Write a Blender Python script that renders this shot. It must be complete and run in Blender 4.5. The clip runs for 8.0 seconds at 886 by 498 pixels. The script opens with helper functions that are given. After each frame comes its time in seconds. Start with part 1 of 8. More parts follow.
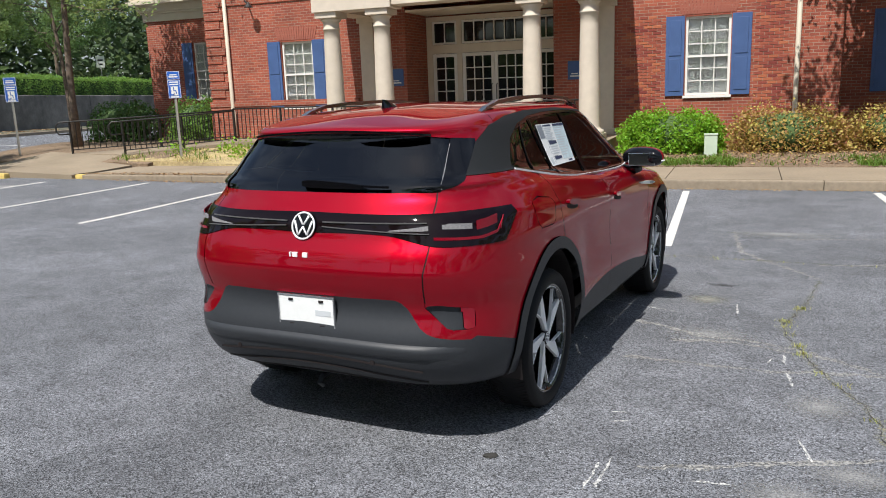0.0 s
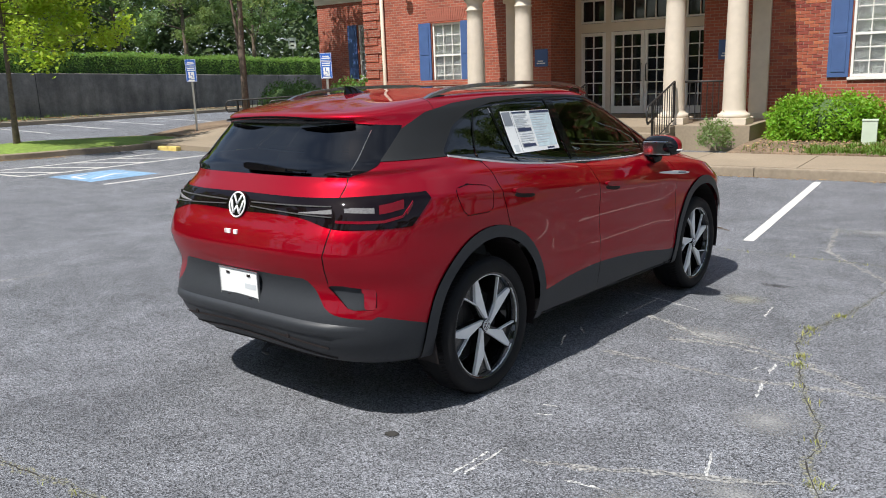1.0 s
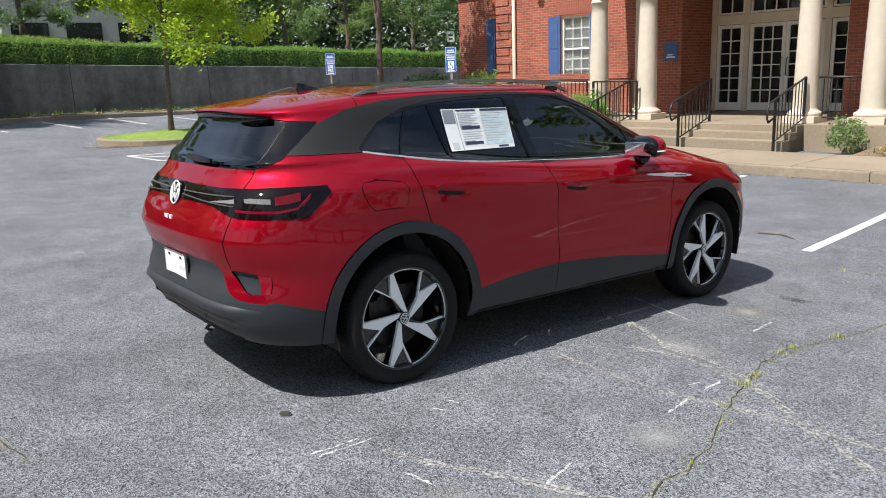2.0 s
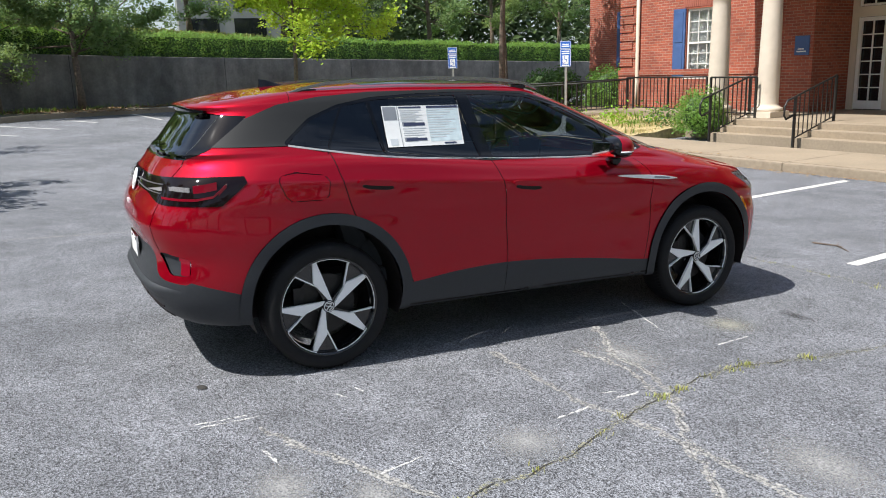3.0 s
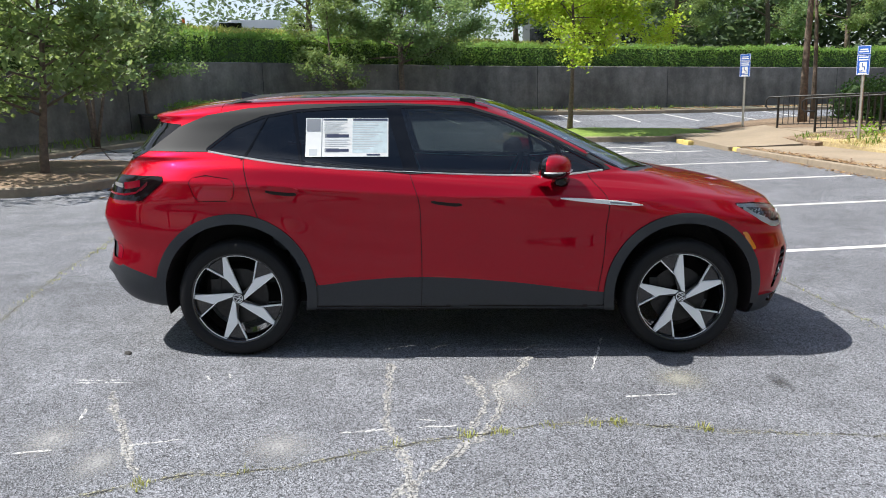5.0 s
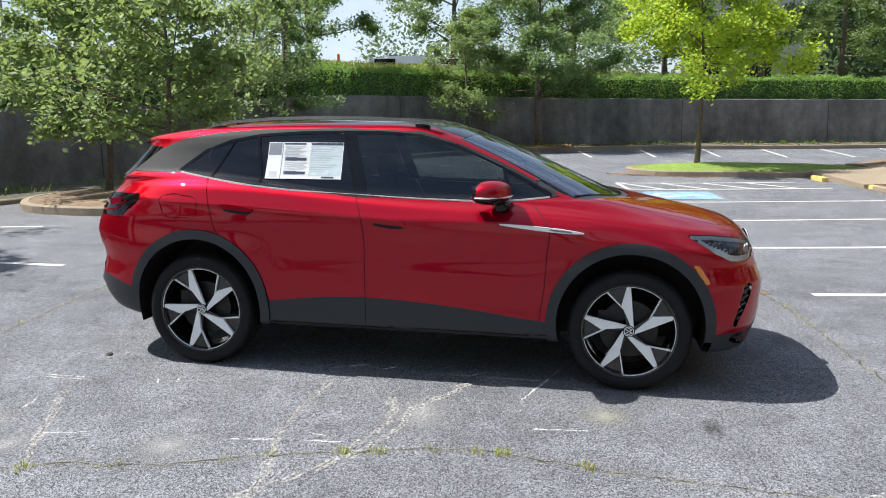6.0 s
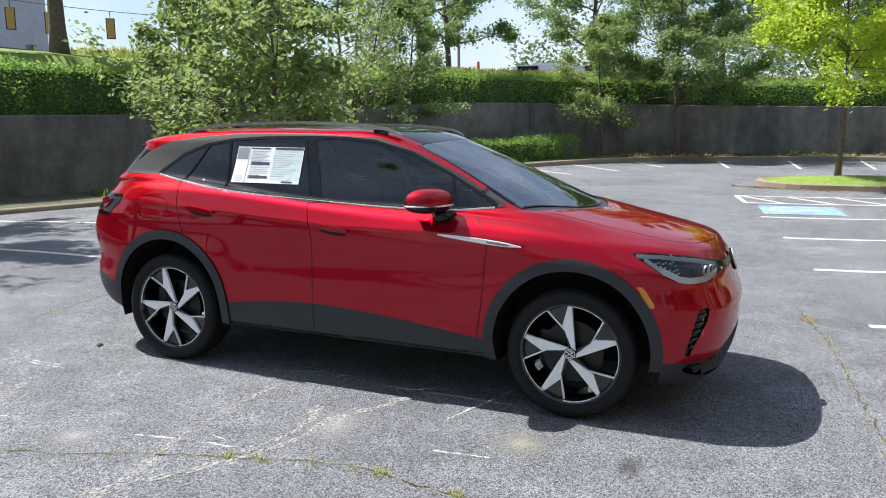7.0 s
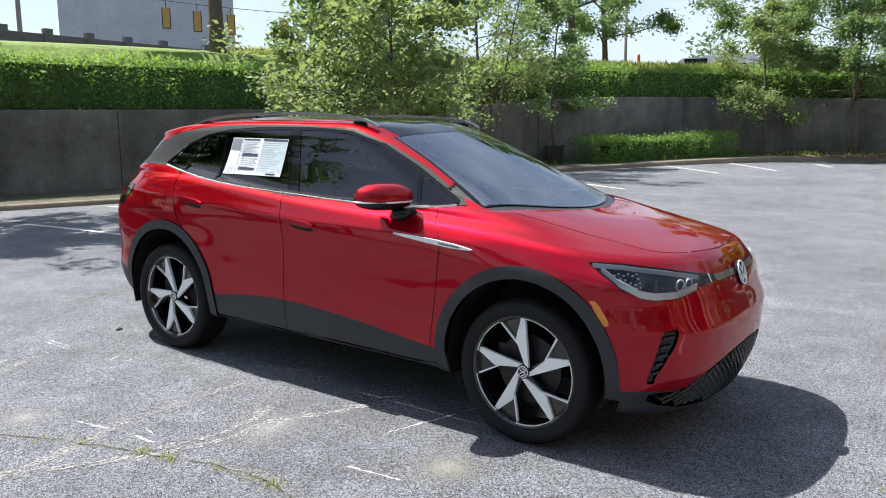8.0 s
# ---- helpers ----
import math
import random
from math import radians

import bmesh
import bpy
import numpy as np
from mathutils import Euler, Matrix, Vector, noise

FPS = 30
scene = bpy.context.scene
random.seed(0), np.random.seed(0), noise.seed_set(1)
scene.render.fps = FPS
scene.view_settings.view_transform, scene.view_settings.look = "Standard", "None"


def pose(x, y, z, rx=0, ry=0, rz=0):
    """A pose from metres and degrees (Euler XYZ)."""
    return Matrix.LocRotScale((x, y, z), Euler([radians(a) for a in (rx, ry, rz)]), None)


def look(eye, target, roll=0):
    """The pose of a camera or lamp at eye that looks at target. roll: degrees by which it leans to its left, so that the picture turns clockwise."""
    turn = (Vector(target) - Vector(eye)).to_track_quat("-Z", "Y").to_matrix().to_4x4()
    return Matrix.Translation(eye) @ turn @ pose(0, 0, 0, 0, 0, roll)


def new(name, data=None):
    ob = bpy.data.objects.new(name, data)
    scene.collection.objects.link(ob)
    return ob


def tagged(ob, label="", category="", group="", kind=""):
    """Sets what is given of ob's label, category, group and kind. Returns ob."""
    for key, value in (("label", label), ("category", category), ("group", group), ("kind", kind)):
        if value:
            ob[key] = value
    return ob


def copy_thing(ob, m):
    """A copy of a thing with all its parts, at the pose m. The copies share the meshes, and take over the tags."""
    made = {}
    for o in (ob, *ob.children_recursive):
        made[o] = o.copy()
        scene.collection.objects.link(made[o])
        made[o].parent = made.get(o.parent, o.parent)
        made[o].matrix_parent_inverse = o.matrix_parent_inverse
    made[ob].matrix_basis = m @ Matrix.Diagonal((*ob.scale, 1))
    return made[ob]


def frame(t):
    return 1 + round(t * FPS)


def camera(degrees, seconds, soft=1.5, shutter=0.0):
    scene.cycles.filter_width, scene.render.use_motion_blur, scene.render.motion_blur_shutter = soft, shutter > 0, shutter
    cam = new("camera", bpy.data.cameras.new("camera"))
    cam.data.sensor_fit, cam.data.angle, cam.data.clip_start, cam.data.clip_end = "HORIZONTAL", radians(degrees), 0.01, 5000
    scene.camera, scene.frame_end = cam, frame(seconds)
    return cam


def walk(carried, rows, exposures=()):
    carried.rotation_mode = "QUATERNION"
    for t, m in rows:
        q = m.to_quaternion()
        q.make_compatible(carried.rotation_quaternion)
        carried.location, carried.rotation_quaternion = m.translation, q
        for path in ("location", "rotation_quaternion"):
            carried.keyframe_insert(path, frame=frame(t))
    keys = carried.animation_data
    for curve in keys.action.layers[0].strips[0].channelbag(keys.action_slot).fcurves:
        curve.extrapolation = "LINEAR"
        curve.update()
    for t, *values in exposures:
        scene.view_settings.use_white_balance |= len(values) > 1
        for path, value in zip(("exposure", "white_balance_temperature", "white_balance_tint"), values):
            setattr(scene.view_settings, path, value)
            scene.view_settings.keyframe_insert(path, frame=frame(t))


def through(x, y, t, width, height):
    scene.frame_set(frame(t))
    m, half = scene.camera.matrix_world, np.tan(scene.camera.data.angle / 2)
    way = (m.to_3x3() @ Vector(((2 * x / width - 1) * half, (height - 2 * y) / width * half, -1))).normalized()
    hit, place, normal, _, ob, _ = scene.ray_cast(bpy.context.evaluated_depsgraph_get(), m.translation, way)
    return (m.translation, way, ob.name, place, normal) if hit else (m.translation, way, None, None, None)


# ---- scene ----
# ---------- camera ----------
# LEVEL turns the sloping stall on which the car stands (z = 0 there) into true level.
LEVEL = Matrix((
    (0.999989, 0.0, -0.004660, 0.0),
    (0.000134, 0.999586, 0.028787, 0.0),
    (0.004658, -0.028788, 0.999575, 0.0),
    (0.0, 0.0, 0.0, 1.0)))
cam = camera(59.0, 8.0, soft=1.0)
PATH = [
    (0, (2.18, -5.186, 1.565), (1.305, -3.423, 1.213), -1.6),
    (0.5, (2.747, -4.913, 1.571), (1.669, -3.271, 1.193), -1.4),
    (1, (3.277, -4.58, 1.574), (2.019, -3.076, 1.183), -1.3),
    (1.5, (3.78, -4.173, 1.577), (2.365, -2.816, 1.18), -1.1),
    (3, (4.985, -2.717, 1.589), (3.236, -1.839, 1.176), -0.4),
    (3.5, (5.274, -2.148, 1.614), (3.444, -1.461, 1.191), -0.2),
    (4, (5.517, -1.539, 1.635), (3.622, -1.065, 1.208), -0.1),
    (4.5, (5.627, -0.886, 1.642), (3.689, -0.631, 1.219), 0.0),
    (6, (5.575, 1.135, 1.58), (3.634, 0.767, 1.267), 0.3),
    (6.5, (5.348, 1.748, 1.587), (3.45, 1.193, 1.289), 0.5),
    (7, (5.063, 2.317, 1.582), (3.232, 1.57, 1.284), 0.7),
    (7.5, (4.65, 2.769, 1.58), (2.913, 1.827, 1.273), 0.8),
    (8, (4.197, 3.182, 1.57), (2.574, 2.057, 1.256), 0.9),
]
walk(cam, [(t, LEVEL @ look(eye, target, roll)) for t, eye, target, roll in PATH],
     exposures=((0, 0.24), (1.5, 0.44), (3.5, 0.62), (4.5, 0.68), (6.5, 0.74), (8, 0.84)))

# ---------- daylight ----------
SUN_WAY = LEVEL.to_3x3() @ Vector((0.02, 0.66, -1.0))
sun = new("sun", bpy.data.lights.new("sun", "SUN"))
sun.matrix_world = look((0, 0, 30), Vector((0, 0, 30)) + SUN_WAY)
sun.data.energy, sun.data.angle, sun.data.color = 5.0, radians(0.53), (1.0, 0.972, 0.93)
world = bpy.data.worlds.new("sky")
scene.world = world
world.use_nodes = True
sky = world.node_tree.nodes.new("ShaderNodeTexSky")
sky.sky_type, sky.sun_disc = "NISHITA", False
sky.sun_elevation = math.asin(-SUN_WAY.normalized().z)
sky.sun_rotation = math.atan2(-SUN_WAY.x, -SUN_WAY.y)
sky.air_density, sky.dust_density, sky.ozone_density = 1.1, 1.4, 2.0
sky_out = world.node_tree.nodes["Background"]
sky_out.inputs["Strength"].default_value = 0.09
# thin bright cloud over the blue
wn, wlink = world.node_tree.nodes, world.node_tree.links.new
drift = wn.new("ShaderNodeTexNoise")
drift.inputs["Scale"].default_value, drift.inputs["Detail"].default_value, drift.inputs["Roughness"].default_value = 2.2, 9.0, 0.6
wlink(wn.new("ShaderNodeTexCoord").outputs["Generated"], drift.inputs["Vector"])
cover = wn.new("ShaderNodeMapRange")
cover.inputs["From Min"].default_value, cover.inputs["From Max"].default_value = 0.42, 0.68
cover.inputs["To Max"].default_value = 0.75
wlink(drift.outputs["Fac"], cover.inputs["Value"])
cloudy = wn.new("ShaderNodeMix")
cloudy.data_type = "RGBA"
cloudy.inputs[7].default_value = (6.3, 7.2, 8.8, 1)
wlink(cover.outputs[0], cloudy.inputs[0])
wlink(sky.outputs[0], cloudy.inputs[6])
wlink(cloudy.outputs[2], sky_out.inputs["Color"])
# ---------- materials ----------
def mat(name, base, rough=0.5, metal=0.0, vary=0.0, scale=8.0, vary2=0.0, scale2=0.8, bump=0.0, bump_scale=80.0, coat=0.0, spec=0.5, hue=0.0, per=None):
    """A procedural material: base colour, with brightness varied at two scales, and fine relief."""
    m = bpy.data.materials.new(name)
    m.use_nodes = True
    nt = m.node_tree
    n, link = nt.nodes, nt.links.new
    bsdf = n["Principled BSDF"]
    bsdf.inputs["Base Color"].default_value = (*base, 1)
    bsdf.inputs["Roughness"].default_value = rough
    bsdf.inputs["Metallic"].default_value = metal
    bsdf.inputs["Specular IOR Level"].default_value = spec
    bsdf.inputs["Coat Weight"].default_value = coat
    bsdf.inputs["Coat Roughness"].default_value = 0.03
    co = n.new("ShaderNodeTexCoord").outputs["Object"]
    if vary or vary2 or per or hue:
        hsv = n.new("ShaderNodeHueSaturation")
        hsv.inputs["Color"].default_value = (*base, 1)
        total = None
        for amount, sc in ((vary, scale), (vary2, scale2)):
            if amount:
                t = n.new("ShaderNodeTexNoise")
                t.inputs["Scale"].default_value, t.inputs["Detail"].default_value = sc, 6.0
                link(co, t.inputs["Vector"])
                r = n.new("ShaderNodeMapRange")
                r.inputs["From Min"].default_value, r.inputs["From Max"].default_value = 0.25, 0.75
                r.inputs["To Min"].default_value, r.inputs["To Max"].default_value = 1 - amount, 1 + amount
                link(t.outputs["Fac"], r.inputs["Value"])
                total = r.outputs[0] if total is None else mul(nt, total, r.outputs[0])
        if per:
            src = n.new("ShaderNodeNewGeometry").outputs["Random Per Island"] if per == "island" else n.new("ShaderNodeObjectInfo").outputs["Random"]
            r = n.new("ShaderNodeMapRange")
            r.inputs["To Min"].default_value, r.inputs["To Max"].default_value = 0.62, 1.38
            link(src, r.inputs["Value"])
            total = r.outputs[0] if total is None else mul(nt, total, r.outputs[0])
            if hue:
                h = n.new("ShaderNodeMapRange")
                h.inputs["To Min"].default_value, h.inputs["To Max"].default_value = 0.5 - hue, 0.5 + hue
                link(src, h.inputs["Value"])
                link(h.outputs[0], hsv.inputs["Hue"])
        if total is not None:
            link(total, hsv.inputs["Value"])
        link(hsv.outputs[0], bsdf.inputs["Base Color"])
    if bump:
        t = n.new("ShaderNodeTexNoise")
        t.inputs["Scale"].default_value, t.inputs["Detail"].default_value = bump_scale, 5.0
        link(co, t.inputs["Vector"])
        b = n.new("ShaderNodeBump")
        b.inputs["Strength"].default_value, b.inputs["Distance"].default_value = bump, 0.02
        link(t.outputs["Fac"], b.inputs["Height"])
        link(b.outputs[0], bsdf.inputs["Normal"])
    return m


def mul(nt, a, b):
    x = nt.nodes.new("ShaderNodeMath")
    x.operation = "MULTIPLY"
    nt.links.new(a, x.inputs[0])
    nt.links.new(b, x.inputs[1])
    return x.outputs[0]


def brick_mat(name, c1, c2, mortar, width=0.205, height=0.072):
    m = mat(name, c1, 0.85, bump=0.0)
    nt = m.node_tree
    n, link = nt.nodes, nt.links.new
    bsdf = n["Principled BSDF"]
    co = n.new("ShaderNodeTexCoord").outputs["UV"]
    b = n.new("ShaderNodeTexBrick")
    b.inputs["Scale"].default_value = 1.0
    b.inputs["Brick Width"].default_value, b.inputs["Row Height"].default_value = width, height
    b.inputs["Mortar Size"].default_value, b.inputs["Mortar Smooth"].default_value = 0.006, 0.2
    b.inputs["Color1"].default_value, b.inputs["Color2"].default_value, b.inputs["Mortar"].default_value = (*c1, 1), (*c2, 1), (*mortar, 1)
    link(co, b.inputs["Vector"])
    t = n.new("ShaderNodeTexNoise")
    t.inputs["Scale"].default_value, t.inputs["Detail"].default_value = 1.1, 8.0
    link(co, t.inputs["Vector"])
    r = n.new("ShaderNodeMapRange")
    r.inputs["From Min"].default_value, r.inputs["From Max"].default_value = 0.3, 0.7
    r.inputs["To Min"].default_value, r.inputs["To Max"].default_value = 0.75, 1.2
    link(t.outputs["Fac"], r.inputs["Value"])
    hsv = n.new("ShaderNodeHueSaturation")
    link(b.outputs["Color"], hsv.inputs["Color"])
    link(r.outputs[0], hsv.inputs["Value"])
    link(hsv.outputs[0], bsdf.inputs["Base Color"])
    bm_ = n.new("ShaderNodeBump")
    bm_.invert = True
    bm_.inputs["Strength"].default_value, bm_.inputs["Distance"].default_value = 0.6, 0.008
    link(b.outputs["Fac"], bm_.inputs["Height"])
    link(bm_.outputs[0], bsdf.inputs["Normal"])
    return m


def glass_mat(name, tint, rough=0.0, ior=1.5):
    m = mat(name, tint, rough)
    b = m.node_tree.nodes["Principled BSDF"]
    b.inputs["Transmission Weight"].default_value, b.inputs["IOR"].default_value = 1.0, ior
    return m


M_BRICK = brick_mat("red_brick", (0.37, 0.092, 0.05), (0.25, 0.060, 0.038), (0.34, 0.235, 0.175))
M_BRICK_TRIM = mat("brick_trim", (0.33, 0.105, 0.07), 0.85, vary=0.25, scale=9, vary2=0.15, bump=0.4, bump_scale=60)
M_STONE = mat("cast_stone", (0.60, 0.52, 0.42), 0.8, vary=0.06, scale=6, vary2=0.08, scale2=0.9, bump=0.1)
M_WHITE = mat("white_paint", (0.78, 0.76, 0.71), 0.45, vary=0.04, scale=5)
M_CREAM = mat("cream_paint", (0.66, 0.58, 0.46), 0.5, vary=0.06, scale=3, vary2=0.06)
M_BLUE = mat("blue_paint", (0.055, 0.105, 0.25), 0.5, vary=0.1, scale=4, vary2=0.1)
M_PANE = mat("window_pane", (0.012, 0.014, 0.016), 0.05, spec=0.6)
M_BLIND = mat("window_blind", (0.55, 0.56, 0.55), 0.6, vary=0.1, scale=3)
M_CONCRETE = mat("concrete", (0.275, 0.22, 0.155), 0.9, vary=0.1, scale=20, vary2=0.18, scale2=0.7, bump=0.25, bump_scale=60)
M_KERB = mat("kerb_concrete", (0.275, 0.222, 0.16), 0.9, vary=0.15, scale=12, vary2=0.2, scale2=0.5, bump=0.3, bump_scale=50)
M_YELLOW = mat("yellow_kerb_paint", (0.62, 0.46, 0.14), 0.8, vary=0.2, scale=14)
M_IRON = mat("black_iron", (0.018, 0.017, 0.016), 0.45, vary=0.2, scale=20)
M_SOIL = mat("mulch_soil", (0.20, 0.14, 0.09), 0.95, vary=0.4, scale=18, vary2=0.3, scale2=1.5, bump=1.0, bump_scale=40)
M_STRAW = mat("pine_straw", (0.42, 0.33, 0.17), 0.95, vary=0.4, scale=14, vary2=0.25, scale2=1.2, bump=1.0, bump_scale=40)
M_GRASS = mat("grass", (0.17, 0.25, 0.04), 0.9, vary=0.4, scale=10, vary2=0.3, scale2=0.7, bump=1.0, bump_scale=60)
M_BARK = mat("bark", (0.14, 0.105, 0.08), 0.9, vary=0.35, scale=14, bump=1.0, bump_scale=30)
M_STEEL = mat("galvanised_steel", (0.42, 0.40, 0.36), 0.5, metal=0.7, vary=0.15, scale=9)


# ---------- building helpers ----------
def mesh_of(name, verts, faces, material, smooth=False):
    me = bpy.data.meshes.new(name)
    me.from_pydata([tuple(v) for v in verts], [], faces)
    me.materials.append(material)
    if smooth:
        me.polygons.foreach_set("use_smooth", [True] * len(me.polygons))
    me.update()
    return me


def thing(name, label, category, m=None, group="", kind=""):
    ob = new(name)
    ob.matrix_world = m or Matrix()
    return tagged(ob, label, category, group, kind)


def part(name, shape, material, parent=None, label="", at=None, smooth=False):
    """One mesh object under a thing. shape: a bmesh or a mesh."""
    if isinstance(shape, bmesh.types.BMesh):
        me = bpy.data.meshes.new(name)
        bmesh.ops.recalc_face_normals(shape, faces=shape.faces[:])
        shape.to_mesh(me)
        shape.free()
        me.materials.append(material)
        if smooth:
            me.polygons.foreach_set("use_smooth", [True] * len(me.polygons))
    else:
        me = shape
        if not me.materials:
            me.materials.append(material)
    ob = new(name, me)
    if parent:
        ob.parent = parent
    if at is not None:
        ob.matrix_basis = at
    if label:
        ob["label"] = label
    return ob


def box(bm, x0, x1, y0, y1, z0, z1, bevel=0.0):
    c = Matrix.LocRotScale(((x0 + x1) / 2, (y0 + y1) / 2, (z0 + z1) / 2), None, (abs(x1 - x0), abs(y1 - y0), abs(z1 - z0)))
    made = bmesh.ops.create_cube(bm, size=1.0, matrix=c)["verts"]
    if bevel:
        edges = list({e for v in made for e in v.link_edges})
        bmesh.ops.bevel(bm, geom=edges, offset=bevel, segments=2, affect="EDGES", profile=0.7)
    return made


def boxes(*specs, bevel=0.0):
    bm = bmesh.new()
    for s in specs:
        box(bm, *s, bevel=bevel)
    return bm


def tube(bm, points, radius, sides=8, closed=False):
    """A round bar along the points; radius a number or one a point."""
    pts = [Vector(p) for p in points]
    k = len(pts)
    rad = radius if isinstance(radius, (list, tuple)) else [radius] * k
    rings, up = [], None
    for i, p in enumerate(pts):
        a, b = (pts[i - 1], pts[(i + 1) % k]) if closed else (pts[max(i - 1, 0)], pts[min(i + 1, k - 1)])
        d = (b - a).normalized()
        if up is None:
            up = d.orthogonal().normalized()
        up = (up - d * up.dot(d)).normalized()
        side = d.cross(up)
        rings.append([bm.verts.new(p + rad[i] * (math.cos(2 * math.pi * j / sides) * up + math.sin(2 * math.pi * j / sides) * side)) for j in range(sides)])
    for i in range(k if closed else k - 1):
        r0, r1 = rings[i], rings[(i + 1) % k]
        for j in range(sides):
            bm.faces.new((r0[j], r0[(j + 1) % sides], r1[(j + 1) % sides], r1[j]))
    if not closed:
        bm.faces.new(rings[0][::-1])
        bm.faces.new(rings[-1])
    return bm


def lathe(bm, profile, sides=24, m=None, loop=False):
    """Turn (radius, z) pairs round the z axis."""
    rings = []
    for r, z in profile:
        rings.append([bm.verts.new((r * math.cos(2 * math.pi * j / sides), r * math.sin(2 * math.pi * j / sides), z)) for j in range(sides)])
    for a, b in zip(rings, rings[1:]):
        for j in range(sides):
            bm.faces.new((a[j], a[(j + 1) % sides], b[(j + 1) % sides], b[j]))
    if loop:
        for j in range(sides):
            bm.faces.new((rings[-1][j], rings[-1][(j + 1) % sides], rings[0][(j + 1) % sides], rings[0][j]))
    else:
        bm.faces.new(rings[0][::-1])
        bm.faces.new(rings[-1])
    if m:
        bmesh.ops.transform(bm, matrix=m, verts=[v for r in rings for v in r])
    return bm


def spline(pts, x):
    """Smooth monotone-ish curve through (x, y) pairs."""
    if x <= pts[0][0]:
        return pts[0][1]
    if x >= pts[-1][0]:
        return pts[-1][1]
    for i in range(len(pts) - 1):
        x0, y0 = pts[i]
        x1, y1 = pts[i + 1]
        if x <= x1:
            h = x1 - x0
            d = (y1 - y0) / h
            m0 = d if i == 0 else 0.5 * (d + (y0 - pts[i - 1][1]) / (x0 - pts[i - 1][0]))
            m1 = d if i == len(pts) - 2 else 0.5 * (d + (pts[i + 2][1] - y1) / (pts[i + 2][0] - x1))
            t = (x - x0) / h
            return (2 * t**3 - 3 * t**2 + 1) * y0 + (t**3 - 2 * t**2 + t) * h * m0 + (-2 * t**3 + 3 * t**2) * y1 + (t**3 - t**2) * h * m1
    return pts[-1][1]


def catmull(p0, p1, p2_, p3, t):
    return 0.5 * ((2 * p1) + (-p0 + p2_) * t + (2 * p0 - 5 * p1 + 4 * p2_ - p3) * t * t + (-p0 + 3 * p1 - 3 * p2_ + p3) * t**3)


# ---------- ground ----------
def lot(x, y):
    """Height of the car park: it falls towards the building and rises to the retaining wall."""
    f = spline(((-40, 0.0), (-15, 0.07), (-10, 0.14), (-6, 0.16), (-4, 0.115), (0, 0.0), (3.0, -0.083), (5.5, -0.1), (40, -0.12)), y)
    across = spline(((-40, 0.52), (-30, 0.345), (-17, 0.13), (-8, 0.022), (-2, 0.004), (0, 0.0), (20, 0.094)), x)
    return f + across * (spline(((-20, 0.6), (0, 1.0), (4, 1.0), (9, 0.7), (30, 0.1)), y) if x < 0 else 1.0)


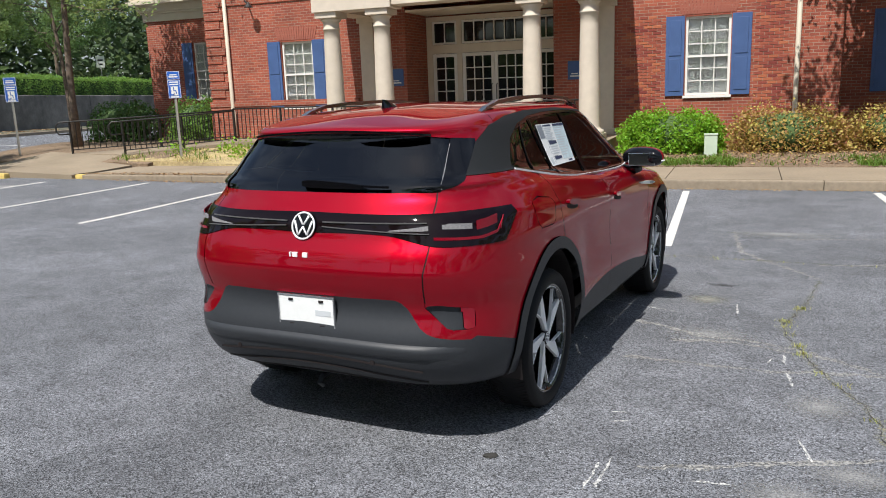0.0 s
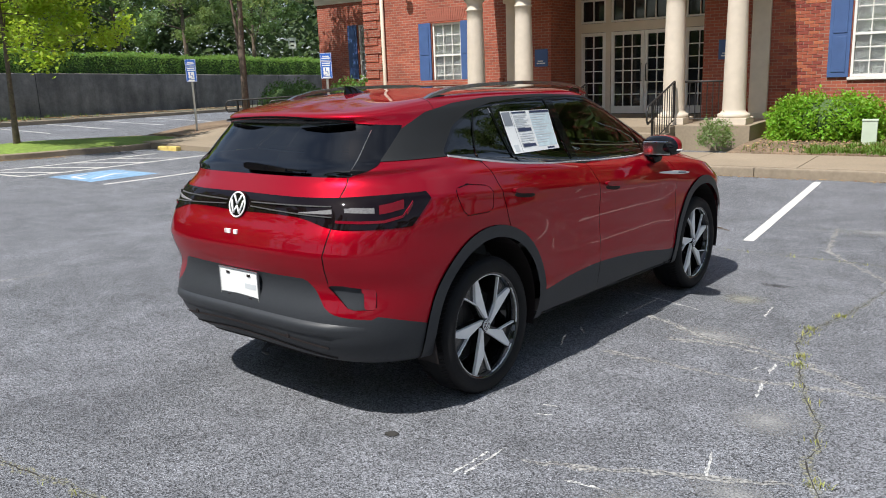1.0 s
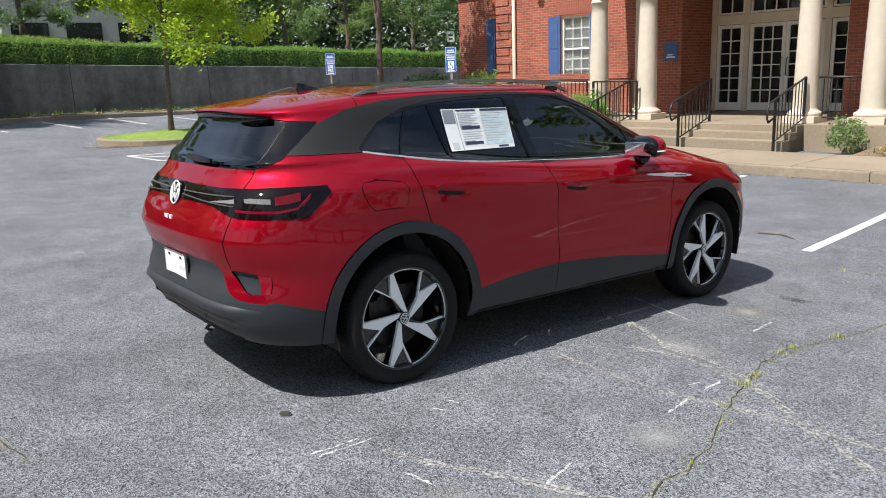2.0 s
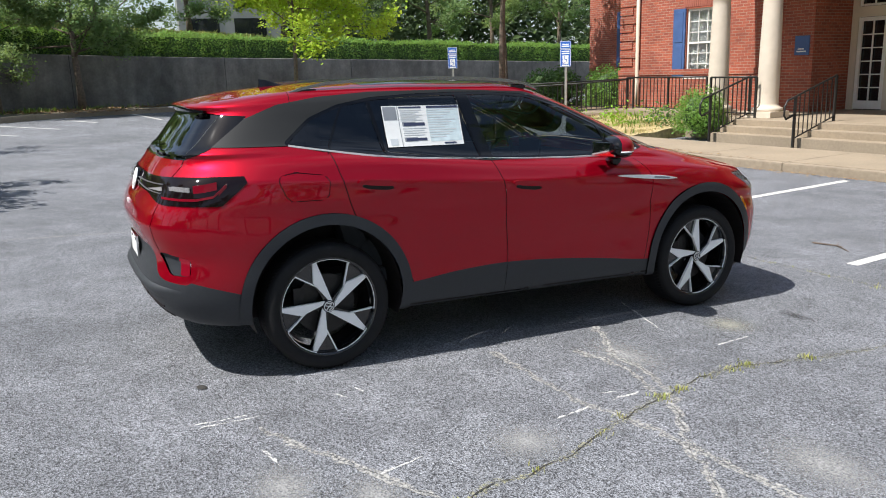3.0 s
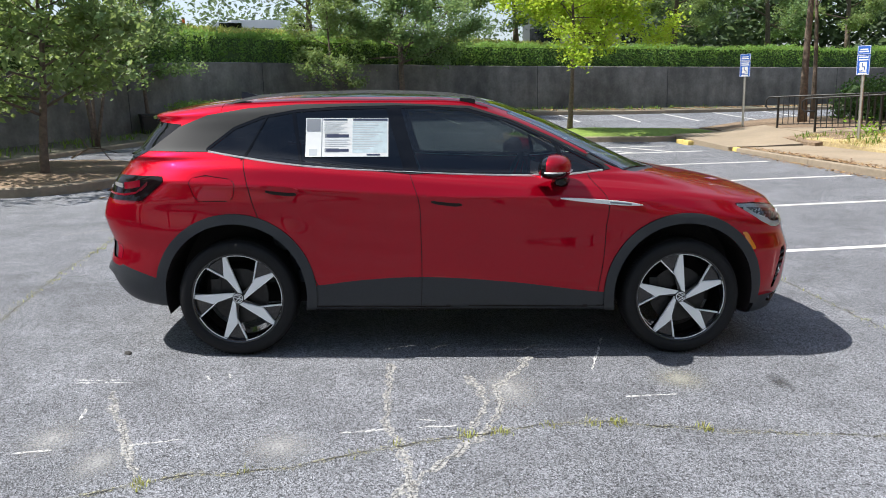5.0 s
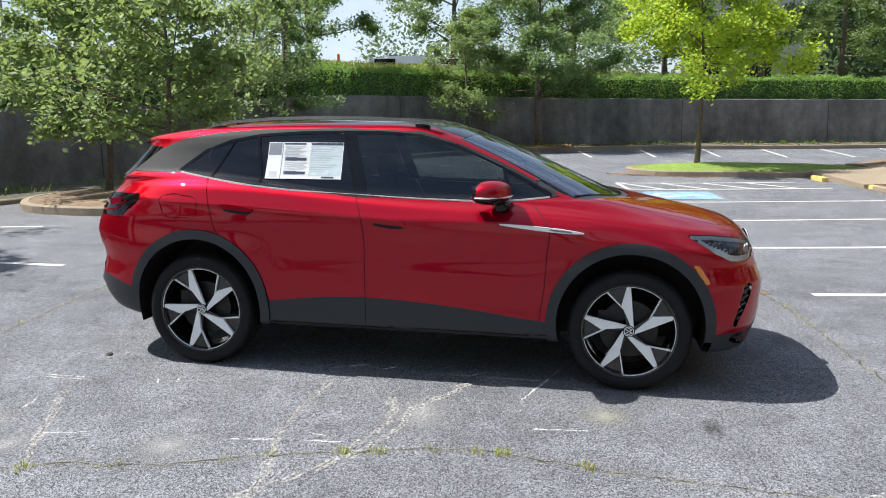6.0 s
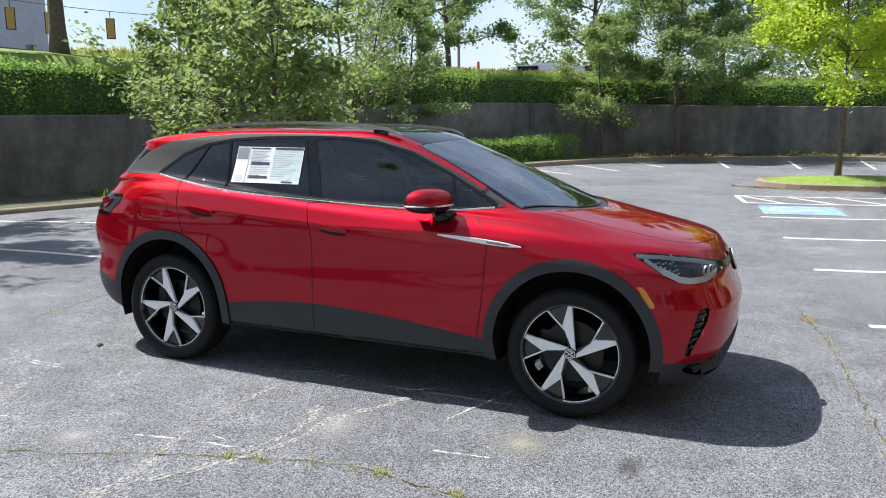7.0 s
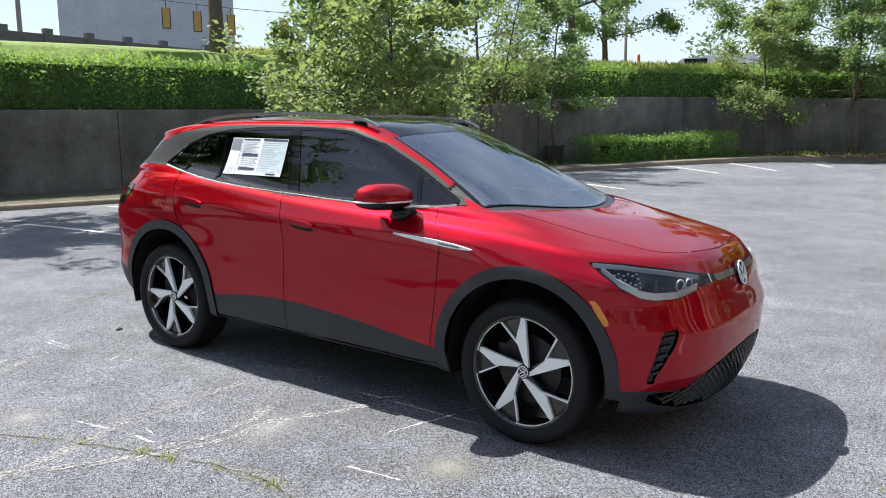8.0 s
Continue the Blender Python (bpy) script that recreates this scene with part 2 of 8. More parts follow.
def asphalt_mat():
    m = mat("asphalt", (0.085, 0.09, 0.1), 0.86, spec=0.35)
    nt = m.node_tree
    n, link = nt.nodes, nt.links.new
    bsdf = n["Principled BSDF"]
    co = n.new("ShaderNodeTexCoord").outputs["Object"]

    def noise_at(sc, detail, lo, hi, a, b, rough=0.6):
        t = n.new("ShaderNodeTexNoise")
        t.inputs["Scale"].default_value, t.inputs["Detail"].default_value, t.inputs["Roughness"].default_value = sc, detail, rough
        link(co, t.inputs["Vector"])
        r = n.new("ShaderNodeMapRange")
        for k, v in (("From Min", lo), ("From Max", hi), ("To Min", a), ("To Max", b)):
            r.inputs[k].default_value = v
        link(t.outputs["Fac"], r.inputs["Value"])
        return r.outputs[0]
    v = n.new("ShaderNodeTexVoronoi")
    v.inputs["Scale"].default_value = 185.0
    link(co, v.inputs["Vector"])
    stone = n.new("ShaderNodeMapRange")
    for k, val in (("From Min", 0.1), ("From Max", 1.0), ("To Min", 0.22), ("To Max", 1.95)):
        stone.inputs[k].default_value = val
    sep = n.new("ShaderNodeSeparateColor")
    link(v.outputs["Color"], sep.inputs[0])
    link(sep.outputs[0], stone.inputs["Value"])
    total = mul(nt, stone.outputs[0], noise_at(0.45, 6, 0.3, 0.7, 0.78, 1.22))
    total = mul(nt, total, noise_at(2.6, 8, 0.35, 0.7, 0.85, 1.3, 0.7))
    total = mul(nt, total, noise_at(52, 3, 0.3, 0.7, 0.78, 1.22))
    # pale stones worn bare
    dots = n.new("ShaderNodeTexVoronoi")
    dots.inputs["Scale"].default_value = 92.0
    link(co, dots.inputs["Vector"])
    near = n.new("ShaderNodeMapRange")
    for k, val in (("From Min", 0.30), ("From Max", 0.16), ("To Min", 0.0), ("To Max", 1.0)):
        near.inputs[k].default_value = val
    link(dots.outputs["Distance"], near.inputs["Value"])
    sep2 = n.new("ShaderNodeSeparateColor")
    link(dots.outputs["Color"], sep2.inputs[0])
    pick = n.new("ShaderNodeMapRange")
    for k, val in (("From Min", 0.62), ("From Max", 1.0), ("To Min", 0.0), ("To Max", 3.8)):
        pick.inputs[k].default_value = val
    link(sep2.outputs[0], pick.inputs["Value"])
    white = mul(nt, near.outputs[0], pick.outputs[0])
    plus = n.new("ShaderNodeMath")
    plus.operation = "ADD"
    link(total, plus.inputs[0])
    link(mul(nt, white, noise_at(1.3, 4, 0.35, 0.65, 0.25, 1.0)), plus.inputs[1])
    total = plus.outputs[0]
    hsv = n.new("ShaderNodeHueSaturation")
    hsv.inputs["Color"].default_value = (0.142, 0.147, 0.160, 1)
    link(total, hsv.inputs["Value"])
    link(hsv.outputs[0], bsdf.inputs["Base Color"])
    b = n.new("ShaderNodeBump")
    b.inputs["Strength"].default_value, b.inputs["Distance"].default_value = 0.7, 0.006
    link(v.outputs["Distance"], b.inputs["Height"])
    link(b.outputs[0], bsdf.inputs["Normal"])
    return m


M_ASPHALT = asphalt_mat()


def sheet(name, xs, ys, height, material, skirt=0.0):
    verts = [(x, y, height(x, y)) for y in ys for x in xs]
    k = len(xs)
    faces = [(j * k + i, j * k + i + 1, (j + 1) * k + i + 1, (j + 1) * k + i) for j in range(len(ys) - 1) for i in range(k - 1)]
    if skirt:
        rim = list(range(k)) + [j * k + k - 1 for j in range(1, len(ys))] + [(len(ys) - 1) * k + i for i in range(k - 2, -1, -1)] + [j * k for j in range(len(ys) - 2, 0, -1)]
        base = len(verts)
        verts += [(verts[i][0], verts[i][1], verts[i][2] - skirt) for i in rim]
        n = len(rim)
        faces += [(rim[i], base + i, base + (i + 1) % n, rim[(i + 1) % n]) for i in range(n)]
    me = mesh_of(name, verts, faces, material, not skirt)
    return me


def steps(lo, hi, near_lo, near_hi, fine):
    mid = [near_lo + i * fine for i in range(int((near_hi - near_lo) / fine) + 1)]
    return [lo, lo / 4, lo / 12] + mid + [hi / 12, hi / 4, hi]


ground = new("ground", sheet("ground", steps(-2400, 2400, -60, 40, 1.0), steps(-2400, 2400, -40, 50, 1.0), lot, M_ASPHALT))
tagged(ground, "weathered grey asphalt car park with cracks and patches", "car park", kind="structure")

# the building's own axes: s along the front, d away from the car park
TURN_B = 5.0
BUILD = pose(0, 0, 0, 0, 0, TURN_B)


def sd(s, d, z=0.0):
    return BUILD @ Vector((s, d, z))


M_LINE = mat("worn_white_paint", (0.62, 0.60, 0.56), 0.8, vary=0.25, scale=25, vary2=0.15, scale2=2)
M_LINE_BLUE = mat("worn_blue_paint", (0.20, 0.34, 0.50), 0.8, vary=0.4, scale=16, vary2=0.2, scale2=2)


def strip(a, b, width, lift=0.005, pieces=None):
    """A flat band of paint on the lot from a to b (plan points)."""
    a, b = Vector(a), Vector(b)
    k = pieces or max(2, int((b - a).length / 0.5))
    side = Vector((-(b - a).y, (b - a).x)).normalized() * width / 2
    verts, faces = [], []
    for i in range(k + 1):
        p = a.lerp(b, i / k)
        for q in (p - side, p + side):
            verts.append((q.x, q.y, lot(q.x, q.y) + lift))
    for i in range(k):
        faces.append((2 * i, 2 * i + 2, 2 * i + 3, 2 * i + 1))
    return verts, faces


def line(name, a, b, width=0.1, material=None, label="worn white painted parking stall line", lift=0.005):
    v, f = strip(a, b, width, lift)
    return tagged(new(name, mesh_of(name, v, f, material or M_LINE)), label, "road marking", "stall lines", "structure")


def p2(s, d):
    v = sd(s, d)
    return (v.x, v.y)


for k in range(-3, 4):
    s = 0.92 + 2.77 * k
    line("stall_line", p2(s, 3.42 + 0.04 * k), p2(s - 0.13, 8.05), 0.105)
# bay with a blue field, then a hatched strip beside the island
hs = 0.92 - 4 * 2.77
line("stall_line", p2(hs, 3.2), p2(hs, 7.9), 0.1)
line("stall_line", p2(hs - 2.6, 3.1), p2(hs - 2.6, 7.6), 0.1)
line("stall_line", p2(hs - 4.2, 3.0), p2(hs - 4.2, 7.3), 0.1)
line("stall_line", p2(hs - 2.6, 3.1), p2(hs - 4.2, 3.0), 0.1)
for i in range(4):
    line("hatch_line", p2(hs - 2.62, 3.9 + i), p2(hs - 4.18, 3.1 + i), 0.1, label="worn white hatching line")
blue = [p2(hs - a, b) for a, b in ((0.55, 3.3), (2.05, 3.3), (2.05, 4.75), (0.55, 4.75))]
tagged(new("blue_bay_field", mesh_of("blue_bay_field", [(x, y, lot(x, y) + 0.006) for x, y in blue], [(0, 1, 2, 3)], M_LINE_BLUE)), "faded blue painted square of an accessible bay", "road marking", kind="structure")
v, f = [], []
for a, b in (((0.95, 3.6), (1.35, 4.3)), ((1.35, 4.3), (1.2, 4.5)), ((1.1, 3.5), (1.6, 3.55)), ((1.6, 3.55), (1.75, 3.95))):
    vv, ff = strip(p2(hs - a[0], a[1]), p2(hs - b[0], b[1]), 0.09, 0.010, 2)
    f += [tuple(i + len(v) for i in q) for q in ff]
    v += vv
tagged(new("bay_symbol", mesh_of("bay_symbol", v, f, M_LINE)), "worn white symbol strokes on the blue field", "road marking", kind="structure")
# bays along the curved retaining wall
for a, b in (((-19.7, -3.4), (-23.2, -6.85)), ((-21.9, -2.3), (-26.3, -5.6)), ((-24.6, -1.1), (-28.2, -3.0)), ((-25.2, 1.1), (-30.2, 0.4)), ((-25.6, 3.5), (-31.0, 3.2)), ((-26.0, 5.9), (-32.0, 6.0)), ((-25.8, 8.3), (-32.0, 8.6)), ((-26.0, 10.7), (-32.6, 11.2)), ((-26.2, 13.1), (-33.0, 13.8)), ((-26.4, 15.5), (-33.4, 16.4))):
    line("stall_line", a, b, 0.11)
# bays behind the car
for a, b in (((-15.5, -7.7), (-13.3, -3.8)), ((-12.6, -6.9), (-11.7, -4.8)), ((-2.05, -4.6), (-2.2, -9.4)), ((-5.1, -7.2), (-4.9, -11.4))):
    line("stall_line", a, b, 0.1)

# ---------- pavement, kerb ----------
pav = thing("pavement", "tan concrete pavement and kerb along the building", "pavement", BUILD, kind="structure")
for i in range(18):
    s0 = -12.4 + i * 3.05
    part("kerb_stone", boxes((s0 + 0.004, s0 + 3.046, 8.3, 8.46, -0.3, 0.04), bevel=0.02), M_KERB, pav)
part("kerb_stone", boxes((-13.2, -12.4, 8.3, 8.46, -0.3, 0.05), bevel=0.05), M_YELLOW, pav, "worn yellow painted kerb end")
part("kerb_stone", boxes((-15.2, -14.4, 7.95, 8.12, -0.3, 0.10), bevel=0.05), M_YELLOW, pav, "worn yellow painted kerb end")
for i in range(20):
    s0 = -12.4 + i * 1.83
    part("slab", boxes((s0 + 0.006, s0 + 1.824, 8.47, 10.35, -0.3, 0.045), bevel=0.008), M_CONCRETE, pav)
bed = new("planting_bed", sheet("planting_bed", [-1.2 + i for i in range(42)], [10.35 + 0.5 * i for i in range(9)], lambda x, y: 0.06 + 0.05 * math.sin(x * 1.7) * math.sin(y * 2) * 0.3 + 0.02 * (y - 10.35), M_SOIL, 0.4))
bed.matrix_world = BUILD
tagged(bed, "brown mulch bed with thin grass before the brick wall", "planting bed", kind="structure")

# ---------- retaining wall and bank ----------
WALL = ((14, -21.0), (5, -18.0), (-4.5, -14.9), (-10.8, -12.9), (-15.8, -11.4), (-21.4, -9.4), (-26, -6.9), (-29.2, -4.4), (-31.4, -1.2), (-33.2, 2.5), (-34.3, 6.5), (-35.4, 12), (-37, 20), (-39, 30), (-41, 45))
WALL_TOP = ((0, 2.0), (12, 2.08), (20, 2.15), (27, 2.25), (33, 2.45), (39, 2.78), (48, 2.78), (56, 2.6), (62, 2.45), (68, 2.3), (80, 2.0), (104, 1.5))


def wall_points(step=1.0):
    """Points along the wall with the length run so far and the outward normal (to the bank)."""
    fine, run = [], 0.0
    for (x0, y0), (x1, y1) in zip(WALL, WALL[1:]):
        for i in range(10):
            fine.append(Vector((x0 + (x1 - x0) * i / 10, y0 + (y1 - y0) * i / 10)))
    fine.append(Vector(WALL[-1]))
    for _ in range(12):
        fine = [fine[0]] + [(a + 2 * b + c) / 4 for a, b, c in zip(fine, fine[1:], fine[2:])] + [fine[-1]]
    out = [(fine[0], 0.0)]
    for a, b in zip(fine, fine[1:]):
        run += (b - a).length
        if run - out[-1][1] >= step:
            out.append((b, run))
    res = []
    for i, (p, r) in enumerate(out):
        d = (out[min(i + 1, len(out) - 1)][0] - out[max(i - 1, 0)][0]).normalized()
        res.append((p, r, Vector((d.y, -d.x)) * -1))
    return res


def swept(pts, section):
    """Sweep a section, a function of (run) giving (outward, z) pairs, along the wall."""
    verts, faces, k = [], [], 0
    for p, r, nrm in pts:
        sec = section(p, r)
        k = len(sec)
        verts += [(p.x + nrm.x * o, p.y + nrm.y * o, z) for o, z in sec]
    for i in range(len(pts) - 1):
        for j in range(k - 1):
            faces.append((i * k + j, (i + 1) * k + j, (i + 1) * k + j + 1, i * k + j + 1))
    return verts, faces


WP = wall_points()
def wall_mat():
    m = mat("stained_concrete_wall", (0.30, 0.27, 0.22), 0.92, bump=0.2, bump_scale=30)
    nt = m.node_tree
    n, link = nt.nodes, nt.links.new
    co = n.new("ShaderNodeTexCoord").outputs["Object"]
    mp = n.new("ShaderNodeMapping")
    mp.inputs["Scale"].default_value = (1.6, 1.6, 0.3)
    link(co, mp.inputs["Vector"])
    total = None
    for src, sc, lo, hi in ((mp.outputs[0], 1.1, 0.72, 1.18), (co, 0.5, 0.6, 1.35), (co, 2.5, 0.8, 1.15), (co, 11.0, 0.88, 1.12)):
        t = n.new("ShaderNodeTexNoise")
        t.inputs["Scale"].default_value, t.inputs["Detail"].default_value = sc, 7.0
        link(src, t.inputs["Vector"])
        r = n.new("ShaderNodeMapRange")
        for k, v in (("From Min", 0.3), ("From Max", 0.7), ("To Min", lo), ("To Max", hi)):
            r.inputs[k].default_value = v
        link(t.outputs["Fac"], r.inputs["Value"])
        total = r.outputs[0] if total is None else mul(nt, total, r.outputs[0])
    hsv = n.new("ShaderNodeHueSaturation")
    hsv.inputs["Color"].default_value = (0.172, 0.162, 0.147, 1)
    link(total, hsv.inputs["Value"])
    link(hsv.outputs[0], n["Principled BSDF"].inputs["Base Color"])
    return m


M_WALL = wall_mat()
BANK = ((0, 3.6), (15, 3.95), (27, 4.1), (33, 3.98), (36, 4.1), (48, 4.12), (62, 3.4), (80, 2.9), (104, 2.5))
retaining = thing("retaining_wall", "tall stained grey concrete retaining wall in long panels", "wall", kind="structure")
PANEL = 6
for i in range(0, len(WP) - 1, PANEL):
    seg = WP[i:i + PANEL + 1]
    if len(seg) < 2:
        continue
    v, f = swept(seg, lambda p, r: ((0.35, lot(p.x, p.y) - 0.4), (0.0, lot(p.x, p.y) - 0.4), (0.0, spline(WALL_TOP, r) - 0.03), (0.03, spline(WALL_TOP, r)), (0.35, spline(WALL_TOP, r))))
    part("panel", mesh_of("panel", v, f, M_WALL), M_WALL, retaining)
    p, r, nrm = seg[0]
    q = p - nrm * 0.004
    d = Vector((nrm.y, -nrm.x))
    part("joint", boxes((-0.012, 0.012, -0.004, 0.004, lot(p.x, p.y) - 0.2, spline(WALL_TOP, r) - 0.02)), M_IRON, retaining, at=Matrix.Translation((q.x, q.y, 0)) @ Matrix.Rotation(math.atan2(d.y, d.x), 4, "Z"))
# the bank behind the wall: soil under the hedge, then grass up to the street
v, f = swept(WP, lambda p, r: ((0.34, spline(WALL_TOP, r) - 0.25), (1.2, spline(WALL_TOP, r) + 0.1), (2.4, spline(BANK, r) - 0.25), (4.0, spline(BANK, r)), (7.0, spline(BANK, r) + 0.35), (9.5, spline(BANK, r) + 0.5), (10.5, spline(BANK, r) + 0.3)))
tagged(new("grass_bank", mesh_of("grass_bank", v, f, M_GRASS, True)), "grassy bank above the retaining wall, rising to the street", "bank", kind="structure")

v, f = swept(WP, lambda p, r: ((9.6, spline(BANK, r) + 0.47), (30.0, spline(BANK, r) + 0.6), (160.0, spline(BANK, r) + 1.0)))
tagged(new("street", mesh_of("street", v, f, M_ASPHALT, True)), "grey asphalt street above the grass bank", "street", kind="structure")
# ---------- the brick building ----------
def uv_metres(me):
    """Lay brick courses: u along the wall, v up, in metres."""
    uv = me.uv_layers.new(name="courses")
    for poly in me.polygons:
        nx, ny, nz = (abs(c) for c in poly.normal)
        for li in poly.loop_indices:
            c = me.vertices[me.loops[li].vertex_index].co
            uv.data[li].uv = (c.y, c.z) if nx > max(ny, nz) else ((c.x, c.z) if ny >= nz else (c.x, c.y))


def brick_part(name, shape, parent, label=""):
    ob = part(name, shape, M_BRICK, parent, label)
    uv_metres(ob.data)
    return ob


building = thing("brick_building", "two-storey red brick building with a columned stone portico and blue shutters", "building", BUILD, kind="structure")
FD, BD = 14.4, 15.85        # depth of the front wall and of the recessed entrance wall
TOP = 7.6
W_Z0, W_Z1 = 1.30, 3.10      # windows, ground floor


def wall_with_holes(name, s0, s1, d0, d1, z0, z1, holes, label=""):
    bm = bmesh.new()
    at = s0
    for h0, h1, b, t in sorted(holes):
        box(bm, at, h0, d0, d1, z0, z1)
        box(bm, h0, h1, d0, d1, z0, b)
        box(bm, h0, h1, d0, d1, t, z1)
        at = h1
    box(bm, at, s1, d0, d1, z0, z1)
    return brick_part(name, bm, building, label)


WIN_L, WIN_R = -10.74, 0.24
wall_with_holes("front_wall", -13.25, -6.9, FD, FD + 0.3, -0.3, TOP, [(WIN_L, WIN_L + 1.0, W_Z0, W_Z1)])
wall_with_holes("front_wall", -2.9, 3.55, FD, FD + 0.3, -0.3, TOP, [(WIN_R, WIN_R + 1.0, W_Z0, W_Z1)])
brick_part("recess_wall", boxes((-7.2, -6.9, FD + 0.3, BD + 0.3, -0.3, 5)), building)
brick_part("recess_wall", boxes((-2.9, -2.6, FD + 0.3, BD + 0.3, -0.3, 5)), building)
brick_part("head_wall", boxes((-6.9, -2.9, FD, FD + 0.3, 4.2, TOP)), building)
brick_part("entrance_wall", boxes((-6.9, -2.9, BD + 0.12, BD + 0.4, 3.62, 5.0)), building)
brick_part("side_wall", boxes((3.25, 3.55, FD + 0.3, 26, -0.3, TOP)), building)
brick_part("side_wall", boxes((-13.25, -12.95, FD + 0.3, 26, -0.3, TOP)), building)
brick_part("back_wing_wall", boxes((3.55, 14, 15.6, 15.9, -0.3, TOP)), building)
brick_part("back_wall", boxes((-12.95, 3.25, 25.7, 26, -0.3, TOP)), building)
part("roof", boxes((-13.5, 3.8, FD - 0.25, 26.2, TOP, TOP + 0.25)), M_CREAM, building)
# low wing
WD = 17.7
wing_hole = (-16.36, -15.36, 1.6, 3.5)
wall_with_holes("wing_wall", -18.3, -13.25, WD, WD + 0.3, -0.3, 4.3, [wing_hole])
brick_part("wing_side_wall", boxes((-18.3, -18.0, WD + 0.3, 24, -0.3, 4.3)), building)
bm = bmesh.new()
for a, b, dd in ((4.3, 4.55, 0.06), (4.55, 4.62, 0.14), (4.62, 4.86, 0.2), (4.86, 4.96, 0.42), (4.96, 5.06, 0.34)):
    box(bm, -18.3 - dd, -13.25, WD - dd, 24, a, b)
part("wing_cornice", bm, M_CREAM, building)
# quoins at the corner and the projecting course
for i in range(24):
    w = 0.62 if i % 2 else 0.5
    brick_part("quoin", boxes((-13.27, -13.25 + w, FD - 0.035, FD - 0.002, 1.62 + i * 0.245, 1.62 + i * 0.245 + 0.21), bevel=0.006), building)
bm = boxes((-13.3, -8.35, FD - 0.06, FD - 0.002, 1.35, 1.5), (-13.3, -8.35, FD - 0.035, FD - 0.002, 0.0, 1.35), bevel=0.008)
brick_part("plinth_course", bm, building)
brick_part("band_course", boxes((-13.27, -8.5, FD - 0.03, FD - 0.002, 4.2, 4.42), bevel=0.006), building)


def sash(s0, d, z0, w, h, cols=3, rows=6, blind=True, name="window"):
    """A white sash window set in a hole of the wall whose outer face lies at d."""
    win = part(name, boxes((s0, s0 + w, d + 0.16, d + 0.2, z0, z0 + h)), M_BLIND if blind else M_PANE, building, "white sash window with small panes and pale blinds")
    t = 0.055
    part("window_frame", boxes((s0, s0 + t, d + 0.05, d + 0.15, z0, z0 + h), (s0 + w - t, s0 + w, d + 0.05, d + 0.15, z0, z0 + h), (s0 + t, s0 + w - t, d + 0.05, d + 0.15, z0, z0 + t), (s0 + t, s0 + w - t, d + 0.05, d + 0.15, z0 + h - t, z0 + h), (s0 + t, s0 + w - t, d + 0.06, d + 0.14, z0 + h / 2 - 0.025, z0 + h / 2 + 0.025)), M_WHITE, win)
    part("window_sill", boxes((s0 - 0.04, s0 + w + 0.04, d - 0.05, d + 0.06, z0 - 0.06, z0 - 0.002), bevel=0.006), M_WHITE, win)
    bm = bmesh.new()
    for i in range(1, cols):
        x = s0 + t + (w - 2 * t) * i / cols
        box(bm, x - 0.011, x + 0.011, d + 0.075, d + 0.115, z0 + t, z0 + h - t)
    for j in range(1, rows):
        if j * 2 == rows:
            continue
        z = z0 + t + (h - 2 * t) * j / rows
        box(bm, s0 + t, s0 + w - t, d + 0.079, d + 0.111, z - 0.011, z + 0.011)
    part("glazing_bars", bm, M_WHITE, win)
    pw, ph = (w - 2 * t) / cols, (h - 2 * t) / rows
    if not blind:
        return win
    me = boxes((0, pw - 0.03, 0, 0.006, 0, ph - 0.03))
    first = None
    for i in range(cols):
        for j in range(rows):
            at = Matrix.Translation((s0 + t + pw * i + 0.015, d + 0.092, z0 + t + ph * j + 0.015))
            if first is None:
                first = part("pane", me, M_GLASS, win, at=at)
            else:
                part("pane", first.data, M_GLASS, win, at=at)
    return win


M_GLASS = glass_mat("clear_glass", (0.95, 0.97, 0.97))


def shutter(s0, z0, w, h, d):
    sh = part("shutter", boxes((s0, s0 + w, d - 0.045, d - 0.004, z0, z0 + h), bevel=0.004), M_BLUE, building, "blue panelled wooden shutter")
    for a, b in ((0.06, 0.47), (0.51, 0.95)):
        part("shutter_panel", boxes((s0 + 0.07, s0 + w - 0.07, d - 0.058, d - 0.0455, z0 + h * a, z0 + h * b), bevel=0.01), M_BLUE, sh)


for s0 in (WIN_L, WIN_R):
    sash(s0, FD, W_Z0, 1.0, W_Z1 - W_Z0)
    for x in (s0 - 0.44, s0 + 1.02):
        shutter(x, W_Z0, 0.42, W_Z1 - W_Z0 + 0.02, FD)
    # flat arch of brick on end
    for i in range(17):
        a = (i - 8) / 8
        part("arch_brick", boxes((-0.03, 0.03, FD - 0.012, FD - 0.002, 0.0, 0.36)), M_BRICK_TRIM, building, at=Matrix.Translation((s0 + 0.5 + a * 0.56, 0, W_Z1 + 0.05)) @ Matrix.Rotation(a * 0.3, 4, "Y"))
sash(wing_hole[0], WD, wing_hole[2], 1.0, wing_hole[3] - wing_hole[2])
shutter(wing_hole[0] - 0.46, wing_hole[2], 0.42, 1.9, WD)
shutter(4.28, 1.25, 0.42, 1.85, 15.6)


def downpipe(s, d, z0, z1, kick):
    bm = bmesh.new()
    pts = [(s, d - 0.07, z1), (s, d - 0.07, z0 + 0.75), (s + kick * 0.3, d - 0.075, z0 + 0.68), (s + kick, d - 0.12, z0 + 0.62), (s + kick, d - 0.12, z0)]
    tube(bm, pts, 0.055, 10)
    part("downpipe", bm, M_CREAM, building, "cream painted downpipe", smooth=True)


downpipe(-12.5, FD, 0.5, TOP, 0.06)
downpipe(2.65, FD, 0.2, TOP, 0.0)


